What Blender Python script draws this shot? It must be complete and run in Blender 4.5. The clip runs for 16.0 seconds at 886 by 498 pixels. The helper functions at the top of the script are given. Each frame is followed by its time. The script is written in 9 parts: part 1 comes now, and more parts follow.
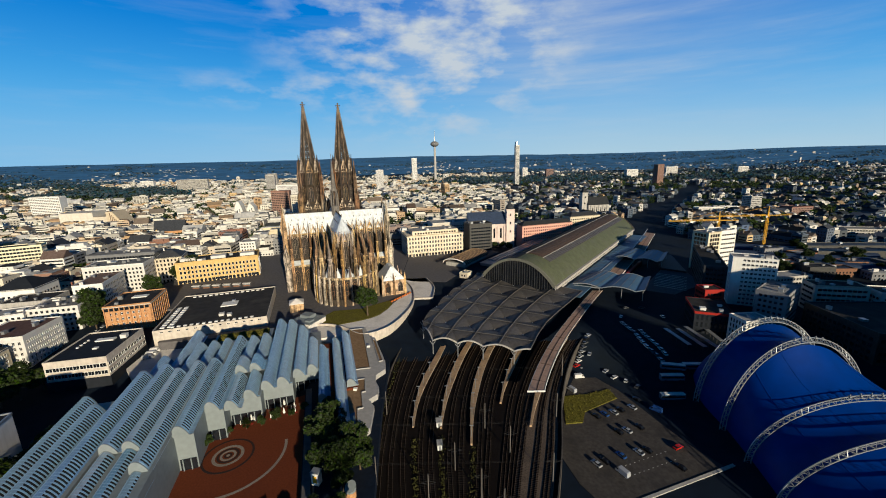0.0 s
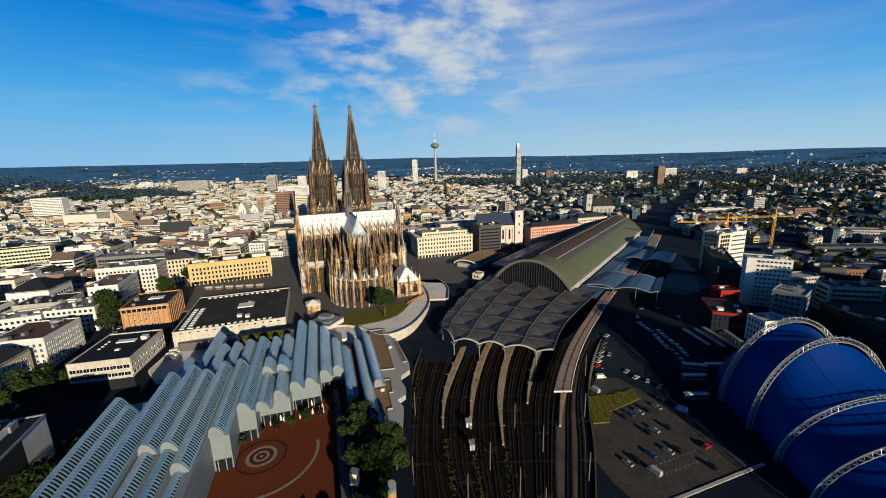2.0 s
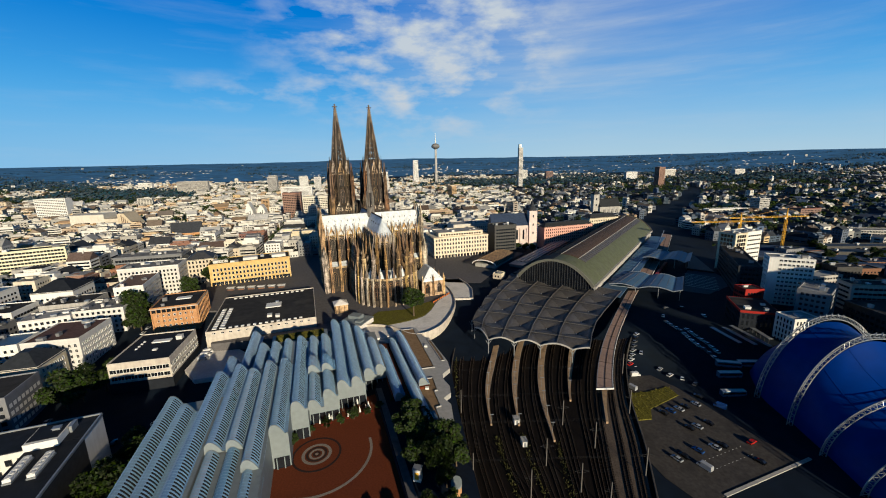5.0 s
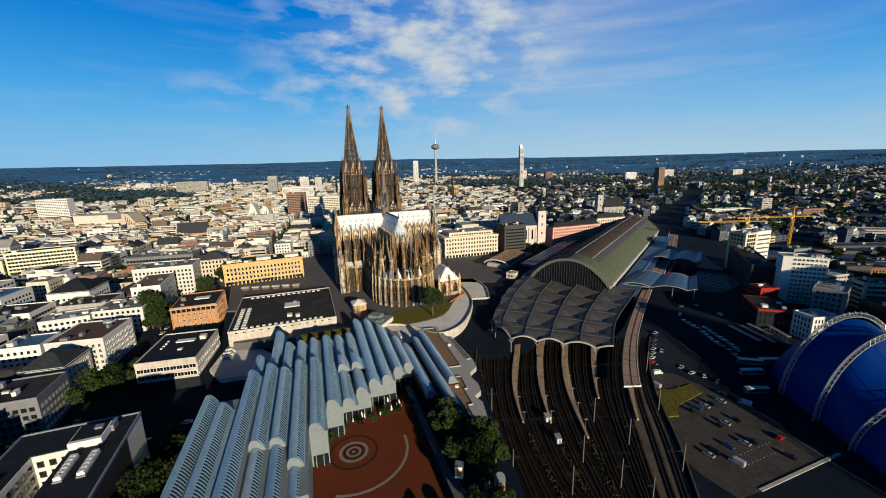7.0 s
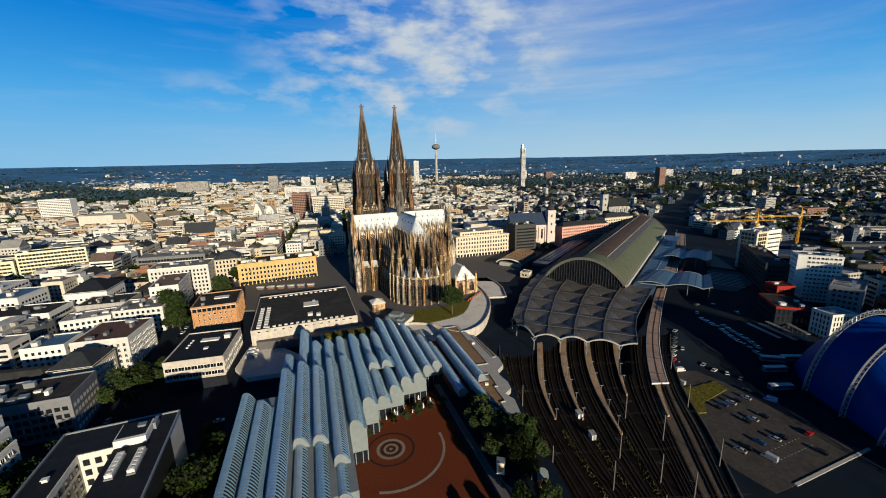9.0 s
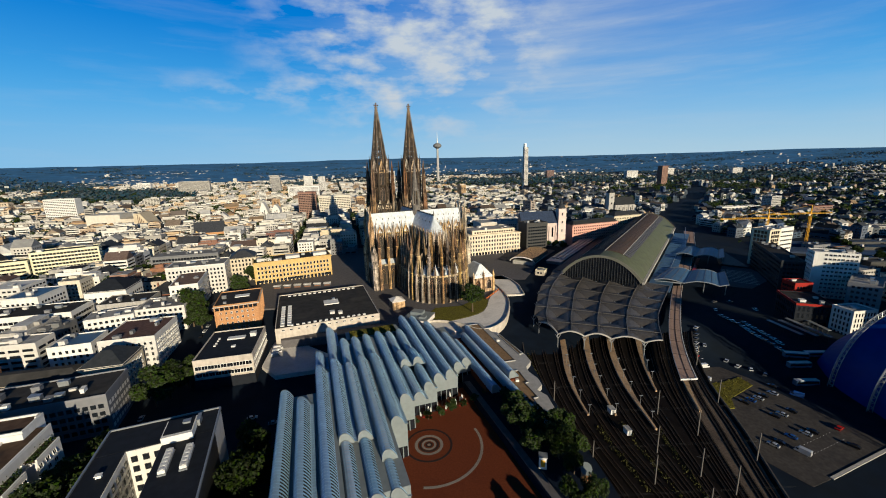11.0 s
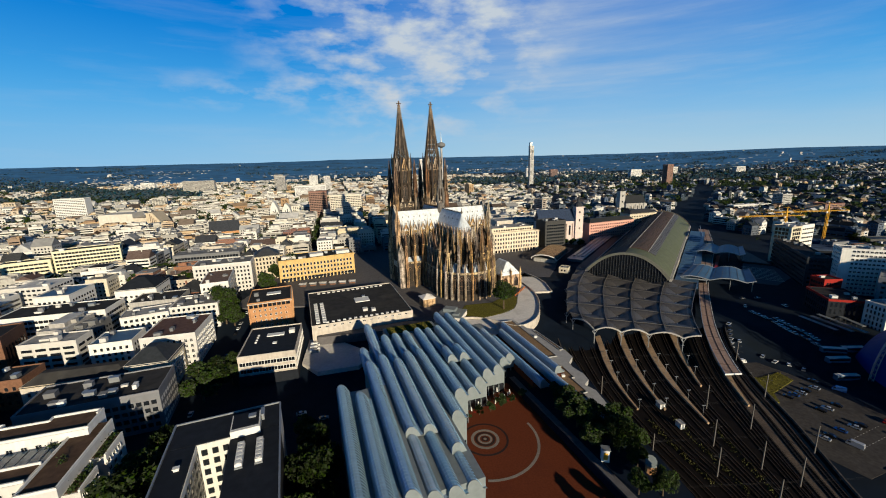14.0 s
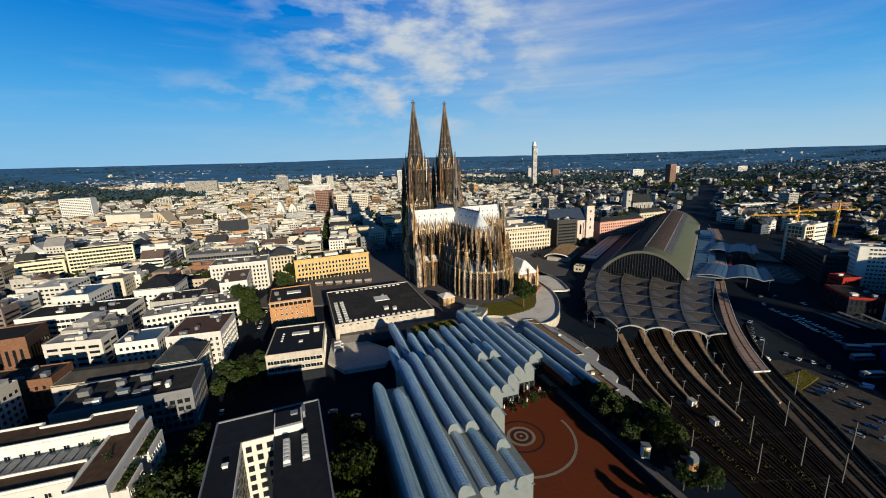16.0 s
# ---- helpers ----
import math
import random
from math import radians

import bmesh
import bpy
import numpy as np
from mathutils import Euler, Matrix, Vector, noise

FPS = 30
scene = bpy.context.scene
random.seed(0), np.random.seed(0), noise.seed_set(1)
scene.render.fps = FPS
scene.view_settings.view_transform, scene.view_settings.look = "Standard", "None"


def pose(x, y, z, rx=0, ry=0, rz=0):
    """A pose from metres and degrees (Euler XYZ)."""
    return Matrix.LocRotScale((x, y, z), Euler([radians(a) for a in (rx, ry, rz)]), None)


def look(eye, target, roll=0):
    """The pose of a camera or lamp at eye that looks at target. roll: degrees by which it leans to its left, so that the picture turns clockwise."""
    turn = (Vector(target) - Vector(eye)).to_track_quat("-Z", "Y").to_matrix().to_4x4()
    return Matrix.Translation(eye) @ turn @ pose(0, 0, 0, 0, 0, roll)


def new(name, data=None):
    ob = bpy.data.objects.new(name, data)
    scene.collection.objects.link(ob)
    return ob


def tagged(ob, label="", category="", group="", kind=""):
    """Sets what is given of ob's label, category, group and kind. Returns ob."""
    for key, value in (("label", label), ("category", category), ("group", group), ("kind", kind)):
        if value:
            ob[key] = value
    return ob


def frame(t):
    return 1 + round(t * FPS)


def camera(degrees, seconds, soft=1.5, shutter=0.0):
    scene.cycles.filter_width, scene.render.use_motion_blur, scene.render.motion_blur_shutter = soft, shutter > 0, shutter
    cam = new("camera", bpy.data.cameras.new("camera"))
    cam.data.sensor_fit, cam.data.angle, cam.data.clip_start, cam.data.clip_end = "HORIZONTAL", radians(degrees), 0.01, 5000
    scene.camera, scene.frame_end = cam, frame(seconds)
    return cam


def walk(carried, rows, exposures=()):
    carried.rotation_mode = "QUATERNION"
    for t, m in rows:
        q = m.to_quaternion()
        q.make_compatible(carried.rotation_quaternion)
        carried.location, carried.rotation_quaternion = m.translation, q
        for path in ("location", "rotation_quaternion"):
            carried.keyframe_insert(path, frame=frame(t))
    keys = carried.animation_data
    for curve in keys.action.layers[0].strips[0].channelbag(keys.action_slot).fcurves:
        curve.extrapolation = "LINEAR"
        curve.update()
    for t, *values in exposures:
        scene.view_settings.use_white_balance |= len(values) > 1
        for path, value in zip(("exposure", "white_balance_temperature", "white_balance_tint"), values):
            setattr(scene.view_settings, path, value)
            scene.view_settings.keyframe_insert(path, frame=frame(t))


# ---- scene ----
cam = camera(97.4, 16.0, soft=1.0)
METRES, EYE, TILT, LEAN, TURN = 116.0, 101.3, -12.8, 1.4, 0.0
ROWS = [
    (0.0, 0.0, 0.0, 0.0, 0.0, 0.0, -0.0),
    (0.5, -0.0274, -0.0016, -0.0004, -0.08, 0.06, 0.02),
    (1.0, -0.0557, -0.0032, -0.0014, -0.15, 0.13, 0.03),
    (1.5, -0.0848, -0.0051, -0.0012, -0.24, 0.16, 0.04),
    (2.0, -0.1146, -0.007, -0.0022, -0.33, 0.21, 0.03),
    (2.5, -0.145, -0.0091, -0.0027, -0.42, 0.24, 0.04),
    (3.0, -0.1758, -0.0112, -0.0032, -0.49, 0.25, 0.05),
    (3.5, -0.2072, -0.0133, -0.0036, -0.57, 0.26, 0.07),
    (4.0, -0.2389, -0.0153, -0.0048, -0.65, 0.27, 0.08),
    (6.5, -0.3993, -0.0264, -0.0117, -1.24, 0.39, 0.16),
    (7.0, -0.4314, -0.0284, -0.0132, -1.32, 0.4, 0.18),
    (7.5, -0.4634, -0.0302, -0.0143, -1.4, 0.4, 0.2),
    (8.0, -0.4953, -0.0316, -0.0157, -1.47, 0.4, 0.23),
    (8.5, -0.5274, -0.0329, -0.0172, -1.57, 0.4, 0.25),
    (9.0, -0.5595, -0.0339, -0.0186, -1.66, 0.4, 0.27),
    (11.5, -0.7194, -0.0391, -0.0258, -1.86, 0.24, 0.45),
    (12.0, -0.751, -0.0396, -0.0278, -1.86, 0.23, 0.48),
    (12.5, -0.7824, -0.0399, -0.0301, -1.86, 0.23, 0.5),
    (13.0, -0.8136, -0.0399, -0.0323, -1.86, 0.22, 0.52),
    (13.5, -0.8445, -0.0399, -0.0343, -1.87, 0.21, 0.54),
    (14.0, -0.8753, -0.0396, -0.0363, -1.88, 0.2, 0.55),
    (14.5, -0.906, -0.0393, -0.0381, -1.89, 0.19, 0.57),
    (15.0, -0.9369, -0.0392, -0.0398, -1.91, 0.19, 0.58),
    (15.5, -0.9674, -0.0387, -0.0414, -1.93, 0.19, 0.61),
    (16.0, -0.9978, -0.0384, -0.0428, -1.96, 0.2, 0.63),
]
walk(cam, [(t, pose(0, 0, EYE, TILT, LEAN, TURN) @ pose(METRES * x, METRES * y, METRES * z, 90 + pitch, roll, yaw)) for t, x, y, z, yaw, pitch, roll in ROWS],
     [(0.0, 0.0, 5850, 6), (16.0, 0.0, 5850, 6)])

# ---------- sky, sun ----------
SUN_AZ = math.atan2(0.42, -0.907)          # direction towards the sun, from +y clockwise
SUN_EL = radians(13.5)
world = bpy.data.worlds.new("world")
scene.world = world
world.use_nodes = True
wn, wl = world.node_tree.nodes, world.node_tree.links
wn.clear()
w_out = wn.new("ShaderNodeOutputWorld")
w_bg = wn.new("ShaderNodeBackground")
w_bg.inputs["Strength"].default_value = 0.085
w_sky = wn.new("ShaderNodeTexSky")
w_sky.sky_type = "NISHITA"
w_sky.sun_disc = False
w_sky.sun_elevation = SUN_EL
w_sky.sun_rotation = SUN_AZ
w_sky.altitude = 120
w_sky.air_density = 1.0
w_sky.dust_density = 0.25
w_sky.ozone_density = 4.0
w_hsv = wn.new("ShaderNodeHueSaturation")
w_hsv.inputs["Saturation"].default_value = 1.45
w_hsv.inputs["Value"].default_value = 1.0
wl.new(w_sky.outputs["Color"], w_hsv.inputs["Color"])
w_last = w_hsv.outputs["Color"]


def wmath(op, a, b=None, clamp=False):
    n = wn.new("ShaderNodeMath")
    n.operation, n.use_clamp = op, clamp
    for i, v in enumerate((a, b)):
        if v is None:
            continue
        if isinstance(v, (int, float)):
            n.inputs[i].default_value = v
        else:
            wl.new(v, n.inputs[i])
    return n.outputs[0]


# a clear deep blue all round, so that the sky is not too dark away from the sun
w_blue = wn.new("ShaderNodeMix")
w_blue.data_type = "RGBA"
w_blue.inputs["Factor"].default_value = 0.93
wl.new(w_last, w_blue.inputs["A"])
w_blue.inputs["B"].default_value = (0.0, 2.0, 6.9, 1)
w_last = w_blue.outputs["Result"]
# pale blue haze low over the horizon
w_tc = wn.new("ShaderNodeTexCoord")
w_sep = wn.new("ShaderNodeSeparateXYZ")
wl.new(w_tc.outputs["Generated"], w_sep.inputs[0])
def haze_layer(below, lo, hi, most, colour, side=None):
    """Blends a haze colour over the sky, full at the height lo and gone at hi."""
    mr = wn.new("ShaderNodeMapRange")
    mr.interpolation_type = "SMOOTHERSTEP"
    for k, v in (("From Min", lo), ("From Max", hi), ("To Min", most), ("To Max", 0.0)):
        mr.inputs[k].default_value = v
    wl.new(w_sep.outputs["Z"], mr.inputs["Value"])
    mx = wn.new("ShaderNodeMix")
    mx.data_type = "RGBA"
    wl.new(wmath("MULTIPLY", mr.outputs["Result"], side) if side else mr.outputs["Result"], mx.inputs["Factor"])
    wl.new(below, mx.inputs["A"])
    mx.inputs["B"].default_value = colour
    return mx.outputs["Result"]


w_last = haze_layer(w_last, 0.02, 0.40, 0.95, (1.3, 5.1, 8.9, 1))
w_side = wn.new("ShaderNodeMapRange")
for k, v in (("From Min", -0.75), ("From Max", 0.35), ("To Min", 0.5), ("To Max", 1.0)):
    w_side.inputs[k].default_value = v
wl.new(w_sep.outputs["X"], w_side.inputs["Value"])
w_last = haze_layer(w_last, -0.05, 0.21, 0.97, (5.6, 7.2, 7.8, 1), w_side.outputs["Result"])

# clouds: broken puffs in one part of the sky and long thin streaks elsewhere
def cloud_noise(scale_xyz, scale, detail, rough):
    mp = wn.new("ShaderNodeMapping")
    mp.inputs["Scale"].default_value = scale_xyz
    wl.new(w_tc.outputs["Generated"], mp.inputs["Vector"])
    nz = wn.new("ShaderNodeTexNoise")
    nz.inputs["Scale"].default_value = scale
    nz.inputs["Detail"].default_value = detail
    nz.inputs["Roughness"].default_value = rough
    wl.new(mp.outputs["Vector"], nz.inputs["Vector"])
    return nz.outputs["Fac"]


def cloud_patch(direction, spread):
    """1 at a direction of the sky, fading to 0 at the spread (an ellipsoid in direction space)."""
    mp = wn.new("ShaderNodeMapping")
    mp.inputs["Location"].default_value = tuple(-d / s for d, s in zip(direction, spread))
    mp.inputs["Scale"].default_value = tuple(1 / s for s in spread)
    wl.new(w_tc.outputs["Generated"], mp.inputs["Vector"])
    ln = wn.new("ShaderNodeVectorMath")
    ln.operation = "LENGTH"
    wl.new(mp.outputs["Vector"], ln.inputs[0])
    return wmath("SUBTRACT", 1.0, ln.outputs["Value"], True)


puffs = cloud_noise((1.0, 1.0, 2.4), 9.5, 7.0, 0.55)
puff_mask = wmath("ADD", cloud_patch((-0.03, 0.95, 0.25), (0.40, 0.5, 0.25)), wmath("MULTIPLY", cloud_patch((-0.40, 0.90, 0.155), (0.22, 0.5, 0.05)), 0.4), True)
puff = wmath("MULTIPLY", wmath("MULTIPLY", wmath("SUBTRACT", wmath("ADD", puffs, wmath("MULTIPLY", puff_mask, 0.14)), 0.50, True), 4.0, True), wmath("MULTIPLY", puff_mask, 1.8, True), True)
streaks = cloud_noise((0.6, 1.0, 7.0), 4.0, 7.0, 0.6)
veil = wmath("MULTIPLY", wmath("SUBTRACT", streaks, 0.50, True), 1.5, True)
thin = wmath("MULTIPLY", cloud_patch((0.30, 0.92, 0.24), (0.55, 0.6, 0.26)), wmath("ADD", wmath("MULTIPLY", streaks, 0.85), 0.03))
cover = wmath("ADD", thin, wmath("ADD", wmath("MULTIPLY", puff, 0.9), wmath("MULTIPLY", veil, 0.30), True), True)
w_mix = wn.new("ShaderNodeMix")
w_mix.data_type = "RGBA"
wl.new(cover, w_mix.inputs["Factor"])
wl.new(w_last, w_mix.inputs["A"])
w_mix.inputs["B"].default_value = (6.9, 7.1, 7.3, 1)
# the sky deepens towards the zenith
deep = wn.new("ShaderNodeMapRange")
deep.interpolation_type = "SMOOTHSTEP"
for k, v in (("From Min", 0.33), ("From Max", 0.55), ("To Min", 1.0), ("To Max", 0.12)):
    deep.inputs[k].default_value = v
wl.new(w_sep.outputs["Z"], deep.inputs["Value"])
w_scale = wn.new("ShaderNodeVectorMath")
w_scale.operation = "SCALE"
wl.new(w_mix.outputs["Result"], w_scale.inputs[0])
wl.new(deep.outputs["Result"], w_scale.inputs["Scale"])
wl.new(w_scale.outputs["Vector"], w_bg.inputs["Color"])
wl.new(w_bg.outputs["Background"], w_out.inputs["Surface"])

sun_data = bpy.data.lights.new("sun", "SUN")
sun_data.energy, sun_data.angle, sun_data.color = 7.5, radians(0.55), (1.0, 0.80, 0.53)
sun = new("sun", sun_data)
sun.matrix_world = look((900 * math.sin(SUN_AZ), 900 * math.cos(SUN_AZ), 900 * math.tan(SUN_EL)), (0, 0, 0))
scene.view_settings.exposure = 0.0

# ---------- materials ----------
def material(name, color, rough=0.7, metal=0.0, tint=0.0, island=False, grain=0.18, scale=0.6, stain=0.25, stain_scale=0.06, bump=0.25,
             streak=0.0, dark=(0.05, 0.045, 0.04), spec=0.08, coat=0.0):
    """A procedural surface: base colour with fine grain, broad stains, optional rain streaks and a varied tone from piece to piece."""
    m = bpy.data.materials.new(name)
    m.use_nodes = True
    n, l = m.node_tree.nodes, m.node_tree.links
    b = n["Principled BSDF"]
    b.inputs["Roughness"].default_value, b.inputs["Metallic"].default_value = rough, metal
    b.inputs["Specular IOR Level"].default_value = spec
    b.inputs["Coat Weight"].default_value = coat
    tc = n.new("ShaderNodeTexCoord")

    def noise_fac(sc, detail, xyz=(1, 1, 1)):
        mp, nz = n.new("ShaderNodeMapping"), n.new("ShaderNodeTexNoise")
        mp.inputs["Scale"].default_value = xyz
        nz.inputs["Scale"].default_value, nz.inputs["Detail"].default_value = sc, detail
        l.new(tc.outputs["Object"], mp.inputs["Vector"])
        l.new(mp.outputs["Vector"], nz.inputs["Vector"])
        return nz.outputs["Fac"]

    def ramp(fac, lo, hi, a, c):
        r = n.new("ShaderNodeMapRange")
        l.new(fac, r.inputs["Value"])
        for k, v in (("From Min", lo), ("From Max", hi), ("To Min", a), ("To Max", c)):
            r.inputs[k].default_value = v
        return r.outputs["Result"]

    def times(col, fac):
        x = n.new("ShaderNodeVectorMath")
        x.operation = "SCALE"
        l.new(col, x.inputs[0])
        l.new(fac, x.inputs["Scale"])
        return x.outputs["Vector"]

    rgb = n.new("ShaderNodeRGB")
    color, dark = tuple(0.82 * v for v in color), tuple(0.82 * v for v in dark)
    rgb.outputs[0].default_value = (*color, 1)
    col = rgb.outputs[0]
    fine = noise_fac(scale, 5)
    col = times(col, ramp(fine, 0.3, 0.7, 1 - grain, 1 + grain))
    if tint:
        if island:
            src = n.new("ShaderNodeNewGeometry").outputs["Random Per Island"]
        else:
            src = n.new("ShaderNodeObjectInfo").outputs["Random"]
        col = times(col, ramp(src, 0, 1, 1 - tint, 1 + tint * 0.6))
        hs = n.new("ShaderNodeHueSaturation")
        l.new(col, hs.inputs["Color"])
        l.new(ramp(src, 0, 1, 0.485, 0.515), hs.inputs["Hue"])
        wn2 = n.new("ShaderNodeTexWhiteNoise")
        wn2.noise_dimensions = "1D"
        l.new(src, wn2.inputs["W"])
        l.new(ramp(wn2.outputs["Value"], 0, 1, 0.4, 1.15), hs.inputs["Saturation"])
        col = hs.outputs["Color"]
    if stain:
        mx = n.new("ShaderNodeMix")
        mx.data_type = "RGBA"
        l.new(ramp(noise_fac(stain_scale, 4), 0.5, 0.75, 0, stain), mx.inputs["Factor"])
        l.new(col, mx.inputs["A"])
        mx.inputs["B"].default_value = (*dark, 1)
        col = mx.outputs["Result"]
    if streak:
        mx = n.new("ShaderNodeMix")
        mx.data_type = "RGBA"
        l.new(ramp(noise_fac(0.9, 4, (1, 1, 0.07)), 0.45, 0.60, 0, streak), mx.inputs["Factor"])
        l.new(col, mx.inputs["A"])
        mx.inputs["B"].default_value = (*dark, 1)
        col = mx.outputs["Result"]
    l.new(col, b.inputs["Base Color"])
    if bump:
        bp = n.new("ShaderNodeBump")
        bp.inputs["Strength"].default_value, bp.inputs["Distance"].default_value = bump, 0.1
        l.new(fine, bp.inputs["Height"])
        l.new(bp.outputs["Normal"], b.inputs["Normal"])
    return m


M = {}
# ground and asphalt: the streets' blue shade is put into the base colour
M["ground"] = material("shade_tinted_ground", (0.0075, 0.014, 0.027), 0.85, scale=0.15, stain=0.5, stain_scale=0.02, dark=(0.018, 0.021, 0.016))
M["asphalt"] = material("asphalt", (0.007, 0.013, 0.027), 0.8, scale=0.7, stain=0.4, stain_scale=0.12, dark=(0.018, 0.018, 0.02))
M["lot"] = material("worn_asphalt", (0.064, 0.059, 0.056), 0.8, scale=0.8, grain=0.25, stain=0.75, stain_scale=0.16, dark=(0.033, 0.032, 0.033))
M["paving"] = material("stone_paving", (0.115, 0.11, 0.115), 0.75, scale=0.5, stain=0.35, stain_scale=0.08, dark=(0.09, 0.085, 0.08))
M["pale_stone"] = material("pale_stone", (0.52, 0.47, 0.41), 0.8, scale=0.4, stain=0.25, streak=0.2, dark=(0.3, 0.27, 0.23))
M["brickpave"] = material("red_brick_paving", (0.13, 0.034, 0.014), 0.8, scale=1.6, stain=0.4, stain_scale=0.1, dark=(0.08, 0.022, 0.014))
M["darkbrick"] = material("dark_paving_setts", (0.03, 0.02, 0.018), 0.8, scale=1.5)
M["paleset"] = material("pale_granite_setts", (0.24, 0.21, 0.18), 0.8, scale=1.5)
M["grass"] = material("rough_grass", (0.12, 0.11, 0.018), 0.9, scale=1.6, grain=0.5, stain=0.5, stain_scale=0.2, dark=(0.10, 0.085, 0.03), bump=0.6)
M["scrub"] = material("track_weeds", (0.06, 0.06, 0.02), 0.9, scale=1.2, grain=0.5, stain=0.5, stain_scale=0.3, dark=(0.05, 0.045, 0.02), bump=0.6)
# dark ballast, rails and sleepers: the bridge's shadow is painted into their colours
M["ballast"] = material("ballast", (0.007, 0.005, 0.004), 0.9, scale=2.2, grain=0.4, stain=0.6, stain_scale=0.12, dark=(0.012, 0.009, 0.008), bump=0.6)
M["paleballast"] = material("pale_ballast", (0.11, 0.085, 0.066), 0.9, scale=2.2, grain=0.4, stain=0.6, stain_scale=0.12, dark=(0.035, 0.028, 0.024), bump=0.6)
M["rail"] = material("rail_steel", (0.08, 0.055, 0.038), 0.5, 0.2, grain=0.2, stain=0.3, bump=0)
M["sleeper"] = material("sleeper", (0.010, 0.0075, 0.006), 0.85, island=True, tint=0.3)
M["platform"] = material("platform_slabs", (0.40, 0.275, 0.165), 0.8, scale=0.8, stain=0.4, stain_scale=0.15, dark=(0.10, 0.075, 0.055))
M["dom"] = material("sooty_sandstone", (0.56, 0.375, 0.185), 0.85, scale=0.5, grain=0.45, stain=1.0, stain_scale=0.28, streak=0.85, dark=(0.035, 0.029, 0.025), bump=0.5, tint=0.12)
M["domtower"] = material("weathered_tower_sandstone", (0.24, 0.15, 0.08), 0.85, scale=0.5, grain=0.45, stain=1.0, stain_scale=0.25, streak=0.9, dark=(0.022, 0.018, 0.016), bump=0.5, tint=0.12)
M["leaddark"] = material("weathered_lead", (0.17, 0.155, 0.14), 0.6, scale=0.6, grain=0.25, stain=0.4, streak=0.4, dark=(0.05, 0.045, 0.04))
# darker sandstone: soot, and the shade of recesses put into the colour
M["domdark"] = material("soot_and_shade_sandstone", (0.06, 0.042, 0.03), 0.85, scale=0.5, grain=0.4, stain=0.7, stain_scale=0.09, streak=0.6, dark=(0.03, 0.026, 0.024), bump=0.5, tint=0.12)
M["domglass"] = material("leaded_glass", (0.014, 0.012, 0.011), 0.55, grain=0.4, scale=1.5, spec=0.15)
M["lead"] = material("grey_lead_roof", (0.62, 0.66, 0.70), 0.5, 0.0, scale=0.4, stain=0.3, stain_scale=0.15, streak=0.25, dark=(0.34, 0.36, 0.38), spec=0.4)
M["zinc"] = material("titanium_zinc", (0.21, 0.35, 0.52), 0.42, 0.35, scale=0.5, grain=0.1, stain=0.25, stain_scale=0.1, dark=(0.24, 0.28, 0.33), tint=0.08)
M["zincseam"] = material("zinc_seams", (0.29, 0.46, 0.64), 0.42, 0.35, scale=0.5, grain=0.08, stain=0.2, dark=(0.26, 0.3, 0.35))
M["zincpale"] = material("pale_zinc_cladding", (0.23, 0.265, 0.28), 0.45, 0.25, scale=0.5, grain=0.08, stain=0.2, dark=(0.35, 0.36, 0.38))
M["glass"] = material("window_glass", (0.012, 0.015, 0.02), 0.12, spec=0.6, grain=0.3, stain=0, bump=0)
M["glassblue"] = material("roof_glazing", (0.10, 0.16, 0.22), 0.15, spec=0.6, grain=0.3, stain=0.3, bump=0)
M["white"] = material("white_render", (0.67, 0.655, 0.62), 0.8, tint=0.18, scale=0.3, grain=0.06, stain=0.2, streak=0.14, dark=(0.42, 0.38, 0.33))
M["cream"] = material("cream_render", (0.60, 0.52, 0.38), 0.8, tint=0.2, scale=0.3, grain=0.08, stain=0.2, streak=0.16, dark=(0.33, 0.27, 0.2))
M["yellow"] = material("yellow_sandstone", (0.60, 0.42, 0.17), 0.8, scale=0.4, grain=0.12, stain=0.25, streak=0.2, dark=(0.33, 0.22, 0.1))
M["orange"] = material("orange_brick", (0.46, 0.25, 0.12), 0.85, scale=1.2, grain=0.2, stain=0.3, dark=(0.28, 0.11, 0.05))
M["redbrick"] = material("red_brick", (0.24, 0.125, 0.09), 0.85, tint=0.25, scale=1.2, grain=0.2, stain=0.3, dark=(0.16, 0.07, 0.05))
M["greywall"] = material("grey_render", (0.18, 0.185, 0.20), 0.8, tint=0.25, scale=0.3, grain=0.1, stain=0.25, streak=0.15, dark=(0.18, 0.18, 0.18))
M["concrete"] = material("concrete", (0.42, 0.40, 0.37), 0.85, tint=0.1, scale=0.4, grain=0.12, stain=0.35, streak=0.3, dark=(0.2, 0.19, 0.17))
M["darkroof"] = material("bitumen_roof", (0.034, 0.033, 0.033), 0.85, tint=0.35, scale=0.25, grain=0.25, stain=0.5, stain_scale=0.09, dark=(0.09, 0.085, 0.075))
M["greyroof"] = material("gravel_roof", (0.29, 0.29, 0.29), 0.85, tint=0.4, scale=0.3, grain=0.2, stain=0.5, stain_scale=0.1, dark=(0.08, 0.08, 0.075))
M["slate"] = material("slate_roof", (0.035, 0.039, 0.046), 0.55, tint=0.35, scale=0.6, grain=0.25, stain=0.3, dark=(0.03, 0.032, 0.035))
M["tile"] = material("clay_tile_roof", (0.15, 0.08, 0.055), 0.8, tint=0.35, scale=0.7, grain=0.25, stain=0.4, dark=(0.08, 0.05, 0.035))
M["metal"] = material("grey_metal", (0.33, 0.35, 0.37), 0.4, 0.5, grain=0.1, stain=0.2, dark=(0.2, 0.2, 0.2), bump=0.05)
M["darkmetal"] = material("dark_metal", (0.06, 0.06, 0.06), 0.5, 0.5, grain=0.2, stain=0.3, bump=0.05)
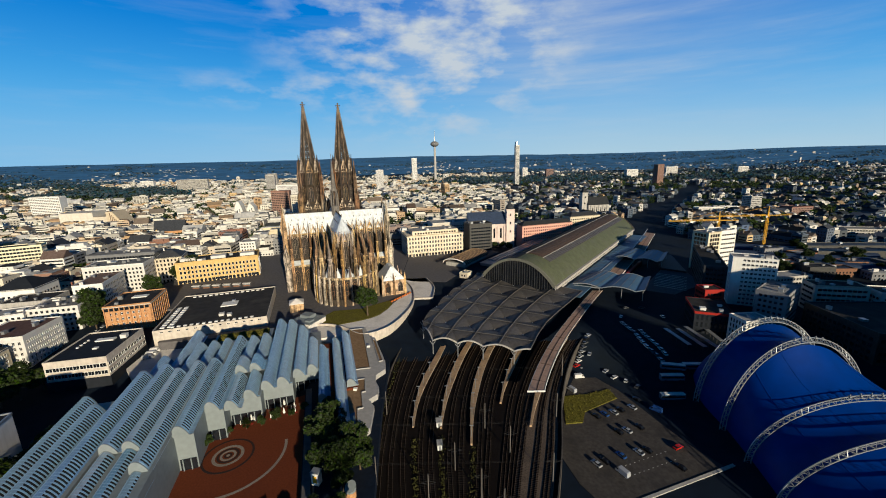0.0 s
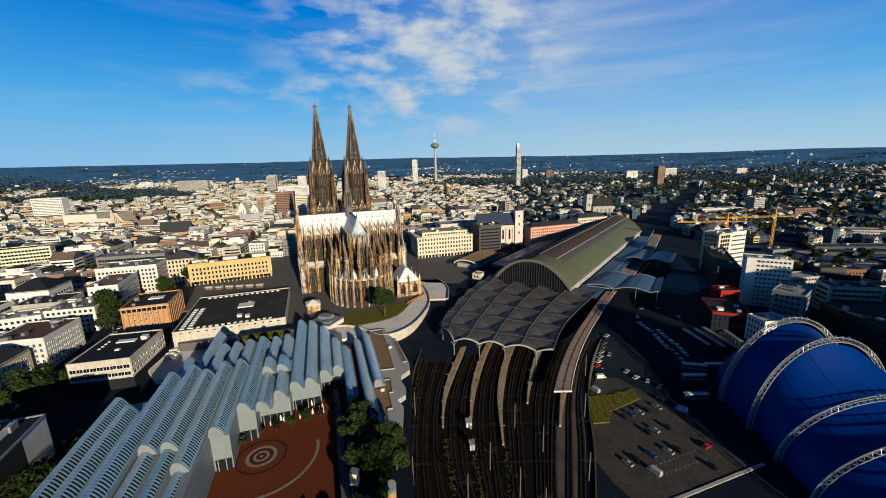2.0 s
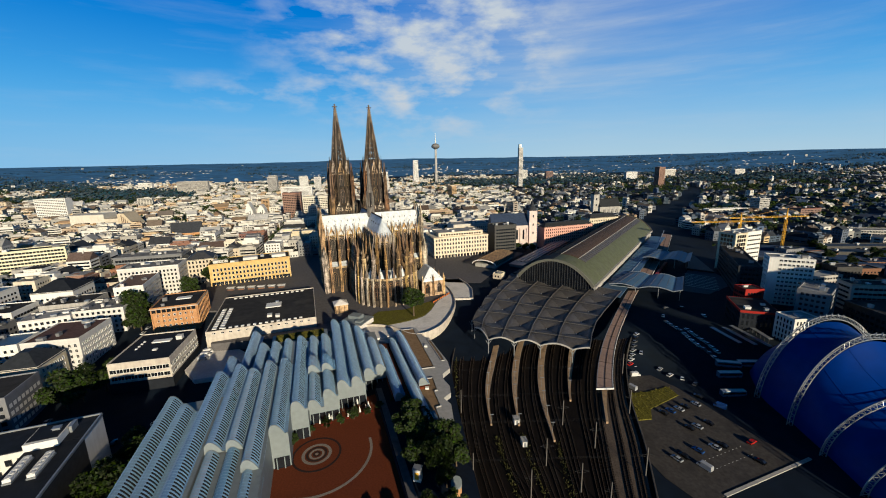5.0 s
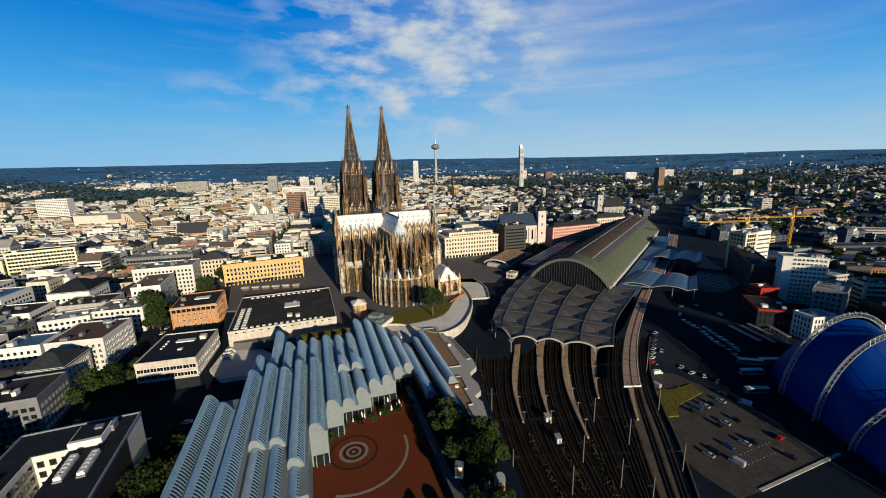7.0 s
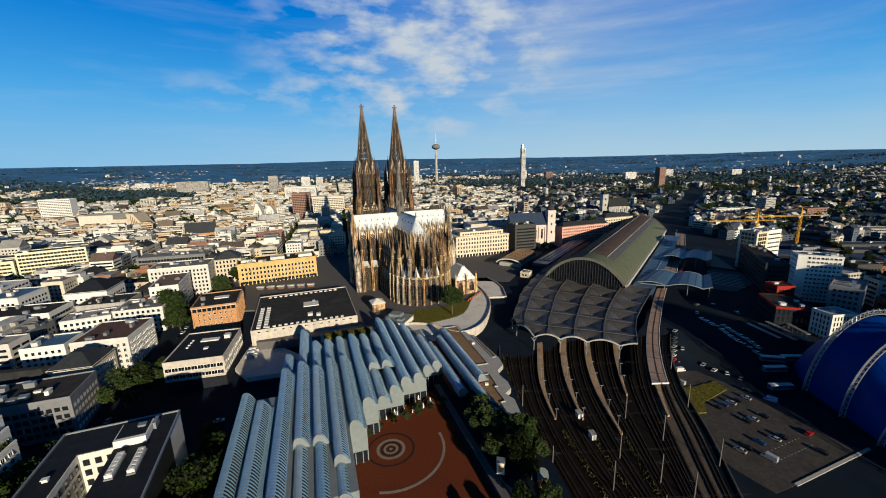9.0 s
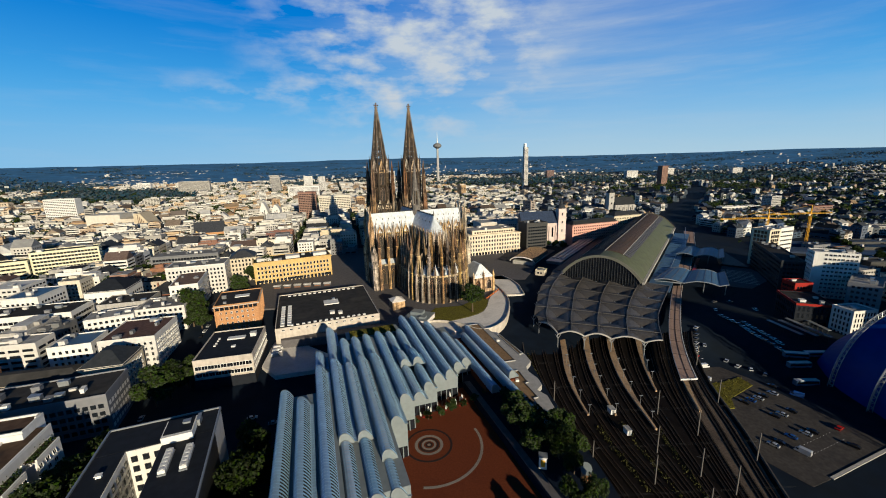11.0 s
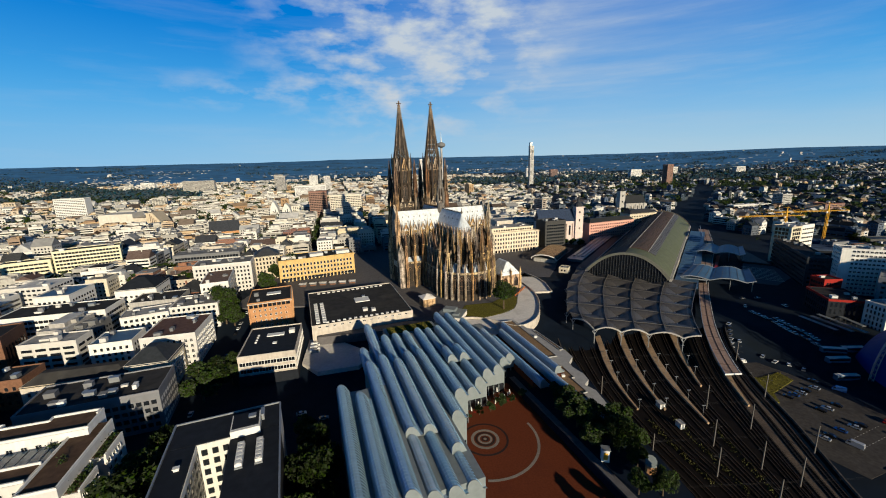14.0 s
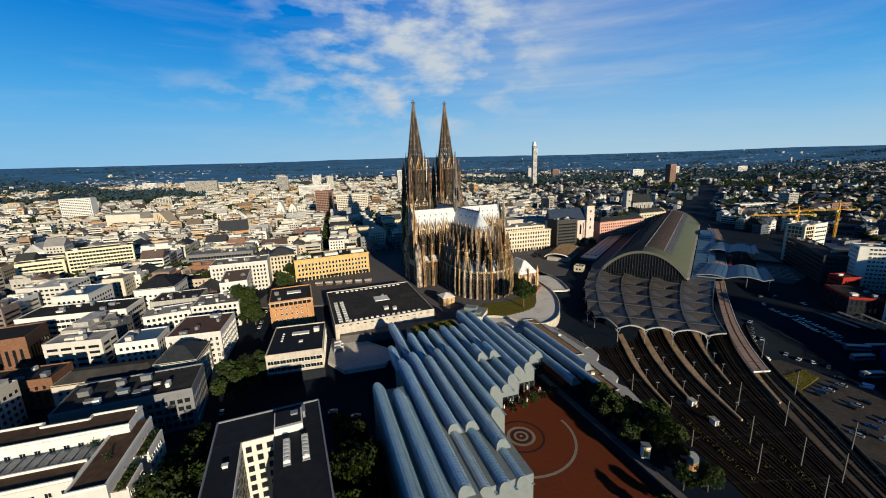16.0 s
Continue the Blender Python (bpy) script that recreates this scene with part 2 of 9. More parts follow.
M["whitepaint"] = material("white_paint", (0.72, 0.71, 0.68), 0.5, grain=0.05, stain=0.2, dark=(0.4, 0.38, 0.35), bump=0.05)
M["canopy"] = material("ribbed_grey_canopy", (0.108, 0.101, 0.098), 0.5, 0.25, scale=0.5, grain=0.15, stain=0.35, stain_scale=0.1, streak=0.2, dark=(0.05, 0.048, 0.046))
M["hallroof"] = material("hall_roof_felt", (0.085, 0.058, 0.045), 0.7, scale=0.3, grain=0.15, stain=0.4, dark=(0.05, 0.045, 0.04))
M["baypanel"] = material("pale_bay_panels", (0.40, 0.39, 0.375), 0.6, 0.1, scale=0.6, grain=0.1, stain=0.35, stain_scale=0.2, dark=(0.36, 0.35, 0.33))
# black roof felt, also the colour for shade painted on walls and flanks
M["coalfelt"] = material("black_felt_and_shade", (0.016, 0.019, 0.026), 0.75, scale=0.4, grain=0.2, stain=0.4, dark=(0.01, 0.012, 0.016))
M["archstone"] = material("grey_green_arch", (0.145, 0.145, 0.12), 0.8, scale=0.5, grain=0.15, stain=0.35, dark=(0.09, 0.09, 0.07))
M["sootwall"] = material("sooty_concrete", (0.10, 0.09, 0.08), 0.9, scale=0.5, grain=0.2, stain=0.5, streak=0.4, dark=(0.04, 0.037, 0.034))
M["copper"] = material("greened_copper_roof", (0.092, 0.104, 0.055), 0.6, 0.1, scale=0.3, grain=0.2, stain=0.5, stain_scale=0.08, streak=0.4, dark=(0.11, 0.11, 0.09))
M["pinkroof"] = material("weathered_pink_roofing", (0.36, 0.25, 0.20), 0.8, scale=0.5, grain=0.12, stain=0.35, stain_scale=0.1, dark=(0.2, 0.13, 0.10))
M["tent"] = material("blue_tent_fabric", (0.0005, 0.026, 0.185), 0.45, scale=0.25, grain=0.1, stain=0.3, stain_scale=0.06, dark=(0.0003, 0.012, 0.09), spec=0.1, bump=0.15)
M["leaf"] = material("tree_leaves", (0.026, 0.047, 0.004), 0.7, island=True, tint=0.55, scale=0.8, grain=0.3, stain=0.3, dark=(0.03, 0.05, 0.012), bump=0)
M["mastgrey"] = material("mast_steel", (0.16, 0.15, 0.14), 0.5, 0.4, grain=0.1, stain=0.3, bump=0)
M["bark"] = material("bark", (0.10, 0.075, 0.05), 0.9, scale=2, grain=0.3)
M["crane"] = material("yellow_crane_paint", (0.62, 0.33, 0.03), 0.5, grain=0.1, stain=0.2)
M["redpaint"] = material("red_facade_panels", (0.30, 0.022, 0.016), 0.5, grain=0.1, stain=0.2)
# far woods: the blue air haze is mixed into their base colour
M["hazewood"] = material("far_woods", (0.016, 0.050, 0.078), 0.9, island=True, tint=0.35, scale=0.05, grain=0.3, stain=0.4, stain_scale=0.01)
M["hills"] = material("hazy_distant_land", (0.03, 0.06, 0.075), 0.95, scale=0.02, grain=0.35, stain=0.4, stain_scale=0.004, dark=(0.02, 0.035, 0.04), bump=0)
# blue air haze of the distance, painted as a glow in long uneven belts
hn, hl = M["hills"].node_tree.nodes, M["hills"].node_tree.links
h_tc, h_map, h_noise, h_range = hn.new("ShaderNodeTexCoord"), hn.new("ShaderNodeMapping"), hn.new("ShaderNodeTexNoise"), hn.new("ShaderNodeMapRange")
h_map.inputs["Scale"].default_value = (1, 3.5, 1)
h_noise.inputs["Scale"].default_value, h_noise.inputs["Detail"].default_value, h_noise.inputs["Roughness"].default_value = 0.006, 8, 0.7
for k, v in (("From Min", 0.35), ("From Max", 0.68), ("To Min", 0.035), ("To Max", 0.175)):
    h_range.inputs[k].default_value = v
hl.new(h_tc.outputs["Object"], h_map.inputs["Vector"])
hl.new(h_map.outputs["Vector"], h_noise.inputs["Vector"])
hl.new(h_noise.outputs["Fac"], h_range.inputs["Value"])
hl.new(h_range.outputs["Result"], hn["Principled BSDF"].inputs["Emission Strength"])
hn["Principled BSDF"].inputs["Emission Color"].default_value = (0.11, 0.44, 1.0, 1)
M["citywall"] = material("city_render", (0.52, 0.50, 0.455), 0.85, island=True, tint=0.5, scale=0.3, grain=0.08, stain=0.2, dark=(0.35, 0.32, 0.28))
M["cityroof"] = material("city_roofs", (0.37, 0.37, 0.37), 0.8, island=True, tint=0.6, scale=0.3, grain=0.15, stain=0.3, dark=(0.05, 0.05, 0.05))
M["citywall_c"] = material("city_tan_render", (0.44, 0.31, 0.185), 0.85, island=True, tint=0.5, scale=0.3, grain=0.08, stain=0.2, dark=(0.28, 0.2, 0.13))
M["cityroof_c"] = material("city_brown_roofs", (0.17, 0.12, 0.085), 0.8, island=True, tint=0.7, scale=0.3, grain=0.15, stain=0.3, dark=(0.05, 0.04, 0.035))
# eastern brick and slate: blue shade and haze are put into both colours
M["citywall_b"] = material("shaded_brick_and_render", (0.075, 0.105, 0.155), 0.85, island=True, tint=0.55, scale=0.3, grain=0.08, stain=0.2, dark=(0.2, 0.17, 0.15))
M["cityroof_b"] = material("shaded_slate_roofs", (0.018, 0.029, 0.048), 0.8, island=True, tint=0.7, scale=0.3, grain=0.15, stain=0.3, dark=(0.03, 0.03, 0.03))
M["paleroof"] = material("pale_membrane_roof", (0.56, 0.56, 0.555), 0.7, tint=0.25, scale=0.3, grain=0.12, stain=0.5, stain_scale=0.1, dark=(0.2, 0.195, 0.19))
M["palepaving"] = material("pale_paving", (0.72, 0.68, 0.63), 0.75, scale=0.6, grain=0.1, stain=0.3, stain_scale=0.1, dark=(0.24, 0.22, 0.2))
M["palepink"] = material("pale_pink_render", (0.64, 0.53, 0.49), 0.8, scale=0.3, grain=0.08, stain=0.2, dark=(0.36, 0.25, 0.21))
M["bankstone"] = material("warm_bank_stone", (0.71, 0.62, 0.48), 0.8, scale=0.4, grain=0.12, stain=0.25, streak=0.2, dark=(0.36, 0.27, 0.16))
M["paleyellow"] = material("pale_yellow_render", (0.70, 0.66, 0.47), 0.8, scale=0.3, grain=0.08, stain=0.2, streak=0.15, dark=(0.4, 0.35, 0.2))
M["orangeplastic"] = material("orange_plastic", (0.62, 0.17, 0.03), 0.5, grain=0.08, stain=0.2)
M["brownbrick"] = material("brown_brick", (0.19, 0.10, 0.062), 0.85, scale=1.2, grain=0.2, stain=0.3, dark=(0.1, 0.06, 0.04))
M["brownroof"] = material("brown_gravel_roof", (0.085, 0.055, 0.038), 0.85, scale=0.4, grain=0.25, stain=0.5, stain_scale=0.15, dark=(0.04, 0.03, 0.022))
M["terracegravel"] = material("tan_gravel_terrace", (0.25, 0.165, 0.095), 0.85, scale=0.8, grain=0.2, stain=0.35, stain_scale=0.2, dark=(0.13, 0.085, 0.055))

# ---------- mesh tools ----------
class Build:
    """Collects vertices and faces of one mesh."""

    def __init__(self):
        self.v, self.f, self.mi, self.slot = [], [], [], 0

    def face(self, *pts):
        i = len(self.v)
        self.v += [tuple(p) for p in pts]
        self.f.append(tuple(range(i, i + len(pts))))
        self.mi.append(self.slot)

    def rings(self, rings, cap0=True, cap1=True, close=True):
        """Skins a stack of rings with equal counts."""
        n, base = len(rings[0]), len(self.v)
        for r in rings:
            self.v += [tuple(p) for p in r]
        for k in range(len(rings) - 1):
            for j in range(n if close else n - 1):
                a, b = base + k * n + j, base + k * n + (j + 1) % n
                self.f.append((a, b, b + n, a + n))
                self.mi.append(self.slot)
        if cap0:
            self.f.append(tuple(base + j for j in reversed(range(n))))
            self.mi.append(self.slot)
        if cap1:
            t = base + (len(rings) - 1) * n
            self.f.append(tuple(t + j for j in range(n)))
            self.mi.append(self.slot)

    def prism(self, poly, z0, z1, grow=1.0):
        cx = sum(p[0] for p in poly) / len(poly)
        cy = sum(p[1] for p in poly) / len(poly)
        self.rings([[(x, y, z0) for x, y in poly], [(cx + (x - cx) * grow, cy + (y - cy) * grow, z1) for x, y in poly]])

    def box(self, x, y, z, sx, sy, sz, rot=0.0, grow=1.0):
        """A box with its base's middle at x, y, z."""
        c, s = math.cos(rot), math.sin(rot)
        poly = [(x + a * c - b * s, y + a * s + b * c) for a, b in ((-sx / 2, -sy / 2), (sx / 2, -sy / 2), (sx / 2, sy / 2), (-sx / 2, sy / 2))]
        self.prism(poly, z, z + sz, grow)

    def spike(self, poly, z0, apex):
        i = len(self.v)
        n = len(poly)
        self.v += [(x, y, z0) for x, y in poly] + [tuple(apex)]
        for j in range(n):
            self.f.append((i + j, i + (j + 1) % n, i + n))
            self.mi.append(self.slot)

    def beam(self, a, b, w, h=None):
        """A square bar from a to b."""
        a, b = Vector(a), Vector(b)
        d = (b - a)
        if d.length < 1e-6:
            return
        d.normalize()
        side = d.cross(Vector((0, 0, 1)))
        side = side.normalized() if side.length > 1e-3 else Vector((1, 0, 0))
        up = side.cross(d)
        h = h or w
        off = [side * (sx * w / 2) + up * (sy * h / 2) for sx, sy in ((-1, -1), (1, -1), (1, 1), (-1, 1))]
        self.rings([[a + o for o in off], [b + o for o in off]])

    def tube(self, pts, w, h):
        """One bar of even section that bends through the points."""
        pts = [Vector(p) for p in pts]
        rows = []
        for k, p in enumerate(pts):
            d = (pts[min(k + 1, len(pts) - 1)] - pts[max(k - 1, 0)]).normalized()
            side = d.cross(Vector((0, 0, 1))).normalized()
            up = side.cross(d)
            rows.append([p + side * (a * w / 2) + up * (e * h / 2) for a, e in ((-1, -1), (1, -1), (1, 1), (-1, 1))])
        self.rings(rows)

    def pinnacle(self, x, y, z, w, shaft, spire, rot=0.0):
        """A shaft with a small gabled head and a tapering spire."""
        self.box(x, y, z, w, w, shaft, rot)
        self.box(x, y, z + shaft, w * 1.35, w * 1.35, w * 0.35, rot)
        c, s = math.cos(rot), math.sin(rot)
        q = w * 0.55
        self.spike([(x + a * c - b * s, y + a * s + b * c) for a, b in ((-q, -q), (q, -q), (q, q), (-q, q))], z + shaft + w * 0.35, (x, y, z + shaft + spire))
        for f, k in ((0.3, 0.95), (0.55, 0.65), (0.88, 0.42)):
            self.box(x, y, z + shaft + spire * f, w * k, w * k, w * 0.22, rot + 0.785)

    def mesh(self, name, mats, smooth=False):
        me = bpy.data.meshes.new(name)
        me.from_pydata(self.v, [], self.f)
        for m in mats if isinstance(mats, (list, tuple)) else [mats]:
            me.materials.append(m)
        if any(self.mi):
            me.polygons.foreach_set("material_index", self.mi)
        if smooth:
            me.polygons.foreach_set("use_smooth", [True] * len(self.f))
        me.update()
        return me


def thing(name, label, category, m=None, group="", kind=""):
    ob = tagged(new(name), label, category, group, kind)
    ob.empty_display_size = 1
    ob.matrix_world = m or Matrix()
    return ob


def part(name, b, mats, parent, label="", kind="", smooth=False, m=None):
    """Links a built mesh (or shares an existing one) as one part under a thing or a part, in its parent's own space."""
    ob = new(name, b if isinstance(b, bpy.types.Mesh) else b.mesh(name, mats, smooth))
    ob.parent = parent
    if m is not None:
        ob.matrix_basis = m
    return tagged(ob, label, "", "", kind)


def single(name, b, mats, label, category, m=None, group="", kind="", smooth=False):
    ob = new(name, b if isinstance(b, bpy.types.Mesh) else b.mesh(name, mats, smooth))
    if m is not None:
        ob.matrix_world = m
    return tagged(ob, label, category, group, kind)


def ngon(n, r, cx=0.0, cy=0.0, turn=0.0):
    return [(cx + r * math.cos(turn + 2 * math.pi * i / n), cy + r * math.sin(turn + 2 * math.pi * i / n)) for i in range(n)]


def smooth01(a, b, x):
    t = min(1, max(0, (x - a) / (b - a)))
    return t * t * (3 - 2 * t)


def spline(pts, n):
    """A smooth line through points in the plan (or in space), n points in all, evenly in the parameter."""
    p = [Vector(q) for q in pts]
    p = [2 * p[0] - p[1]] + p + [2 * p[-1] - p[-2]]
    out, k = [], len(p) - 3
    for i in range(n):
        s = min(k - 1e-9, k * i / (n - 1))
        j, t = int(s), s - int(s)
        a, b, c, d = p[j:j + 4]
        out.append(0.5 * ((2 * b) + (c - a) * t + (2 * a - 5 * b + 4 * c - d) * t * t + (3 * b - a - 3 * c + d) * t ** 3))
    return out


def inside(x, y, poly):
    hit, j = False, len(poly) - 1
    for i in range(len(poly)):
        (xi, yi), (xj, yj) = poly[i], poly[j]
        if (yi > y) != (yj > y) and x < (xj - xi) * (y - yi) / (yj - yi) + xi:
            hit = not hit
        j = i
    return hit


# ---------- windows and plain city buildings ----------
def window_mesh(name, w, h, bars=1, frame_mat="whitepaint", sill=True, arch=False):
    """A window of one piece, frame, sill and set-back pane, to be set against a wall: it looks along -y, its middle at the origin's height."""
    b = Build()
    t = 0.13

    def outline(g):
        ww, lo, hi = w / 2 + g, -h / 2 - g, h / 2 + g
        if not arch:
            return [(-ww, lo), (ww, lo), (ww, hi), (-ww, hi)]
        return [(-ww, lo), (ww, lo)] + [(ww * math.cos(a), hi - ww + ww * math.sin(a)) for a in (i * math.pi / 5 for i in range(6))]

    o, i = outline(t), outline(0)
    low = [0.2 if (sill and z < -h / 2) else 0.0 for x, z in o]
    rows = [[(x, 0.0, z) for x, z in o], [(x, -0.12 - l, z) for (x, z), l in zip(o, low)], [(x, -0.12, z) for x, z in i], [(x, -0.03, z) for x, z in i]]
    b.rings(rows, False, False)
    n, base = len(o), len(b.v) - len(o)
    b.slot = 1
    if bars and not arch:
        # the pane is split by glazing bars that stand proud of it
        b.f.append(tuple(base + k for k in range(n)))
        b.mi.append(1)
        b.slot = 0
        for k in range(bars):
            b.box(-w / 2 + w * (k + 1) / (bars + 1), -0.06, -h / 2, 0.07, 0.07, h)
    else:
        b.f.append(tuple(base + k for k in range(n)))
        b.mi.append(1)
    return b.mesh(name, [M[frame_mat], M["glass"]])


WINDOWS = {}


def window(w, h, bars=1, frame_mat="whitepaint", sill=True, arch=False):
    key = (round(w, 2), round(h, 2), bars, frame_mat, sill, arch)
    if key not in WINDOWS:
        WINDOWS[key] = window_mesh("window", w, h, bars, frame_mat, sill, arch)
    return WINDOWS[key]


FOOTPRINTS = []      # plots that are taken: x, y, width, depth, turn


def flat_building(name, label, category, x, y, z0, w, d, z1, deg, wall="white", roof="darkroof", storey=3.4, win=(1.5, 1.7), pitch=3.0, sides="NESW",
                  base=1.2, bars=1, frame_mat="whitepaint", clutter=6, parapet=0.6, seed=1, arch=False, bands=False, group="", hip=0.0, skylights=(), joined=False, blank=0.0, blinds=""):
    """A flat-roofed building: walls, parapet, roof deck, each window, rooftop boxes."""
    rnd = random.Random(seed)
    FOOTPRINTS.append((x, y, w, d, radians(deg)))
    t = thing(name, label, category, pose(x, y, z0, 0, 0, deg), group)
    h = z1 - z0
    b = Build()
    b.box(0, 0, -3, w, d, h + 3 - 0.35)
    part("wall", b, M[wall], t)
    b = Build()
    o, i = [(-w / 2 - 0.04, -d / 2 - 0.04), (w / 2 + 0.04, -d / 2 - 0.04), (w / 2 + 0.04, d / 2 + 0.04), (-w / 2 - 0.04, d / 2 + 0.04)], [(-w / 2 + 0.4, -d / 2 + 0.4), (w / 2 - 0.4, -d / 2 + 0.4), (w / 2 - 0.4, d / 2 - 0.4), (-w / 2 + 0.4, d / 2 - 0.4)]
    b.rings([[(x, y, h - 0.5) for x, y in o], [(x, y, h + parapet) for x, y in o], [(x, y, h + parapet) for x, y in i], [(x, y, h - 0.34) for x, y in i]], False, False)
    part("parapet", b, M[wall if wall != "glass" else "metal"], t)
    b = Build()
    b.box(0, 0, h - 0.34, w - 0.8, d - 0.8, 0.34)
    if hip:
        e = 0.4
        k = min(w, d) * 0.38
        b.rings([[(-w / 2 - e, -d / 2 - e, h + 0.1), (w / 2 + e, -d / 2 - e, h + 0.1), (w / 2 + e, d / 2 + e, h + 0.1), (-w / 2 - e, d / 2 + e, h + 0.1)],
                 [(-w / 2 + k, -d / 2 + k, h + hip), (w / 2 - k, -d / 2 + k, h + hip), (w / 2 - k, d / 2 - k, h + hip), (-w / 2 + k, d / 2 - k, h + hip)]])
    part("roof", b, M[roof], t)
    for sx, sy, lx, ly in skylights:
        b = Build()
        b.box(sx, sy, h - 0.1, lx, ly, 0.7)
        part("skylight", b, M["whitepaint"], t, "pale raised skylight")
    if clutter:
        for _ in range(clutter):
            b = Build()
            sx, sy, sz = rnd.uniform(1.2, 4), rnd.uniform(1.2, 3.5), rnd.uniform(0.7, 2.3)
            px, py = rnd.uniform(-w / 2 + 3, w / 2 - 3) if w > 7 else 0, rnd.uniform(-d / 2 + 3, d / 2 - 3) if d > 7 else 0
            b.box(px, py, h, sx, sy, sz)
            b.box(px, py, h + sz, sx + 0.3, sy + 0.3, 0.15)
            part("rooftop_unit", b, M[rnd.choice(("metal", "greywall", "white"))], t)
    floors = max(1, int((h - base) / storey))
    me = window(win[0], win[1], bars, frame_mat, not bands, arch)
    rows, bright_panes = Build(), Build()
    spots = {"S": (0, -d / 2, 0, w), "N": (0, d / 2, 180, w), "W": (-w / 2, 0, -90, d), "E": (w / 2, 0, 90, d)}
    for s in sides:
        px, py, turn, length = spots[s]
        n = max(1, int((length - 1.2) / pitch))
        for k in range(floors):
            for i in range(n):
                off = (i - (n - 1) / 2) * pitch
                if blank and s == "S" and off < -length / 2 + blank:
                    continue
                c, q = math.cos(radians(turn)), math.sin(radians(turn))
                zc = base + k * storey + storey / 2
                if joined:
                    x0, y0, ww, hh = px + off * c + 0.05 * q, py + off * q - 0.05 * c, win[0] / 2, win[1] / 2
                    (bright_panes if s in blinds else rows).face((x0 - ww * c, y0 - ww * q, zc - hh), (x0 + ww * c, y0 + ww * q, zc - hh), (x0 + ww * c, y0 + ww * q, zc + hh), (x0 - ww * c, y0 - ww * q, zc + hh))
                else:
                    part("window", me, None, t, m=pose(px + off * c, py + off * q, zc, 0, 0, turn))
    if joined:
        part("glazing", rows, M["glass"], t, kind="stuff")
        # sky reflections on chosen sides' panes, painted as plain white
        if blinds:
            part("blinds", bright_panes, M["whitepaint"], t, "white panes that paint reflected sky light", kind="stuff")
    return t

# ---------- ground ----------
def gz(x, y):
    """Height of the natural ground."""
    plateau = smooth01(215, 290, y) * smooth01(-310, -240, x) * (1 - smooth01(40, 100, x))
    rise = 187 - 37 * smooth01(88, 118, x)
    east_low = smooth01(-8, 42, x) * (1 - smooth01(rise, rise + 38, y))
    south_low = (1 - smooth01(-170, -120, x)) * (1 - smooth01(110, 230, y))
    mid_low = (1 - smooth01(150, 230, y))
    far = 135.0 * smooth01(2600, 5300, math.hypot(x, y))
    return far - 5.0 + 4.9 * plateau - 9.6 * east_low - 4.0 * max(south_low, mid_low * (1 - east_low))


def axis_steps(lo, hi, near0, near1, step):
    out, v = [], near0
    while v <= near1:
        out.append(v)
        v += step
    d, v = step, near1
    while v < hi:
        d = min(110, d * 1.2)
        v = min(hi, v + d)
        out.append(v)
    d, v = step, near0
    while v > lo:
        d = min(110, d * 1.2)
        v = max(lo, v - d)
        out.insert(0, v)
    return out


b = Build()
xs, ys = axis_steps(-4950, 4950, -330, 330, 10), axis_steps(-600, 4900, 30, 400, 10)
b.v = [(x, y, gz(x, y)) for y in ys for x in xs]
n = len(xs)
b.f = [(j * n + i, j * n + i + 1, (j + 1) * n + i + 1, (j + 1) * n + i) for j in range(len(ys) - 1) for i in range(n - 1)]
b.mi = [0] * len(b.f)
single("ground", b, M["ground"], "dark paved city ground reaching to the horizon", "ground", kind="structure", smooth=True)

# low hills on the horizon, their blue fade painted as emission
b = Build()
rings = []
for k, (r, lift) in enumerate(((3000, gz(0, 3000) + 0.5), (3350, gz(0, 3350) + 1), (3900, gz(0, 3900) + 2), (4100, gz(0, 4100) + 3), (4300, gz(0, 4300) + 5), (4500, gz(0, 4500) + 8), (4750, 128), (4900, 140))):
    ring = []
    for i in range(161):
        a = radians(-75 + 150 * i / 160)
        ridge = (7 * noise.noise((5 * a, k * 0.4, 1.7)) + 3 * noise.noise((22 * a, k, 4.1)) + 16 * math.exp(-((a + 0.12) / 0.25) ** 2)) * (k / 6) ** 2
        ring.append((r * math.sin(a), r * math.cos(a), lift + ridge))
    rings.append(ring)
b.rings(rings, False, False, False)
single("backdrop", b, M["hills"], "low wooded hills at the horizon with blue haze painted as glow", "hills", kind="structure", smooth=True)

# ---------- the raised terrace round the church ----------
EDGE = spline([(-112, 222), (-82, 233), (-66, 229), (-51, 217.5), (-37, 227), (-28, 250), (-24.5, 275), (-29, 306), (-40, 330)], 40)
terrace = [(p.x, p.y) for p in (Vector((q[0], q[1])) for q in EDGE)] + [(-40, 470), (-250, 470), (-250, 268), (-192, 268), (-172, 213)]
b = Build()
b.prism(terrace, -12, 0)
terrace_ob = single("terrace", b, M["paving"], "grey stone paved terrace round the cathedral", "terrace", kind="structure")
b = Build()
for a, c in zip(EDGE[:-1], EDGE[1:]):
    d = (Vector((c[0], c[1])) - Vector((a[0], a[1]))).normalized()
    nx, ny = d.y, -d.x
    b.rings([[(a[0] + nx * 0.1, a[1] + ny * 0.1, -12), (a[0] + nx * 1.0, a[1] + ny * 1.0, -12), (a[0] + nx * 0.6, a[1] + ny * 0.6, 1.1), (a[0] + nx * 0.1, a[1] + ny * 0.1, 1.1)],
             [(c[0] + nx * 0.1, c[1] + ny * 0.1, -12), (c[0] + nx * 1.0, c[1] + ny * 1.0, -12), (c[0] + nx * 0.6, c[1] + ny * 0.6, 1.1), (c[0] + nx * 0.1, c[1] + ny * 0.1, 1.1)]], False, False)
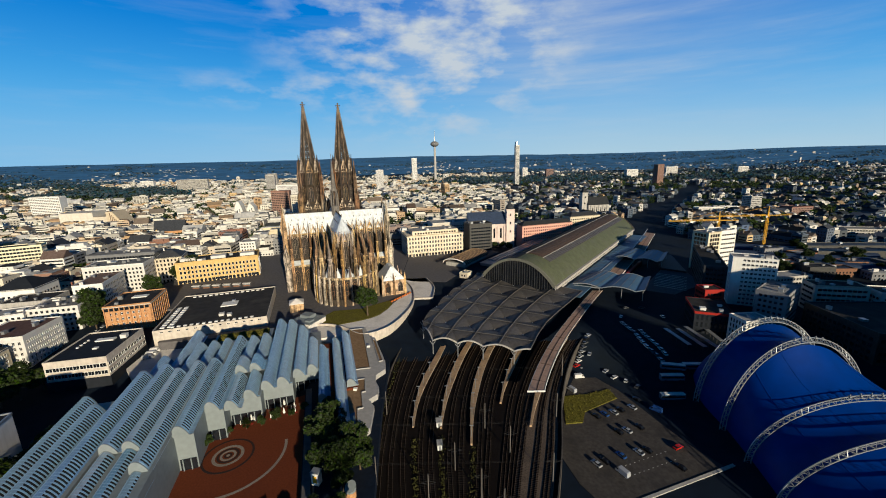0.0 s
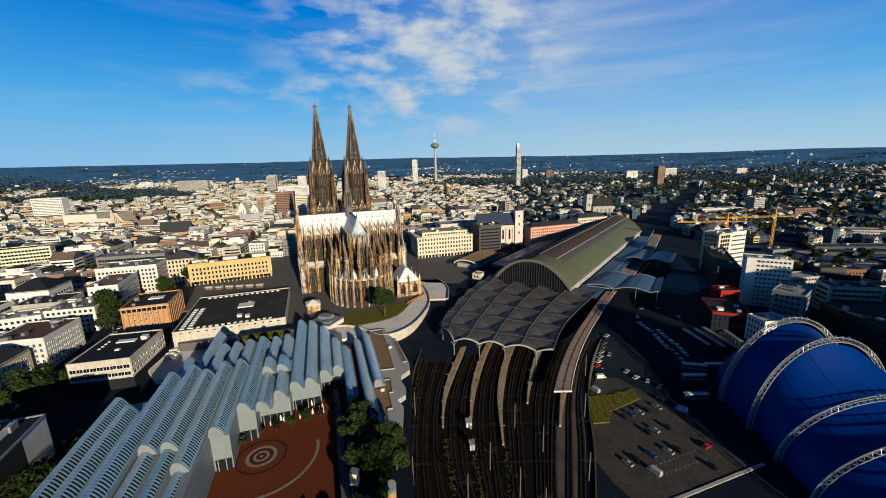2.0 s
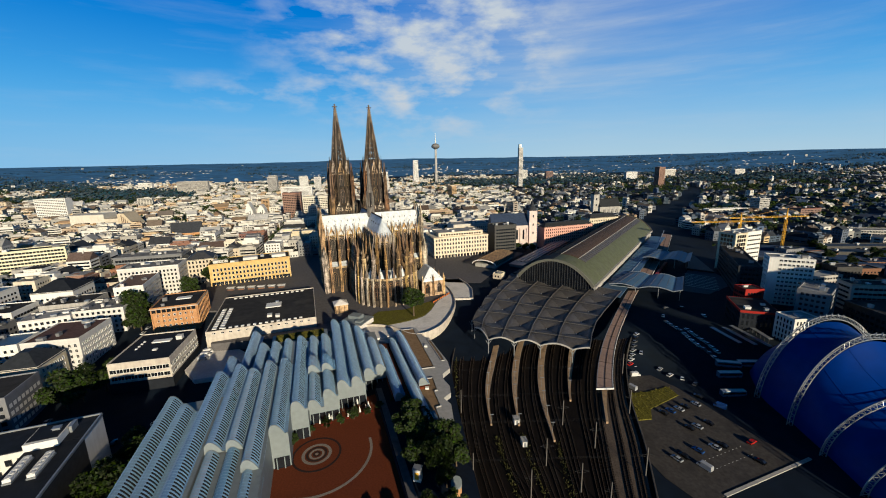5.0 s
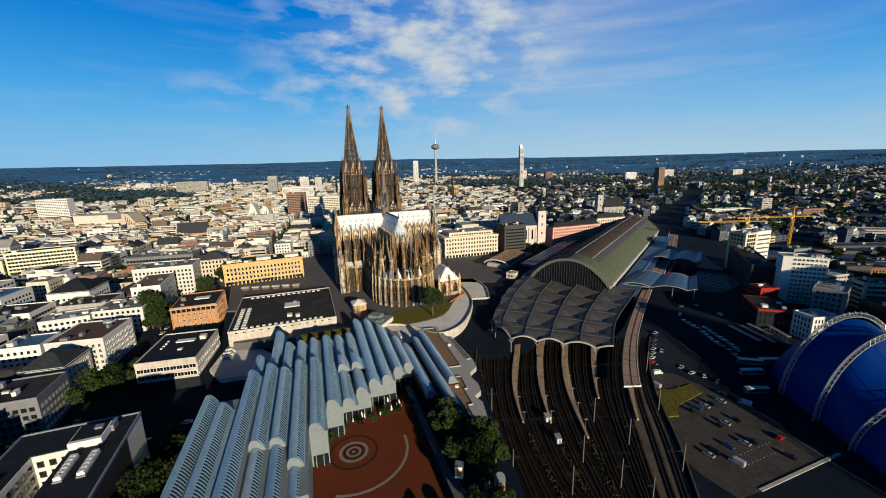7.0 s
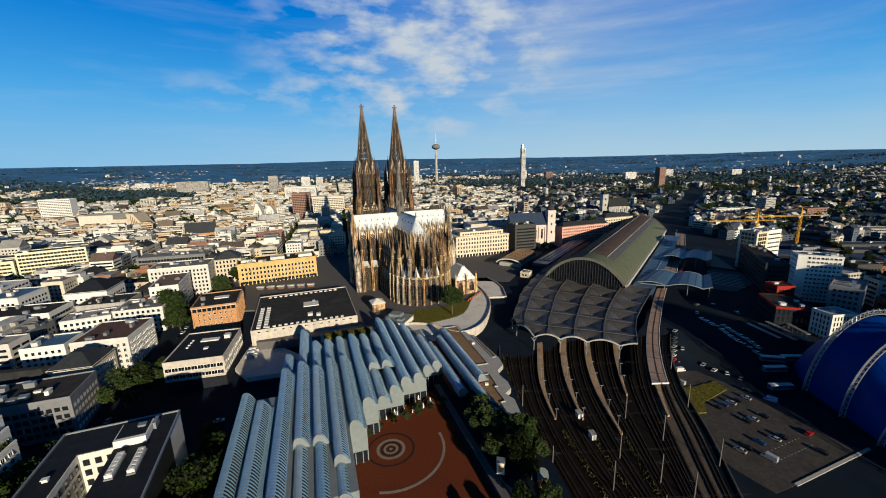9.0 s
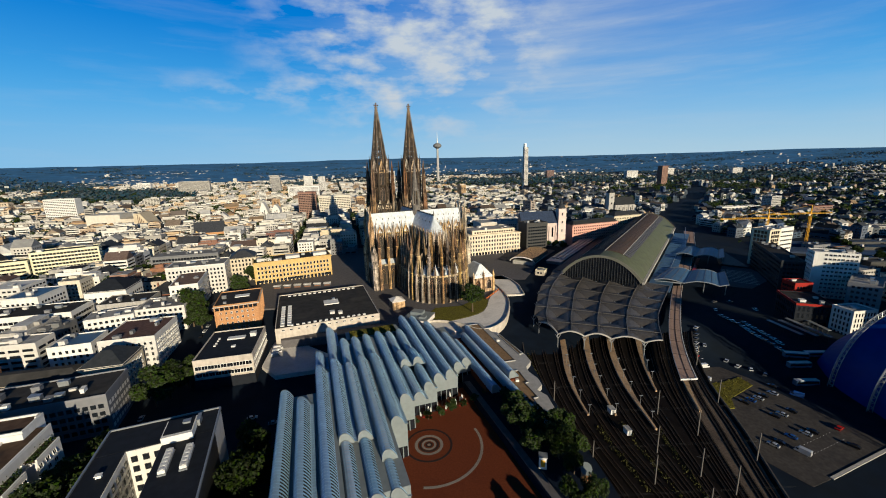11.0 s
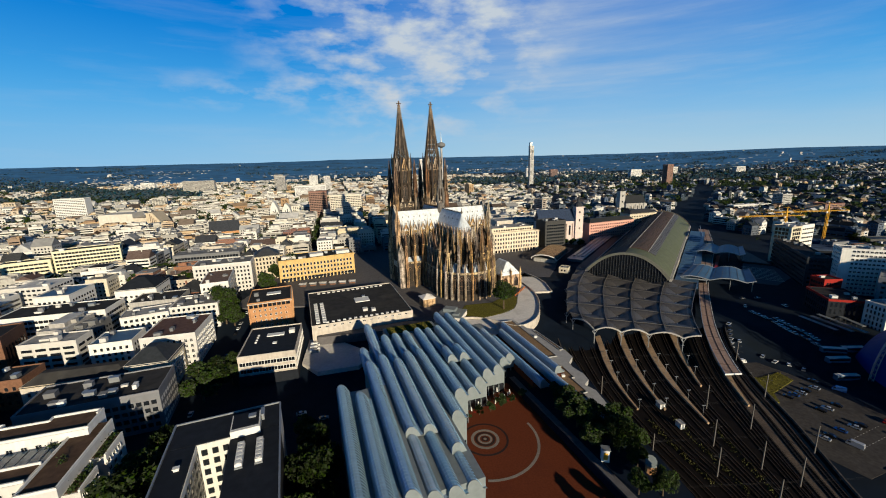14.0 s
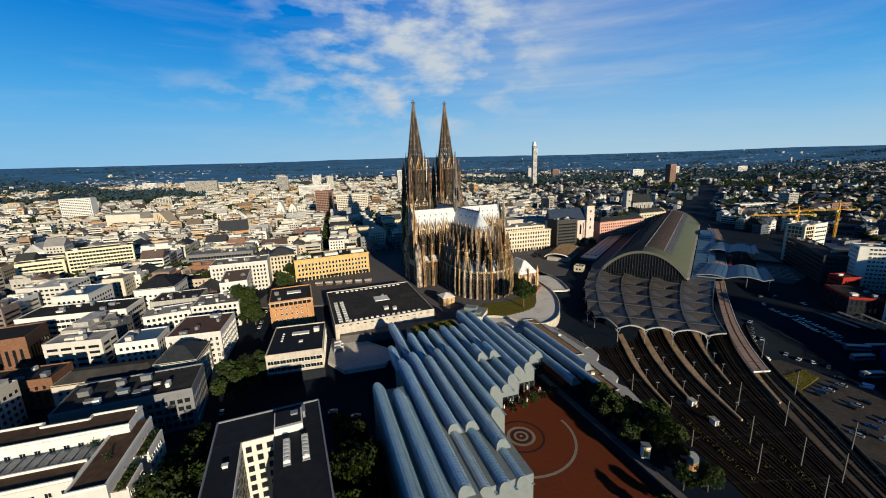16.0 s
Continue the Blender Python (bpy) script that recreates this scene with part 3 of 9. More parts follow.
single("terrace_wall", b, M["pale_stone"], "pale curved stone retaining wall of the terrace", "wall", kind="structure")
# pale walkway that follows the terrace edge
b = Build()
outer_rim = [(p[0], p[1]) for p in EDGE if p[0] > -67]
inner_rim = [(-70, 232.6), (-56.5, 238.8), (-50.5, 242.8), (-45.5, 248), (-41.6, 258), (-39, 269), (-32, 291), (-34, 306), (-44, 330)]
b.prism(outer_rim + inner_rim[::-1], -0.3, 0.06)
single("terrace_walk", b, M["palepaving"], "pale stone walkway along the terrace edge", "walkway", kind="structure")
# lawn by the choir
b = Build()
b.prism([(-84, 246), (-80.5, 236.8), (-70, 233), (-57, 239.2), (-51, 243.4), (-46, 248.4), (-42, 258.4), (-39.5, 269), (-42, 276), (-52, 268), (-60, 260), (-79, 257)], -0.5, 0.25)
single("lawn", b, M["grass"], "green lawn at the foot of the choir", "lawn", kind="structure")

b = Build()
b.prism([(-97, 227), (-84, 210), (-63, 219), (-66, 228.4), (-82, 232.4)], -2.2, -0.06)
single("museum_forecourt", b, M["palepaving"], "pale stone forecourt between museum and choir", "forecourt", kind="structure")

# ---------- the museum's podium and round brick square ----------
b = Build()
b.prism([(-104, 62), (-38, 62), (-39, 73), (-43.5, 89), (-67, 163), (-66, 224), (-100, 222), (-150, 216), (-138, 178), (-112, 118)], -16, -5.3)
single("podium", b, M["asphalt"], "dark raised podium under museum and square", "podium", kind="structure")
# the asphalt colour paints the shade lying on this podium
b = Build()
b.prism([(-37.9, 62), (-22, 62), (-24, 100), (-29, 150), (-31, 190), (-46, 216), (-65.9, 220), (-66.9, 163), (-43.4, 89), (-38.9, 73)], -16, -1.8)
single("upper_podium", b, M["asphalt"], "raised paved podium beside the lower brick square, dark with painted shade", "podium", kind="structure")
b = Build()
b.prism([(-101, 68), (-39, 68), (-39.5, 74), (-44.2, 91), (-62, 151), (-67.5, 164), (-95, 149), (-101, 118)], -5.4, -5.0)
single("brick_square", b, M["brickpave"], "red brick paved square with a round maze pattern", "square", kind="structure")


def ring_mesh(r0, r1, z, a0=0.0, a1=2 * math.pi, n=48, cx=0, cy=0):
    b = Build()
    full = abs(a1 - a0 - 2 * math.pi) < 1e-6
    for i in range(n):
        p, q = a0 + (a1 - a0) * i / n, a0 + (a1 - a0) * (i + 1) / n
        lo, hi = [], []
        for r, a in ((r0, p), (r1, p), (r1, q), (r0, q)):
            lo.append((cx + r * math.cos(a), cy + r * math.sin(a), z - 0.05))
            hi.append((cx + r * math.cos(a), cy + r * math.sin(a), z))
        b.rings([lo, hi], False, True)
    return b


square_rings = thing("paving_rings", "concentric rings of dark and pale setts in the square", "paving pattern", pose(-83.5, 125.7, -4.98), kind="structure")
for r0, r1, mt in ((8.3, 9.1, "darkbrick"), (4.4, 5.5, "paleset"), (3.1, 3.9, "darkbrick"), (2.0, 2.8, "paleset"), (0.8, 1.4, "darkbrick"), (0.0, 0.6, "paleset")):
    part("ring", ring_mesh(r0, r1, 0.012), M[mt], square_rings)
part("ring", ring_mesh(19.9, 20.9, 0.012, radians(-95), radians(24)), M["paleset"], square_rings)
b = Build()
b.prism([(-66.5, 163), (-64.0, 163.5), (-40.5, 90), (-36, 74), (-38.5, 73), (-43, 89)], -1.8, -1.35)
single("footpath", b, M["paving"], "straight grey paved footpath beside the brick square", "footpath", kind="structure")

# ---------- railway embankment and tracks ----------
TRACK_Z = -6.5
YS = [40, 70, 95, 126, 162, 200, 240, 290, 340, 420, 520, 640, 800, 1000, 1400]
LINES = {
    "left": [-24, -25, -26, -28.5, -29.3, -27.5, -18, 8, 44, 98, 166, 308, 430, 586, 884],
    "p1": [-9, -9.5, -10.5, -14.5, -14, -5.5, 6, 27, 62, 116, 184, 314, 436, 590, 887],
    "p2": [-3, -2.5, -2, -4.0, -1, 8, 23, 46, 81, 135, 203, 321, 442, 594, 890],
    "p3": [2, 3.5, 5.5, 8.0, 12.0, 22, 39, 65, 100, 154, 222, 328, 448, 598, 893],
    "p4": [5, 8.5, 12, 17.5, 25, 39, 57, 84, 119, 173, 241, 334, 454, 602, 896],
    "outer": [9, 14, 20, 29, 41.5, 60, 84.5, 118, 155, 214, 280, 341, 461, 607, 900],
    "right": [16, 23, 30, 41, 52, 69.5, 95.5, 129, 165, 223, 291, 349, 467, 612, 904],
}


def line_x(name, y):
    """Smooth plan position of a line of the tracks at a given y."""
    v = LINES[name]
    i = max(0, min(len(YS) - 2, next((k for k in range(len(YS) - 1) if y <= YS[k + 1]), len(YS) - 2)))
    t = (y - YS[i]) / (YS[i + 1] - YS[i])
    m0 = (v[i + 1] - v[max(0, i - 1)]) / (YS[i + 1] - YS[max(0, i - 1)]) * (YS[i + 1] - YS[i])
    m1 = (v[min(len(v) - 1, i + 2)] - v[i]) / (YS[min(len(v) - 1, i + 2)] - YS[i]) * (YS[i + 1] - YS[i])
    return (2 * t ** 3 - 3 * t * t + 1) * v[i] + (t ** 3 - 2 * t * t + t) * m0 + (-2 * t ** 3 + 3 * t * t) * v[i + 1] + (t ** 3 - t * t) * m1


def between(a, c, f, y):
    return line_x(a, y) * (1 - f) + line_x(c, y) * f


track_ys = [40 + 5 * i for i in range(70)] + [390 + 15 * i for i in range(20)] + [690 + 40 * i for i in range(18)]
b = Build()
sect = []
for y in track_ys:
    x0, x1 = line_x("left", y) - 1, line_x("right", y) + 1
    sect.append([(x0, y, -18), (x1, y, -18), (x1, y, TRACK_Z - 0.05), (x0, y, TRACK_Z - 0.05)])
b.rings(sect)
single("rail_embankment", b, M["ballast"], "ballast bed of the curving railway, darkened by painted shadow", "track bed", kind="structure")
b = Build()
for a, c in zip(sect[:60], sect[1:61]):
    for i, w in ((0, -0.5), (1, 0.5)):
        pa, pc = a[i], c[i]
        b.rings([[(pa[0], pa[1], -18), (pa[0] + w, pa[1], -18), (pa[0] + w, pa[1], TRACK_Z + 0.9), (pa[0], pa[1], TRACK_Z + 0.9)],
                 [(pc[0], pc[1], -18), (pc[0] + w, pc[1], -18), (pc[0] + w, pc[1], TRACK_Z + 0.9), (pc[0], pc[1], TRACK_Z + 0.9)]], False, False)
single("embankment_wall", b, M["sootwall"], "dark weathered concrete side wall of the railway viaduct", "wall", kind="structure")

b = Build()
rows = []
for y in track_ys:
    if y < 300:
        rows.append([(x, y, z) for x, z in ((between("p4", "outer", 0.7, y), TRACK_Z - 0.2), (line_x("right", y) - 0.6, TRACK_Z - 0.2), (line_x("right", y) - 0.6, TRACK_Z - 0.03), (between("p4", "outer", 0.7, y), TRACK_Z - 0.03))])
b.rings(rows)
single("outer_ballast", b, M["paleballast"], "paler worn ballast under the outer tracks", "track bed", kind="structure")

GAPS = [("left", "p1", (0.18, 0.46, 0.76)), ("p1", "p2", (0.32, 0.68)), ("p2", "p3", (0.32, 0.68)), ("p3", "p4", (0.33, 0.67)), ("p4", "outer", (0.28, 0.55, 0.8)), ("outer", "right", (0.32, 0.72))]
for a, c, fr in GAPS:
    for f in fr:
        t = thing("railway_track", "rusty steel rails on dark sleepers", "railway track", group="tracks into the station")
        yy = [y for y in track_ys if y < 760]
        for side in (-0.72, 0.72):
            b = Build()
            b.rings([[(between(a, c, f, y) + side + q, y, TRACK_Z + h) for q, h in ((-0.07, 0.0), (0.07, 0.0), (0.07, 0.3), (-0.07, 0.3))] for y in yy])
            part("rail", b, M["rail"], t)
        b = Build()
        y = 45.0
        while y < 330:
            x = between(a, c, f, y)
            ang = -math.atan((between(a, c, f, y + 1) - x))
            b.box(x, y, TRACK_Z - 0.02, 2.6, 0.3, 0.12, ang)
            y += 0.75
        part("sleeper_bed", b, M["sleeper"], t, kind="stuff")


def strip(name, lo, hi, half, z0, z1, step=4.0, dx=0.0, taper=0.0):
    """A raised strip that follows one of the track lines."""
    b = Build()
    rows, y = [], lo
    while True:
        x = line_x(name, y) + dx
        k = (line_x(name, y + 1) - line_x(name, y - 1)) / 2
        q = math.sqrt(1 + k * k) * half * (1 if taper <= 0 else 0.25 + 0.75 * smooth01(lo, lo + taper, y))
        rows.append([(x - q, y, z0), (x + q, y, z0), (x + q, y, z1), (x - q, y, z1)])
        if y >= hi:
            break
        y = min(hi, y + step)
    b.rings(rows)
    return b


for nm, lo, half in (("p1", 141, 1.5), ("p2", 140, 1.6), ("p3", 130, 1.6), ("p4", 156, 1.6), ("outer", 140, 1.8)):
    t = thing("platform", "long tan paved station platform curving with the tracks", "platform", group="station platforms")
    part("slab", strip(nm, lo, 520, half, TRACK_Z - 0.1, TRACK_Z + 0.85, taper=45), M["platform"], t)
    part("edge", strip(nm, lo + 0.5, 519.5, half + 0.12, TRACK_Z + 0.6, TRACK_Z + 0.8, taper=45), M["concrete"], t)

# pale plaza between museum and terrace
b = Build()
b.prism([(-97, 226), (-84, 217), (-78, 214), (-61, 209), (-56, 216), (-64, 227), (-82, 231.5)], -3, -1.4)
single("museum_plaza", b, M["palepaving"], "pale paved plaza behind the museum sheds", "plaza", kind="structure")

# ---------- the cathedral: local x east, y north, origin midway between the two west towers ----------
DOM = pose(-113.7, 385.0, 0, 0, 0, -68.8)
dom = thing("cathedral", "sooty sandstone gothic cathedral with two openwork spires and pale lead roofs", "cathedral", DOM)


def lancet(w, h, mull=2):
    """Tall pointed window: dark leaded glass in a proud moulded frame, facing -y, standing on the origin."""
    b = Build()
    spring = h - w * 0.95
    arc = [(-w / 2, 0), (w / 2, 0), (w / 2, spring), (w * 0.42, spring + w * 0.38), (w * 0.24, spring + w * 0.72), (0, h), (-w * 0.24, spring + w * 0.72), (-w * 0.42, spring + w * 0.38), (-w / 2, spring)]
    b.slot = 1
    b.face(*[(x, -0.04, z) for x, z in arc])
    b.slot = 0
    for (x0, z0), (x1, z1) in zip(arc[1:], arc[2:] + arc[:1]):
        b.beam((x0, -0.22, z0), (x1, -0.22, z1), 0.42, 0.42)
    for i in range(mull):
        x = -w / 2 + w * (i + 1) / (mull + 1)
        b.box(x, -0.14, 0, 0.24, 0.24, spring + w * 0.35)
    b.beam((-w * 0.4, -0.14, spring), (0, -0.14, spring + w * 0.5), 0.22)
    b.beam((w * 0.4, -0.14, spring), (0, -0.14, spring + w * 0.5), 0.22)
    for k in range(1, int(spring / 3.2)):
        b.box(0, -0.1, k * 3.2, w, 0.12, 0.12)
    return b.mesh("lancet", [M["domtower"], M["domglass"]])


LANCETS = {}


def put_lancet(parent, w, h, x, y, z, turn, mull=2, name="window"):
    key = (w, h, mull)
    if key not in LANCETS:
        LANCETS[key] = lancet(w, h, mull)
    return part(name, LANCETS[key], None, parent, m=pose(x, y, z, 0, 0, turn))


GABLES = {}


def put_gable(parent, w, h, x, y, z, turn):
    """Pointed openwork gable (wimperg) facing -y with crockets and a finial."""
    if (w, h) not in GABLES:
        b = Build()
        b.beam((-w / 2, 0, 0), (0, 0, h), 0.8, 0.8)
        b.beam((w / 2, 0, 0), (0, 0, h), 0.8, 0.8)
        b.beam((-w / 2, 0, 0), (w / 2, 0, 0), 0.4, 0.4)
        b.beam((-w / 4, 0, h * 0.25), (w / 4, 0, h * 0.25), 0.35)
        b.beam((0, 0, 0), (0, 0, h * 0.9), 0.3)
        for s in (-1, 1):
            for i in range(1, 6):
                f = i / 6
                b.box(s * w / 2 * (1 - f) + s * 0.25, 0, h * f, 0.4, 0.4, 0.5)
        b.box(0, 0, h, 0.3, 0.3, 1.6)
        b.box(0, 0, h + 0.9, 1.0, 0.4, 0.35)
        GABLES[(w, h)] = b.mesh("gable", M["dom"])
    return part("gable", GABLES[(w, h)], None, parent, m=pose(x, y, z, 0, 0, turn))


def pier_mesh(h, depth, width, spire, name="pier", mt="dom"):
    """Stepped buttress pier with blind tracery and a cluster of pinnacles; depth along x."""
    b = Build()
    b.box(0, 0, 0, depth, width, h * 0.45)
    b.box(-depth * 0.06, 0, h * 0.45, depth * 0.88, width * 0.9, h * 0.3)
    b.box(-depth * 0.12, 0, h * 0.75, depth * 0.76, width * 0.8, h * 0.25)
    for z, k in ((0.2, 1.05), (0.45, 1.1), (0.75, 0.98), (1.0, 0.9)):
        b.box(-depth * 0.05, 0, h * z - 0.3, depth * k, width * 1.12, 0.5)
    for y in (-width * 0.36, 0.0, width * 0.36):
        b.box(depth * 0.5, y, h * 0.05, 0.25, width * 0.14, h * 0.36)
        b.box(depth * 0.38, y, h * 0.5, 0.25, width * 0.13, h * 0.22)
    for y in (-1, 1):
        for x in (-0.25, 0.15):
            b.box(x * depth, y * width * 0.46, h * 0.1, depth * 0.16, 0.2, h * 0.8)
            b.slot = 1
            b.pinnacle(depth * (0.12 + x * 0.9) - depth * 0.1, y * width * 0.3, h, width * 0.3, 1.8, spire * 0.55)
            b.slot = 0
    b.slot = 1
    b.pinnacle(depth * 0.4, 0, h * 0.45, width * 0.4, 2.2, spire * 0.55)
    b.pinnacle(depth * 0.28, 0, h * 0.75, width * 0.4, 2.2, spire * 0.6)
    b.pinnacle(-depth * 0.1, 0, h, width * 0.62, 3.4, spire)
    return b.mesh(name, [M[mt], M["domtower"]])


def put(parent, name, me, x, y, z, turn):
    return part(name, me, None, parent, m=pose(x, y, z, 0, 0, turn))


def flyer(parent, x0, y0, z0, x1, y1, z1, w=0.9):
    """Flying buttress: sloping top rail and a curved soffit with a pierced web."""
    b = Build()
    a, c = Vector((x0, y0, z0)), Vector((x1, y1, z1))
    b.beam(a, c, w, 0.9)
    n = 5
    prev = a - Vector((0, 0, 4.2))
    for i in range(1, n + 1):
        f = i / n
        q = a.lerp(c, f) - Vector((0, 0, 4.2 * (1 - f) ** 2 + 0.6))
        b.beam(prev, q, w * 0.8, 0.6)
        b.beam(q, a.lerp(c, f), w * 0.5, 0.3)
        prev = q
    for i in range(1, 6):
        q = a.lerp(c, i / 6)
        b.box(q.x, q.y, q.z + 0.4, 0.45, 0.45, 0.8)
    # darker stone paints the shade among the flyers
    part("flying_buttress", b, M["domtower"], parent)


AX = 103.0                                   # middle of the apse
# choir and nave: upper walls
choir = part("choir", Build(), M["dom"], dom)
b = Build()
apse7 = [(AX + 7.8 * math.cos(a), 7.8 * math.sin(a)) for a in (radians(-90 + 180 * i / 7) for i in range(8))]
b.prism([(14, -7.8), (AX - 0.01, -7.8)] + apse7[1:-1] + [(AX - 0.01, 7.8), (14, 7.8)], 15, 45)
# walls behind the piers use the stone with recess shade in its colour
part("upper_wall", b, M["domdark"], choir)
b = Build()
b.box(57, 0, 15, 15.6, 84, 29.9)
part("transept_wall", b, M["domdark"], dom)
# aisles, ambulatory and chapels
b = Build()
ring = []
for i in range(8):
    a = radians(-90 + 180 * i / 7)
    ring.append((AX + 22.8 * math.cos(a), 22.8 * math.sin(a)))
b.prism([(12, -22.8), (AX - 0.02, -22.8)] + ring[1:-1] + [(AX - 0.02, 22.8), (12, 22.8)], -0.5, 19.5)
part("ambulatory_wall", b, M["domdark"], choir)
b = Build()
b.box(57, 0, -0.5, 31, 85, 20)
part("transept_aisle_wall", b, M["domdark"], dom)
b = Build()
inner = [(AX + 8.2 * math.cos(radians(-90 + 180 * i / 7)), 8.2 * math.sin(radians(-90 + 180 * i / 7))) for i in range(8)]
b.rings([[(12, -22.4, 19.52), (AX, -22.4, 19.52)] + [(x, y, 19.52) for x, y in ring[1:-1]] + [(AX, 22.4, 19.52), (12, 22.4, 19.52)],
         [(12, -8.2, 23.5), (AX, -8.2, 23.5)] + [(x, y, 23.5) for x, y in inner[1:-1]] + [(AX, 8.2, 23.5), (12, 8.2, 23.5)]])
part("aisle_roof", b, M["lead"], choir)
for sx in (-1, 1):
    b = Build()
    b.rings([[(57 + sx * 15.2, -42, 19.52), (57 + sx * 15.2, 42, 19.52), (57 + sx * 8, 42, 19.52), (57 + sx * 8, -42, 19.52)][::sx],
             [(57 + sx * 8.3, -42, 23.5), (57 + sx * 8.3, 42, 23.5), (57 + sx * 8, 42, 23.5), (57 + sx * 8, -42, 23.5)][::sx]])
    part("transept_aisle_roof", b, M["lead"], dom)
# main roofs
RZ0, RZ1, RH = 45.4, 61.5, 8.3
b = Build()
b.rings([[(57 - RH, -41, RZ0), (57 + RH, -41, RZ0), (57, -41, RZ1)], [(57 - RH, 41, RZ0), (57 + RH, 41, RZ0), (57, 41, RZ1)]])
part("transept_roof", b, M["lead"], dom)
b = Build()
b.rings([[(16, RH, RZ0), (16, -RH, RZ0), (16, 0, RZ1)], [(57, RH, RZ0), (57, -RH, RZ0), (57, 0, RZ1)]])
part("nave_roof", b, M["lead"], dom)
b = Build()
b.rings([[(57.2, RH, RZ0), (57.2, -RH, RZ0), (57.2, 0, RZ1)], [(AX - 4.5, RH, RZ0), (AX - 4.5, -RH, RZ0), (AX - 4.5, 0, RZ1)]])
hip = [(AX - 4.5, -RH)] + [(AX + RH * math.cos(a), RH * math.sin(a)) for a in (radians(-90 + 180 * i / 7) for i in range(8))] + [(AX - 4.5, RH)]
b.spike(hip, RZ0, (AX - 4.5, 0, RZ1))
part("choir_roof", b, M["lead"], choir)
for x0, y0, x1, y1 in ((16, 0, AX - 4.5, 0), (57, -41, 57, 41)):
    b = Build()
    d = Vector((x1 - x0, y1 - y0, 0))
    k = int(d.length / 1.1)
    b.beam((x0, y0, RZ1 + 0.1), (x1, y1, RZ1 + 0.1), 0.35, 0.5)
    for i in range(k):
        p = Vector((x0, y0, RZ1)) + d * ((i + 0.5) / k)
        b.box(p.x, p.y, p.z, 0.2, 0.2, 1.0)
    part("ridge_crest", b, M["domdark"], dom)
b = Build()
b.pinnacle(AX - 4.5, 0, RZ1 - 0.5, 0.5, 1.8, 3.0)
b.box(AX - 4.5, 0, RZ1 + 2.4, 1.6, 0.25, 0.25)
part("roof_cross", b, M["domdark"], choir)
dormer = Build()
dormer.rings([[(-0.2, -0.25, 0), (0.6, -0.25, -1.0), (0.6, 0.25, -1.0), (-0.2, 0.25, 0)], [(0.35, -0.2, 0.25), (0.65, -0.2, -0.2), (0.65, 0.2, -0.2), (0.35, 0.2, 0.25)]])
dormer_mesh = dormer.mesh("dormer", M["domdark"])
for row, zz in enumerate((49.0, 53.5, 57.0)):
    xx = RH * (RZ1 - zz) / (RZ1 - RZ0)
    for i in range(16):
        y = -38 + i * 5.0 + row * 1.2
        if abs(y) > 6 + 2 * row:
            put(dom, "dormer", dormer_mesh, 57 + xx, y, zz, 0)
    for i in range(4):
        for s in (-1, 1):
            if row != 1:
                put(choir, "dormer", dormer_mesh, 70 + i * 8.0 + row, s * xx, zz, 90 * s)

# upper windows, gables and eaves pinnacles of choir, apse and transept's east and west sides
BAYS = [69.5 + 6.7 * i for i in range(5)]
PINNACLES = {}


def eave_pinnacle(x, y, z, w, shaft, spire, rot=0.0):
    key = (w, shaft, spire)
    if key not in PINNACLES:
        pb = Build()
        pb.pinnacle(0, 0, 0, w, shaft, spire)
        PINNACLES[key] = pb.mesh("pinnacle", M["dom"])
    put(dom, "pinnacle", PINNACLES[key], x, y, z, math.degrees(rot))


for s in (-1, 1):
    for x in BAYS:
        put_lancet(choir, 4.6, 17.5, x, s * 7.8, 25.5, 0 if s < 0 else 180, 3)
        put_gable(choir, 5.6, 7.5, x, s * 8.1, 43.6, 0 if s < 0 else 180)
        eave_pinnacle(x - 3.35, s * 8.2, 40, 1.1, 6.2, 7.0)
    for x in (18.5, 25.2, 31.9, 38.6, 45.3):
        put_lancet(dom, 4.6, 17.5, x, s * 7.8, 25.5, 0 if s < 0 else 180, 3)
        put_gable(dom, 5.6, 7.5, x, s * 8.1, 43.6, 0 if s < 0 else 180)
        eave_pinnacle(x - 3.35, s * 8.2, 40, 1.1, 6.2, 7.0)
    for k in range(4):
        y = s * (12.3 + 7.4 * k)
        for sx in (-1, 1):
            put_lancet(dom, 4.6, 17.5, 57 + sx * 7.8, y, 25.5, 90 * sx, 3)
            put_gable(dom, 5.8, 7.5, 57 + sx * 8.1, y, 43.6, 90 * sx)
            eave_pinnacle(57 + sx * 8.4, y + s * 3.7, 38, 1.2, 8.2, 9.5)
            for dy in (-1.5, 1.5):
                eave_pinnacle(57 + sx * 8.6, y + s * 3.7 + dy, 42, 0.55, 4.5, 6)
for i in range(7):
    a = radians(-90 + 180 * (i + 0.5) / 7)
    put_lancet(choir, 2.6, 17.5, AX + 7.62 * math.cos(a), 7.62 * math.sin(a), 25.5, math.degrees(a) + 90, 1)
    put_gable(choir, 3.2, 7.0, AX + 8.0 * math.cos(a), 8.0 * math.sin(a), 43.6, math.degrees(a) + 90)
    a2 = radians(-90 + 180 * i / 7)
    eave_pinnacle(AX + 8.3 * math.cos(a2), 8.3 * math.sin(a2), 40, 1.0, 6.2, 7.0, a2)
b = Build()
for s in (-1, 1):
    b.beam((14, s * 8.1, 45.2), (AX, s * 8.1, 45.2), 0.5, 1.3)
    for sx in (-1, 1):
        b.beam((57 + sx * 8.1, s * 8, 45.2), (57 + sx * 8.1, s * 41, 45.2), 0.5, 1.3)
for p, q in zip(apse7[:-1], apse7[1:]):
    b.beam((*p, 45.2), (*q, 45.2), 0.8, 1.3)
part("balustrade", b, M["dom"], dom)

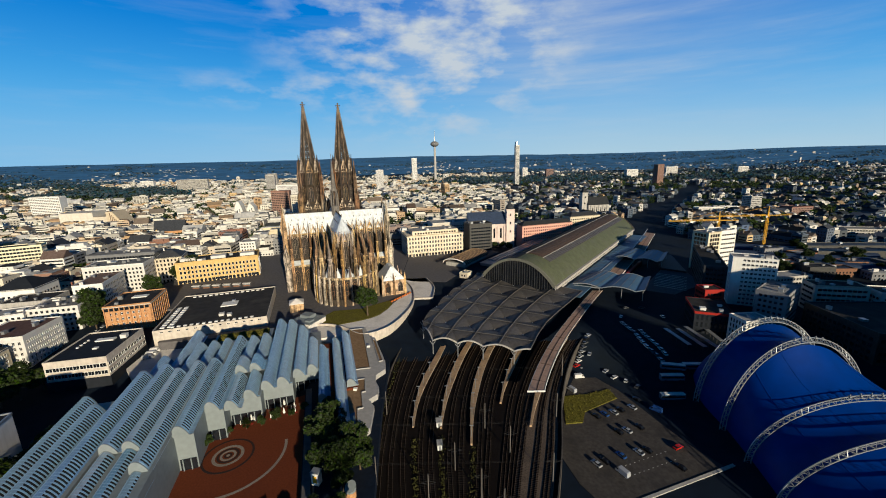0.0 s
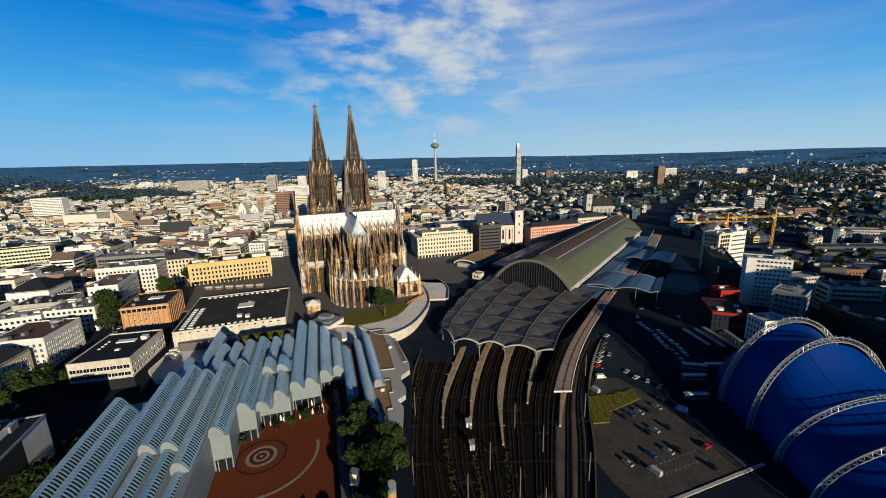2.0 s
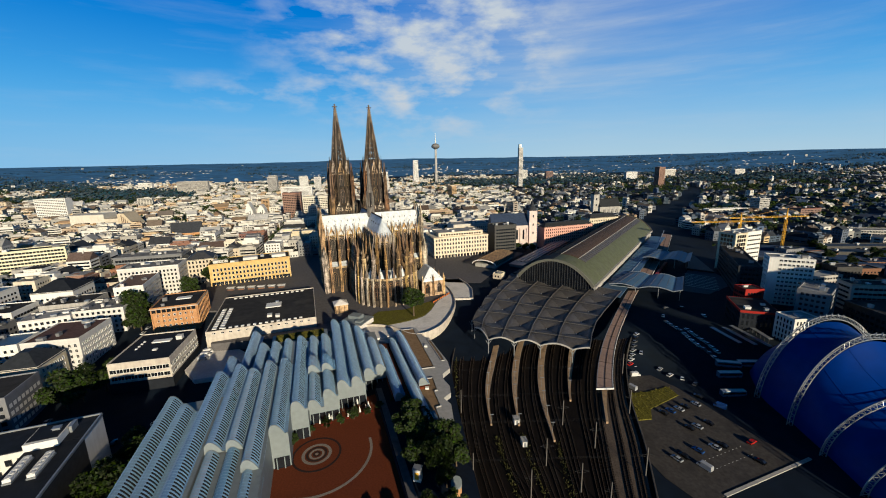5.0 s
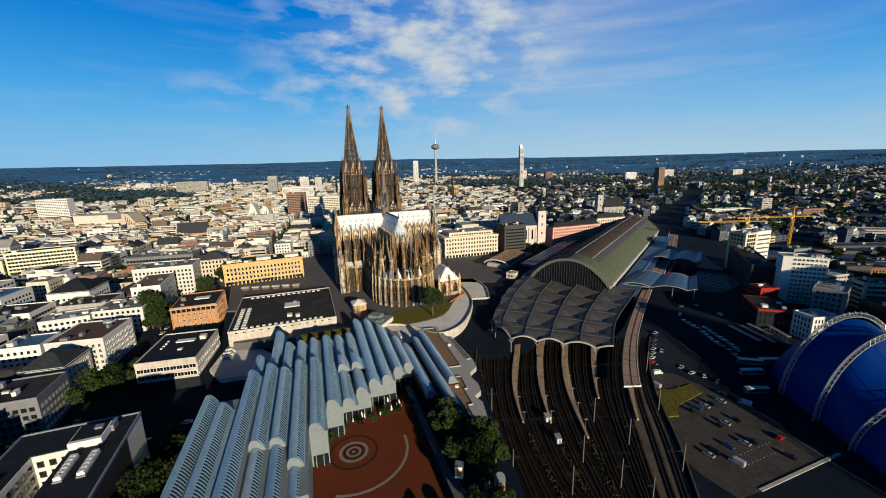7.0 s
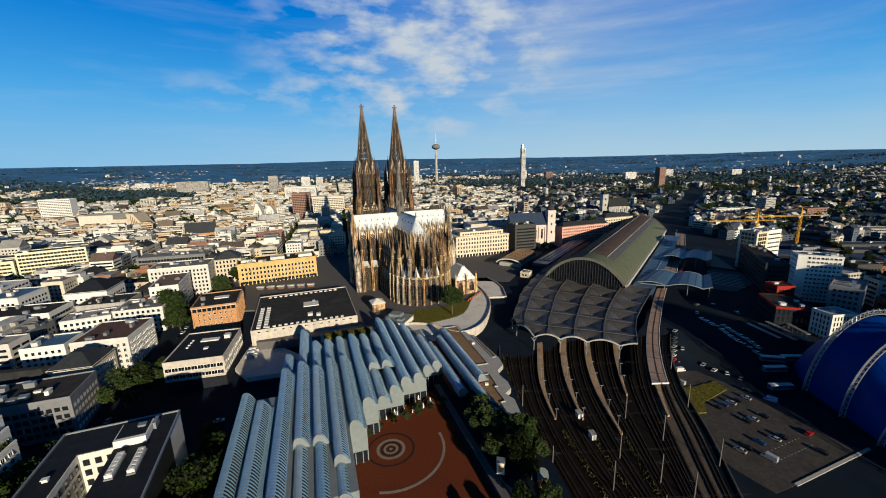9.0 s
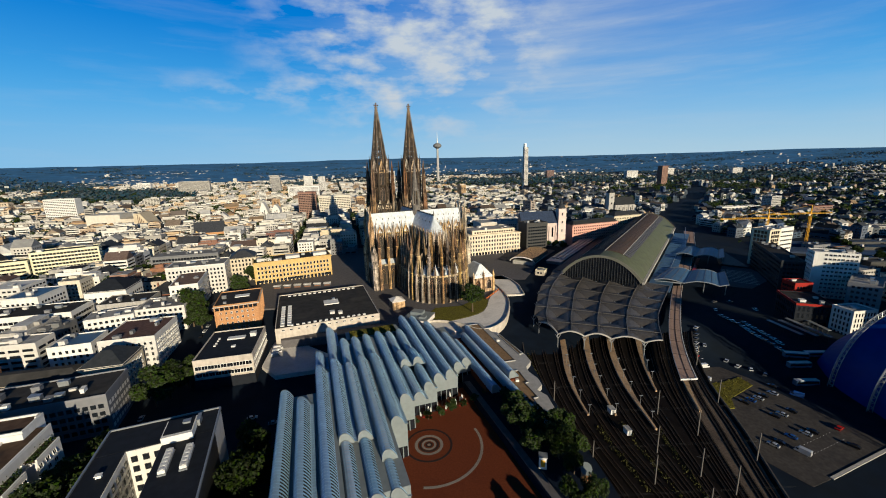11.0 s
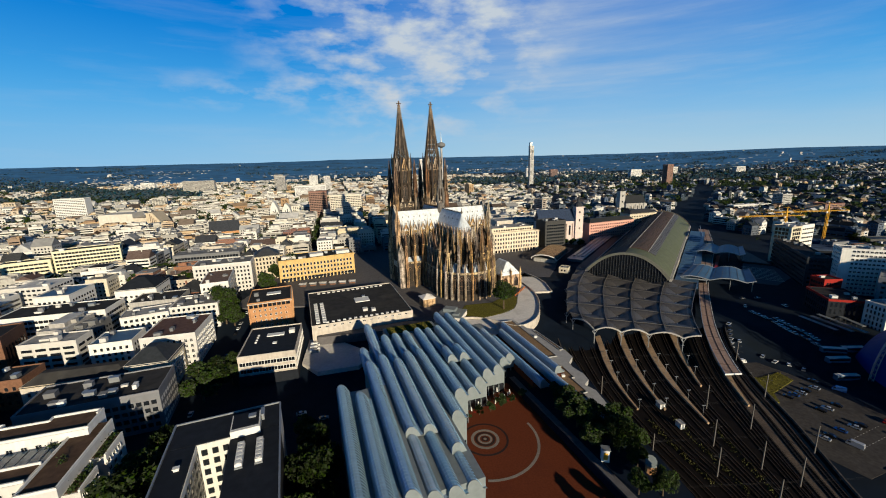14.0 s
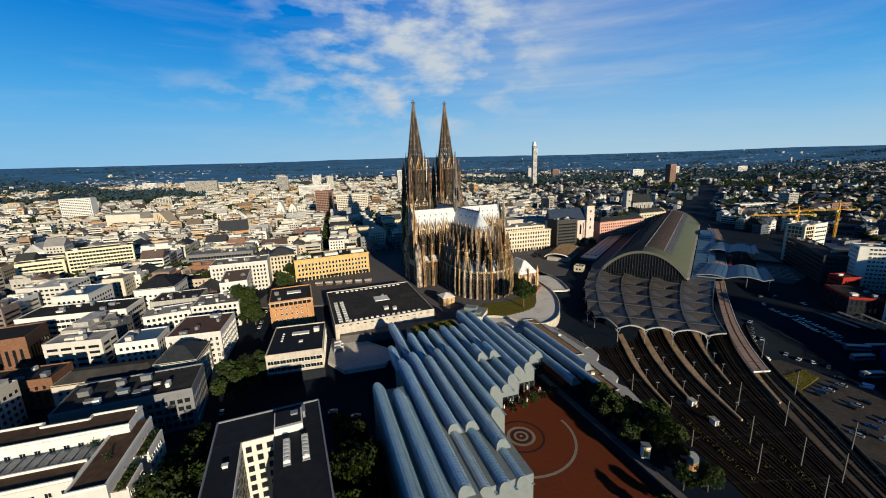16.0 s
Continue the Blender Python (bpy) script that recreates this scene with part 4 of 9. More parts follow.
# chapels round the choir: windows, balustrade, little lead pyramids
b = Build()
for p, q in zip(ring[:-1], ring[1:]):
    b.beam((*p, 20.3), (*q, 20.3), 0.5, 1.5)
for s in (-1, 1):
    b.beam((12, s * 22.7, 20.3), (AX, s * 22.7, 20.3), 0.5, 1.5)
    for sx in (-1, 1):
        b.beam((57 + sx * 15.4, s * 22.7, 20.3), (57 + sx * 15.4, s * 42, 20.3), 0.5, 1.5)
part("lower_balustrade", b, M["dom"], choir)
for i in range(7):
    a = radians(-90 + 180 * (i + 0.5) / 7)
    rr = 22.8 * math.cos(radians(180 / 14))
    for off in (-2.5, 2.5):
        put_lancet(choir, 3.7, 13.5, AX + (rr + 0.02) * math.cos(a) - off * math.sin(a), (rr + 0.02) * math.sin(a) + off * math.cos(a), 4.5, math.degrees(a) + 90, 1)
    b = Build()
    b.spike(ngon(6, 3.0, AX + 18.6 * math.cos(a), 18.6 * math.sin(a), a), 20.0, (AX + 18.6 * math.cos(a), 18.6 * math.sin(a), 26.8))
    b.box(AX + 18.6 * math.cos(a), 18.6 * math.sin(a), 26.3, 0.3, 0.3, 1.6)
    part("chapel_roof", b, M["lead"], choir)
for s in (-1, 1):
    for x in [76 + 6.7 * i for i in range(4)]:
        put_lancet(choir, 4.2, 12.5, x, s * 22.85, 4.5, 0 if s < 0 else 180, 2)
    for k in range(2):
        y = s * (27 + 8.4 * k)
        put_lancet(dom, 4.4, 12.5, 57 + 15.52, y, 4.5, 90, 2)

# buttress piers and flying buttresses
transept_pier = pier_mesh(35.5, 4.0, 1.9, 13.0)
outer_pier = pier_mesh(15.5, 3.4, 1.7, 9.5)
# inner piers: shade between the piers painted as darker stone
inner_pier = pier_mesh(20.0, 2.6, 1.5, 9.5, "pier", "domtower")
chapel_pier = pier_mesh(21.5, 2.4, 1.45, 6.0)
for i in range(15):
    deg = -90 + 180 * i / 14
    a = radians(deg)
    rr = 23.3 if i % 2 == 0 else 22.9
    put(choir, "chapel_pier", chapel_pier, AX + rr * math.cos(a), rr * math.sin(a), -0.4, deg)
for i in range(8):
    deg = -90 + 180 * i / 7
    a = radians(deg)
    c, s = math.cos(a), math.sin(a)
    put(choir, "buttress_pier", outer_pier, AX + 20.6 * c, 20.6 * s, 19.0, deg)
    put(choir, "buttress_pier", inner_pier, AX + 14.2 * c, 14.2 * s, 19.5, deg)
    for zz in (31.5, 38.0):
        flyer(choir, AX + 13.6 * c, 13.6 * s, zz - 1.5, AX + 8.2 * c, 8.2 * s, zz + 2.6, 0.7)
        flyer(choir, AX + 19.8 * c, 19.8 * s, zz - 5, AX + 14.8 * c, 14.8 * s, zz - 2, 0.7)
for s in (-1, 1):
    for x in [76 + 6.7 * (i + 0.5) - 6.7 for i in range(4)] + [18.5 + 6.7 * i - 3.35 for i in range(1, 4)]:
        put(choir, "chapel_pier", chapel_pier, x, s * 23.3, -0.4, 90 * s)
        put(choir, "buttress_pier", outer_pier, x, s * 20.6, 19.0, 90 * s)
        put(choir, "buttress_pier", inner_pier, x, s * 14.2, 19.5, 90 * s)
        for zz in (31.5, 38.0):
            flyer(choir, x, s * 13.6, zz - 1.5, x, s * 8.2, zz + 2.6, 0.7)
            flyer(choir, x, s * 19.8, zz - 5, x, s * 14.8, zz - 2, 0.7)
    for k in range(3):
        y = s * (16.0 + 7.4 * (k + 1))
        for sx in (-1, 1):
            put(dom, "buttress_pier", transept_pier, 57 + sx * 16.2, y, -0.3, 0 if sx > 0 else 180)
            for zz in (31.0, 38.0):
                flyer(dom, 57 + sx * 15.6, y, zz - 4, 57 + sx * 8.2, y, zz + 2.5)
# transept fronts with stair turrets
for s in (-1, 1):
    front = part("transept_front", Build(), M["dom"], dom)
    b = Build()
    b.rings([[(57 - 8.6, s * 40.6, 15), (57 + 8.6, s * 40.6, 15), (57 + 8.6, s * 40.6, 45), (57, s * 40.6, 67), (57 - 8.6, s * 40.6, 45)][::-s],
             [(57 - 8.6, s * 42.6, 15), (57 + 8.6, s * 42.6, 15), (57 + 8.6, s * 42.6, 45), (57, s * 42.6, 67), (57 - 8.6, s * 42.6, 45)][::-s]])
    part("gable_wall", b, M["dom"], front)
    put_lancet(front, 9.5, 22, 57, s * 42.7, 20, 0 if s < 0 else 180, 5)
    for sx in (-1, 1):
        for dx, hh, sp in ((8.8, 52, 18), (15.6, 28, 12)):
            b = Build()
            x, y = 57 + sx * dx, s * 42.2
            w = 3.0 if dx < 10 else 3.6
            b.prism(ngon(8, w * 0.62, x, y, radians(22.5)), -0.4, hh)
            for z in range(6, hh, 6):
                b.prism(ngon(8, w * 0.7, x, y, radians(22.5)), z, z + 0.6)
            b.spike(ngon(8, w * 0.66, x, y, radians(22.5)), hh, (x, y, hh + sp))
            for q in range(4):
                b.pinnacle(x + w * 0.62 * math.cos(q * math.pi / 2), y + w * 0.62 * math.sin(q * math.pi / 2), hh - 6, 0.7, 6, 5)
            part("stair_turret", b, M["dom"], front)

# ridge turret over the crossing
fleche = part("ridge_turret", Build(), M["domdark"], dom)
b = Build()
b.prism(ngon(8, 3.4, 57, 0, radians(22.5)), 56, 66)
for k in range(8):
    a = 2 * math.pi * (k + 0.5) / 8
    b.beam((57 + 2.8 * math.cos(a), 2.8 * math.sin(a), 66), (57 + 2.5 * math.cos(a), 2.5 * math.sin(a), 79), 0.6)
    b.pinnacle(57 + 3.3 * math.cos(a), 3.3 * math.sin(a), 66, 0.5, 6, 5)
b.prism(ngon(8, 2.9, 57, 0, radians(22.5)), 78.5, 79.6)
part("lantern", b, M["leaddark"], fleche)
b = Build()
b.spike(ngon(8, 2.2, 57, 0, radians(22.5)), 79.6, (57, 0, 107))
for z in range(82, 105, 3):
    b.prism(ngon(8, 2.2 * (107 - z) / 27.4 + 0.2, 57, 0, radians(22.5)), z, z + 0.4)
b.box(57, 0, 105, 0.3, 0.3, 4)
part("spirelet", b, M["leaddark"], fleche)

# the two west towers
SPIRE_TOP = 157.0


def tower(y0):
    t = part("tower", Build(), M["domtower"], dom, "dark west tower with openwork spire", m=pose(0, y0, 0))
    b = Build()
    b.box(0, 0, -0.5, 24, 24, 21.5)
    b.box(0, 0, 21, 23, 23, 26)
    b.box(0, 0, 47, 21.5, 21.5, 17)
    for z in (20.5, 33, 46.5, 63.2):
        b.box(0, 0, z, 24.4, 24.4, 0.9)
    # shaft darker than its buttresses: recess shade painted into the stone
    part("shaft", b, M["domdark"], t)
    for turn in (0, 90, 180, 270):
        c, s = math.cos(radians(turn - 90)), math.sin(radians(turn - 90))
        for z, h, d in ((23, 19, 11.5), (48.5, 14, 10.75)):
            for off in (-4.0, 4.0):
                put_lancet(t, 5.0, h, d * c - off * s, d * s + off * c, z, turn, 2)
                put_gable(t, 6.2, 7, d * c - off * s + 0.4 * c, d * s + off * c + 0.4 * s, z + h - 3, turn)
    # corner buttresses, stepping back, with pinnacles at each step
    for sx in (-1, 1):
        for sy in (-1, 1):
            b = Build()
            for z0, z1, r, w in ((-0.5, 24, 12.3, 5.2), (24, 47, 11.8, 4.6), (47, 66, 11.2, 4.2)):
                b.box(sx * r, sy * (r - 2.4), z0, w * 0.8, w * 0.62, z1 - z0)
                b.box(sx * (r - 2.4), sy * r, z0, w * 0.62, w * 0.8, z1 - z0)
                b.box(sx * (r - 0.6), sy * (r - 0.6), z0, w * 0.7, w * 0.7, z1 - z0 + 2)
                for px, py in ((r + 0.9, r - 2.6), (r - 2.6, r + 0.9), (r + 0.2, r + 0.2)):
                    b.pinnacle(sx * px, sy * py, z1 - 5, 1.1, 6, 7)
            part("corner_buttress", b, M["domtower"], t)
    # octagon with tall open windows and four corner turrets
    b = Build()
    b.prism(ngon(8, 6.6, 0, 0, radians(22.5)), 63, 99)
    for k in range(8):
        a = radians(22.5 + 45 * k)
        b.box(8.7 * math.cos(a), 8.7 * math.sin(a), 63, 1.9, 1.6, 35, a)
        b.pinnacle(9.1 * math.cos(a), 9.1 * math.sin(a), 92, 1.2, 9, 9.0, a)
    for z in (64, 80.5, 97.5):
        b.prism(ngon(8, 9.1, 0, 0, radians(22.5)), z, z + 0.9)
    part("octagon", b, M["domdark"], t)
    for k in range(8):
        a = radians(45 * k)
        for z, h in ((66, 14), (82, 14.5)):
            put_lancet(t, 4.6, h, 8.05 * math.cos(a), 8.05 * math.sin(a), z, 45 * k + 90, 2)
        put_gable(t, 6.0, 10.5, 8.6 * math.cos(a), 8.6 * math.sin(a), 93.5, 45 * k + 90)
    for sx in (-1, 1):
        for sy in (-1, 1):
            b = Build()
            x, y = sx * 9.6, sy * 9.6
            b.box(x, y, 63, 3.6, 3.6, 9, 0)
            b.box(x, y, 72, 2.4, 2.4, 16, radians(45))
            for z in (72, 80, 88):
                b.box(x, y, z, 3.4, 3.4, 0.6)
            for q in range(4):
                a = radians(45 + 90 * q)
                b.pinnacle(x + 1.9 * math.cos(a), y + 1.9 * math.sin(a), 72, 0.75, 9, 6)
                b.pinnacle(x + 1.5 * math.cos(a), y + 1.5 * math.sin(a), 83, 0.65, 7, 5)
            b.spike(ngon(8, 1.9, x, y), 88.6, (x, y, 105))
            b.box(x, y, 102, 0.9, 0.9, 0.5)
            part("corner_turret", b, M["domtower"], t)
    # openwork spire: ribs with crockets, rings and tracery bars
    sp = part("spire", Build(), M["domtower"], t)
    Z0, R0 = 98.0, 7.6

    def rad(z):
        return R0 * (SPIRE_TOP - 4 - z) / (SPIRE_TOP - 4 - Z0) + 0.25

    b = Build()
    for k in range(8):
        a = radians(22.5 + 45 * k)
        b.beam((rad(Z0) * math.cos(a), rad(Z0) * math.sin(a), Z0), (rad(153) * math.cos(a), rad(153) * math.sin(a), 153), 0.95, 0.95)
        z = Z0 + 2
        while z < 151:
            r = rad(z) + 0.5
            b.box(r * math.cos(a), r * math.sin(a), z, 1.0, 0.7, 0.8, a)
            z += 2.0
    part("ribs", b, M["domtower"], sp)
    b = Build()
    z, step = Z0 + 0.5, 6.2
    while z < 150:
        z2 = min(152, z + step)
        for k in range(8):
            a, c = radians(22.5 + 45 * k), radians(67.5 + 45 * k)
            p = lambda an, zz: Vector((rad(zz) * math.cos(an), rad(zz) * math.sin(an), zz))
            b.beam(p(a, z), p(c, z), 0.7, 1.0)
            m0, m1 = p(a, z).lerp(p(c, z), 0.5), p(a, z2).lerp(p(c, z2), 0.5)
            b.beam(m0, m1, 0.6)
            q = (m0 + m1) / 2
            b.beam(p(a, z), q, 0.62)
            b.beam(p(c, z), q, 0.62)
            b.beam(p(a, z2), q, 0.62)
            b.beam(p(c, z2), q, 0.62)
        z, step = z2, max(2.2, step * 0.9)
    part("tracery", b, M["domdark"], sp)
    b = Build()
    b.prism(ngon(8, 0.6), 151, 155.5)
    b.prism(ngon(8, 1.5), 152.2, 153.1)
    for q in range(4):
        a = q * math.pi / 2
        b.box(1.3 * math.cos(a), 1.3 * math.sin(a), 154.2, 1.5, 0.9, 0.9, a)
    b.prism(ngon(8, 0.45), 155.5, SPIRE_TOP)
    b.prism(ngon(8, 0.8), 156.2, 156.8)
    part("finial", b, M["domtower"], sp)


tower(-15.85)
tower(15.85)
b = Build()
b.box(1, 0, -0.5, 20, 12, 56)
b.rings([[(-8, -5, 55), (-8, 5, 55), (-8, 0, 68)], [(10, -5, 55), (10, 5, 55), (10, 0, 68)]])
part("west_gable", b, M["domdark"], dom)

# sacristy beside the choir: small chapel block with a steep pale roof
sac = thing("sacristy", "small sandstone sacristy with steep pale lead roof", "sacristy", DOM @ pose(106, 33.5, 0) @ Matrix.Diagonal((1.22, 1.22, 1.2, 1)))
b = Build()
b.box(0, 0, -0.5, 17, 14, 10.5)
part("wall", b, M["dom"], sac)
b = Build()
b.rings([[(-8.8, -7.3, 10), (8.8, -7.3, 10), (8.8, 7.3, 10), (-8.8, 7.3, 10)], [(-5.5, -0.8, 18), (4.5, -0.8, 18), (4.5, 0.8, 18), (-5.5, 0.8, 18)]])
part("roof", b, M["lead"], sac)
for y in (-4, 4):
    put_lancet(sac, 3.0, 6.5, 8.52, y, 2, 90, 1)
for x in (-5, 0, 5):
    put_lancet(sac, 3.0, 6.5, x, 7.02, 2, 180, 1)
for x, y in ((8.6, -7.2), (8.6, 0), (8.6, 7.2), (0, 7.2), (-8.6, 7.2)):
    b = Build()
    b.box(x, y, -0.5, 1.4, 1.4, 9.5)
    b.pinnacle(x, y, 9, 1.0, 2.2, 3.5)
    part("corner_pier", b, M["dom"], sac)
for i in range(4):
    put(sac, "dormer", dormer_mesh, 7.2, -4.5 + 3 * i, 12.2, 0)

# small pale lodge south of the choir and a flat zinc pavilion on the terrace
t = thing("lodge", "small pale stone lodge with a low pyramid roof", "lodge", DOM @ pose(118, -38, 0))
b = Build()
b.box(0, 0, 0, 9, 9, 6)
part("wall", b, M["dom"], t)
b = Build()
b.spike([(-5, -5), (5, -5), (5, 5), (-5, 5)], 6, (0, 0, 8.6))
b.box(0, 0, 5.7, 9.8, 9.8, 0.32)
part("roof", b, M["palepaving"], t)
t = thing("terrace_pavilion", "flat pale pavilion on the terrace before the museum", "pavilion", pose(-90, 236, 0, 0, 0, -22))
b = Build()
b.box(0, 0, -2, 16, 15, 5.2)
part("wall", b, M["palepaving"], t)
b = Build()
b.box(0, 0, 3.2, 16.6, 15.6, 0.4)
b.box(-2, 2.5, 3.6, 8, 6, 2.0)
b.box(4, -3, 3.6, 4, 4, 1.0)
part("roof", b, M["zincpale"], t)

# ---------- station ----------
# canopy of shallow funnels in front of the hall: each one drains to the column at its middle, ridges run between them
COLUMNS = [  # plan of the column heads, line by line from the front; the first of each line stands on the outer edge
    [(-14.5, 221), (-8.2, 203.3), (5.8, 199.3), (19.4, 194.8), (35.3, 188.9)],
    [(-15.3, 230.4), (-0.6, 227.4), (13.9, 221.0), (28.3, 215.4), (43.7, 207.6)],
    [(-6.8, 255.0), (7.3, 248.6), (23.1, 240.6), (37.3, 232.6), (52.7, 224.2)],
    [(1.0, 277.6), (15.6, 269.9), (31.3, 259.6), (47.4, 250.5), (63.6, 240.6)],
    [(10.5, 297.0), (25.3, 290.0), (41.9, 279.2), (58.4, 268.2), (74.9, 256.5)],
    [(22.0, 318.0), (36.7, 310.0), (54.0, 298.0), (70.5, 285.2), (87.0, 272.8)],
]
HEAD_Z, RIDGE_Z = 2.0, 4.5


def column_head(i, j):
    """Plan of a column head; past the last ones the grid goes on evenly."""
    if i > 4:
        return 2 * Vector(COLUMNS[j][4]) - Vector(COLUMNS[j][3])
    return Vector(COLUMNS[j][i])


def funnel_point(i, j, a, e):
    """A point of the funnel round one column, a across and e along the platforms, both from -1 to 1."""
    p = column_head(i, j)
    di, dj = (1 if a > 0 else -1), (1 if e > 0 else -1)
    i2 = min(5, max(0, i + di))
    j2 = j + dj
    if j2 > 5:
        row = [2 * column_head(k, 5) - column_head(k, 4) for k in (i, i2)]
    else:
        row = [column_head(k, max(0, j2)) for k in (i, i2)]
    q, r, u = column_head(i2, j), row[0], row[1]
    x, y = abs(a) / 2, abs(e) / 2
    w = p * (1 - x) * (1 - y) + q * x * (1 - y) + r * (1 - x) * y + u * x * y
    g = max(abs(a), abs(e))
    return Vector((w.x, w.y, HEAD_Z + (RIDGE_Z - HEAD_Z) * math.sin(g * math.pi / 2) ** 0.9))


canopy = thing("platform_canopy", "grey ribbed canopy of shallow funnels over the platforms", "station canopy")
for j in range(6):
    for i in range(5):
        lo_a, lo_e = (0 if i == 0 else -1), (0 if j == 0 else -1)
        na, ne = 4 * (1 - lo_a), 4 * (1 - lo_e)
        grid = [[funnel_point(i, j, lo_a + (1 - lo_a) * s / na, lo_e + (1 - lo_e) * t / ne) for s in range(na + 1)] for t in range(ne + 1)]
        b = Build()
        for t in range(ne):
            for s in range(na):
                p = [grid[t][s], grid[t][s + 1], grid[t + 1][s + 1], grid[t + 1][s]]
                # each quad is split along the crease that runs from the column to the corner
                same = (lo_a + (1 - lo_a) * (s + 0.5) / na) * (lo_e + (1 - lo_e) * (t + 0.5) / ne) > 0
                for tri in (((0, 1, 2), (0, 2, 3)) if same else ((0, 1, 3), (1, 2, 3))):
                    b.face(*(p[k] for k in tri))
                b.face(*(q - Vector((0, 0, 0.3)) for q in reversed(p)))
        part("vault", b, M["canopy"], canopy)
        b = Build()
        for s in range(-8, 9):
            f = s / 9
            for hi in (1, -1):
                if f >= lo_a and hi >= lo_e:
                    b.beam(funnel_point(i, j, f, hi * max(abs(f), 0.02)) + Vector((0, 0, 0.06)), funnel_point(i, j, f, hi) + Vector((0, 0, 0.06)), 0.11, 0.13)
                if f >= lo_e and hi >= lo_a:
                    b.beam(funnel_point(i, j, hi * max(abs(f), 0.02), f) + Vector((0, 0, 0.06)), funnel_point(i, j, hi, f) + Vector((0, 0, 0.06)), 0.11, 0.13)
        part("ribs", b, M["darkmetal"], canopy, kind="stuff")
        spans = [lo_a + (1 - lo_a) * s / na for s in range(na + 1)]
        b = Build()
        b.tube([funnel_point(i, j, a, 1) + Vector((0, 0, 0.12)) for a in spans], 0.26, 0.35)
        part("ridge_beam", b, M["mastgrey"], canopy)
        b = Build()
        b.tube([funnel_point(i, j, 1, lo_e + (1 - lo_e) * t / ne) + Vector((0, 0, 0.14)) for t in range(ne + 1)], 0.4, 0.5)
        part("edge_beam", b, M["mastgrey"], canopy)
        if j == 0:
            b = Build()
            b.tube([funnel_point(i, 0, a, 0) + Vector((0, 0, 0.1)) for a in spans], 0.6, 0.75)
            part("front_rim", b, M["concrete"], canopy, "pale curved front rim")
        x, y = column_head(i, j)
        b = Build()
        b.prism(ngon(8, 0.42, x, y), HEAD_Z, HEAD_Z + 0.7)
        part("vent_cap", b, M["metal"], canopy)
        b = Build()
        b.prism(ngon(8, 0.28, x, y), TRACK_Z, HEAD_Z - 1.6)
        for dx, dy in ((1.6, 0), (-1.6, 0), (0, 1.6)):
            b.beam((x, y, HEAD_Z - 2.6), (x + dx, y + dy, HEAD_Z + 0.1), 0.22)
        part("column", b, M["metal"], canopy)

# the big iron and glass hall
HX, HY = 56.0, 295.0
HALL = pose(HX, HY, 0, 0, 0, -36.2)     # local y runs along the hall
hall = thing("station_hall", "long arched train hall with brown felt and greened copper roof", "train hall", HALL)
HW, HL, HB, HT = 31.0, 286.0, 7.0, 24.3


def hall_arc(f):
    """Section of the roof, f from 0 at one eave to 1 at the other."""
    x = 2 * f - 1
    return HW * x, HB + (HT - HB) * (1 - abs(x) ** 2.1) ** 0.95


def hall_band(f0, f1, lift, thick, y0, y1, n):
    b = Build()
    rows = []
    for k in range(n + 1):
        f = f0 + (f1 - f0) * k / n
        x, z = hall_arc(f)
        rows.append([(x, y0, z + lift), (x, y1, z + lift), (x * 0.99, y1, z + lift - thick), (x * 0.99, y0, z + lift - thick)])
    b.rings(rows)
    return b


part("roof", hall_band(0, 1, 0, 0.5, 1.5, HL, 28), M["copper"], hall, smooth=False)
part("felt_band", hall_band(0.47, 0.69, 0.5, 0.4, 24, HL - 6, 8), M["hallroof"], hall, "raised dark-toned felt roof band")
part("felt_band", hall_band(0.70, 0.785, 0.5, 0.4, 24, HL - 6, 5), M["canopy"], hall, "raised grey felt roof band")
# left flank of the hall: its shade painted as a near-black band
part("felt_band", hall_band(0.03, 0.455, 0.35, 0.3, 4, HL - 3, 8), M["coalfelt"], hall, "raised dark-toned felt roof band")
for f in (0.462, 0.695):
    x, z = hall_arc(f)
    b = Build()
    b.beam((x, 23, z + 0.5), (x, HL - 4, z + 0.5), 0.6, 0.5)
    part("ridge_trim", b, M["concrete"], hall)
b = Build()
for k in range(1, 48):
    y = 8 + k * (HL - 16) / 48
    for f0, f1 in ((0.47, 0.69), (0.70, 0.785), (0.05, 0.45)):
        if y < 25:
            continue
        for s in range(4):
            fa, fb = f0 + (f1 - f0) * s / 4, f0 + (f1 - f0) * (s + 1) / 4
            xa, za = hall_arc(fa)
            xb, zb = hall_arc(fb)
            b.beam((xa, y, za + 0.55), (xb, y, zb + 0.55), 0.3, 0.25)
part("seams", b, M["darkmetal"], hall, kind="stuff")
for y0, thick, lab in ((0.0, 1.5, "front_arch"), (HL, 1.2, "rear_arch")):
    b = Build()
    rows = []
    for k in range(33):
        x, z = hall_arc(k / 32)
        nx, nz = x / HW, (z - HB) / (HT - HB)
        rows.append([(x + nx * 0.4, y0, z + 0.9), (x + nx * 0.4, y0 + thick, z + 0.9), (x - nx * 1.2, y0 + thick, z - 1.0), (x - nx * 1.2, y0, z - 1.0)])
    b.rings(rows)
    part(lab, b, M["sootwall" if y0 else "archstone"], hall)
for k in range(1, 30):
    x = -HW + 2 * HW * k / 30
    f = (x / HW + 1) / 2
    b = Build()
    b.box(x, 0.9, -2, 0.3, 0.4, hall_arc(f)[1] + 1.6)
    part("apron_post", b, M["darkmetal"], hall)
b = Build()
pts = [(x, 1.2, z - 0.6) for x, z in (hall_arc(k / 32) for k in range(33))]
b.face(*([(-HW, 1.2, -2), ] + pts + [(HW, 1.2, -2)]))
part("apron_glass", b, M["glass"], hall)
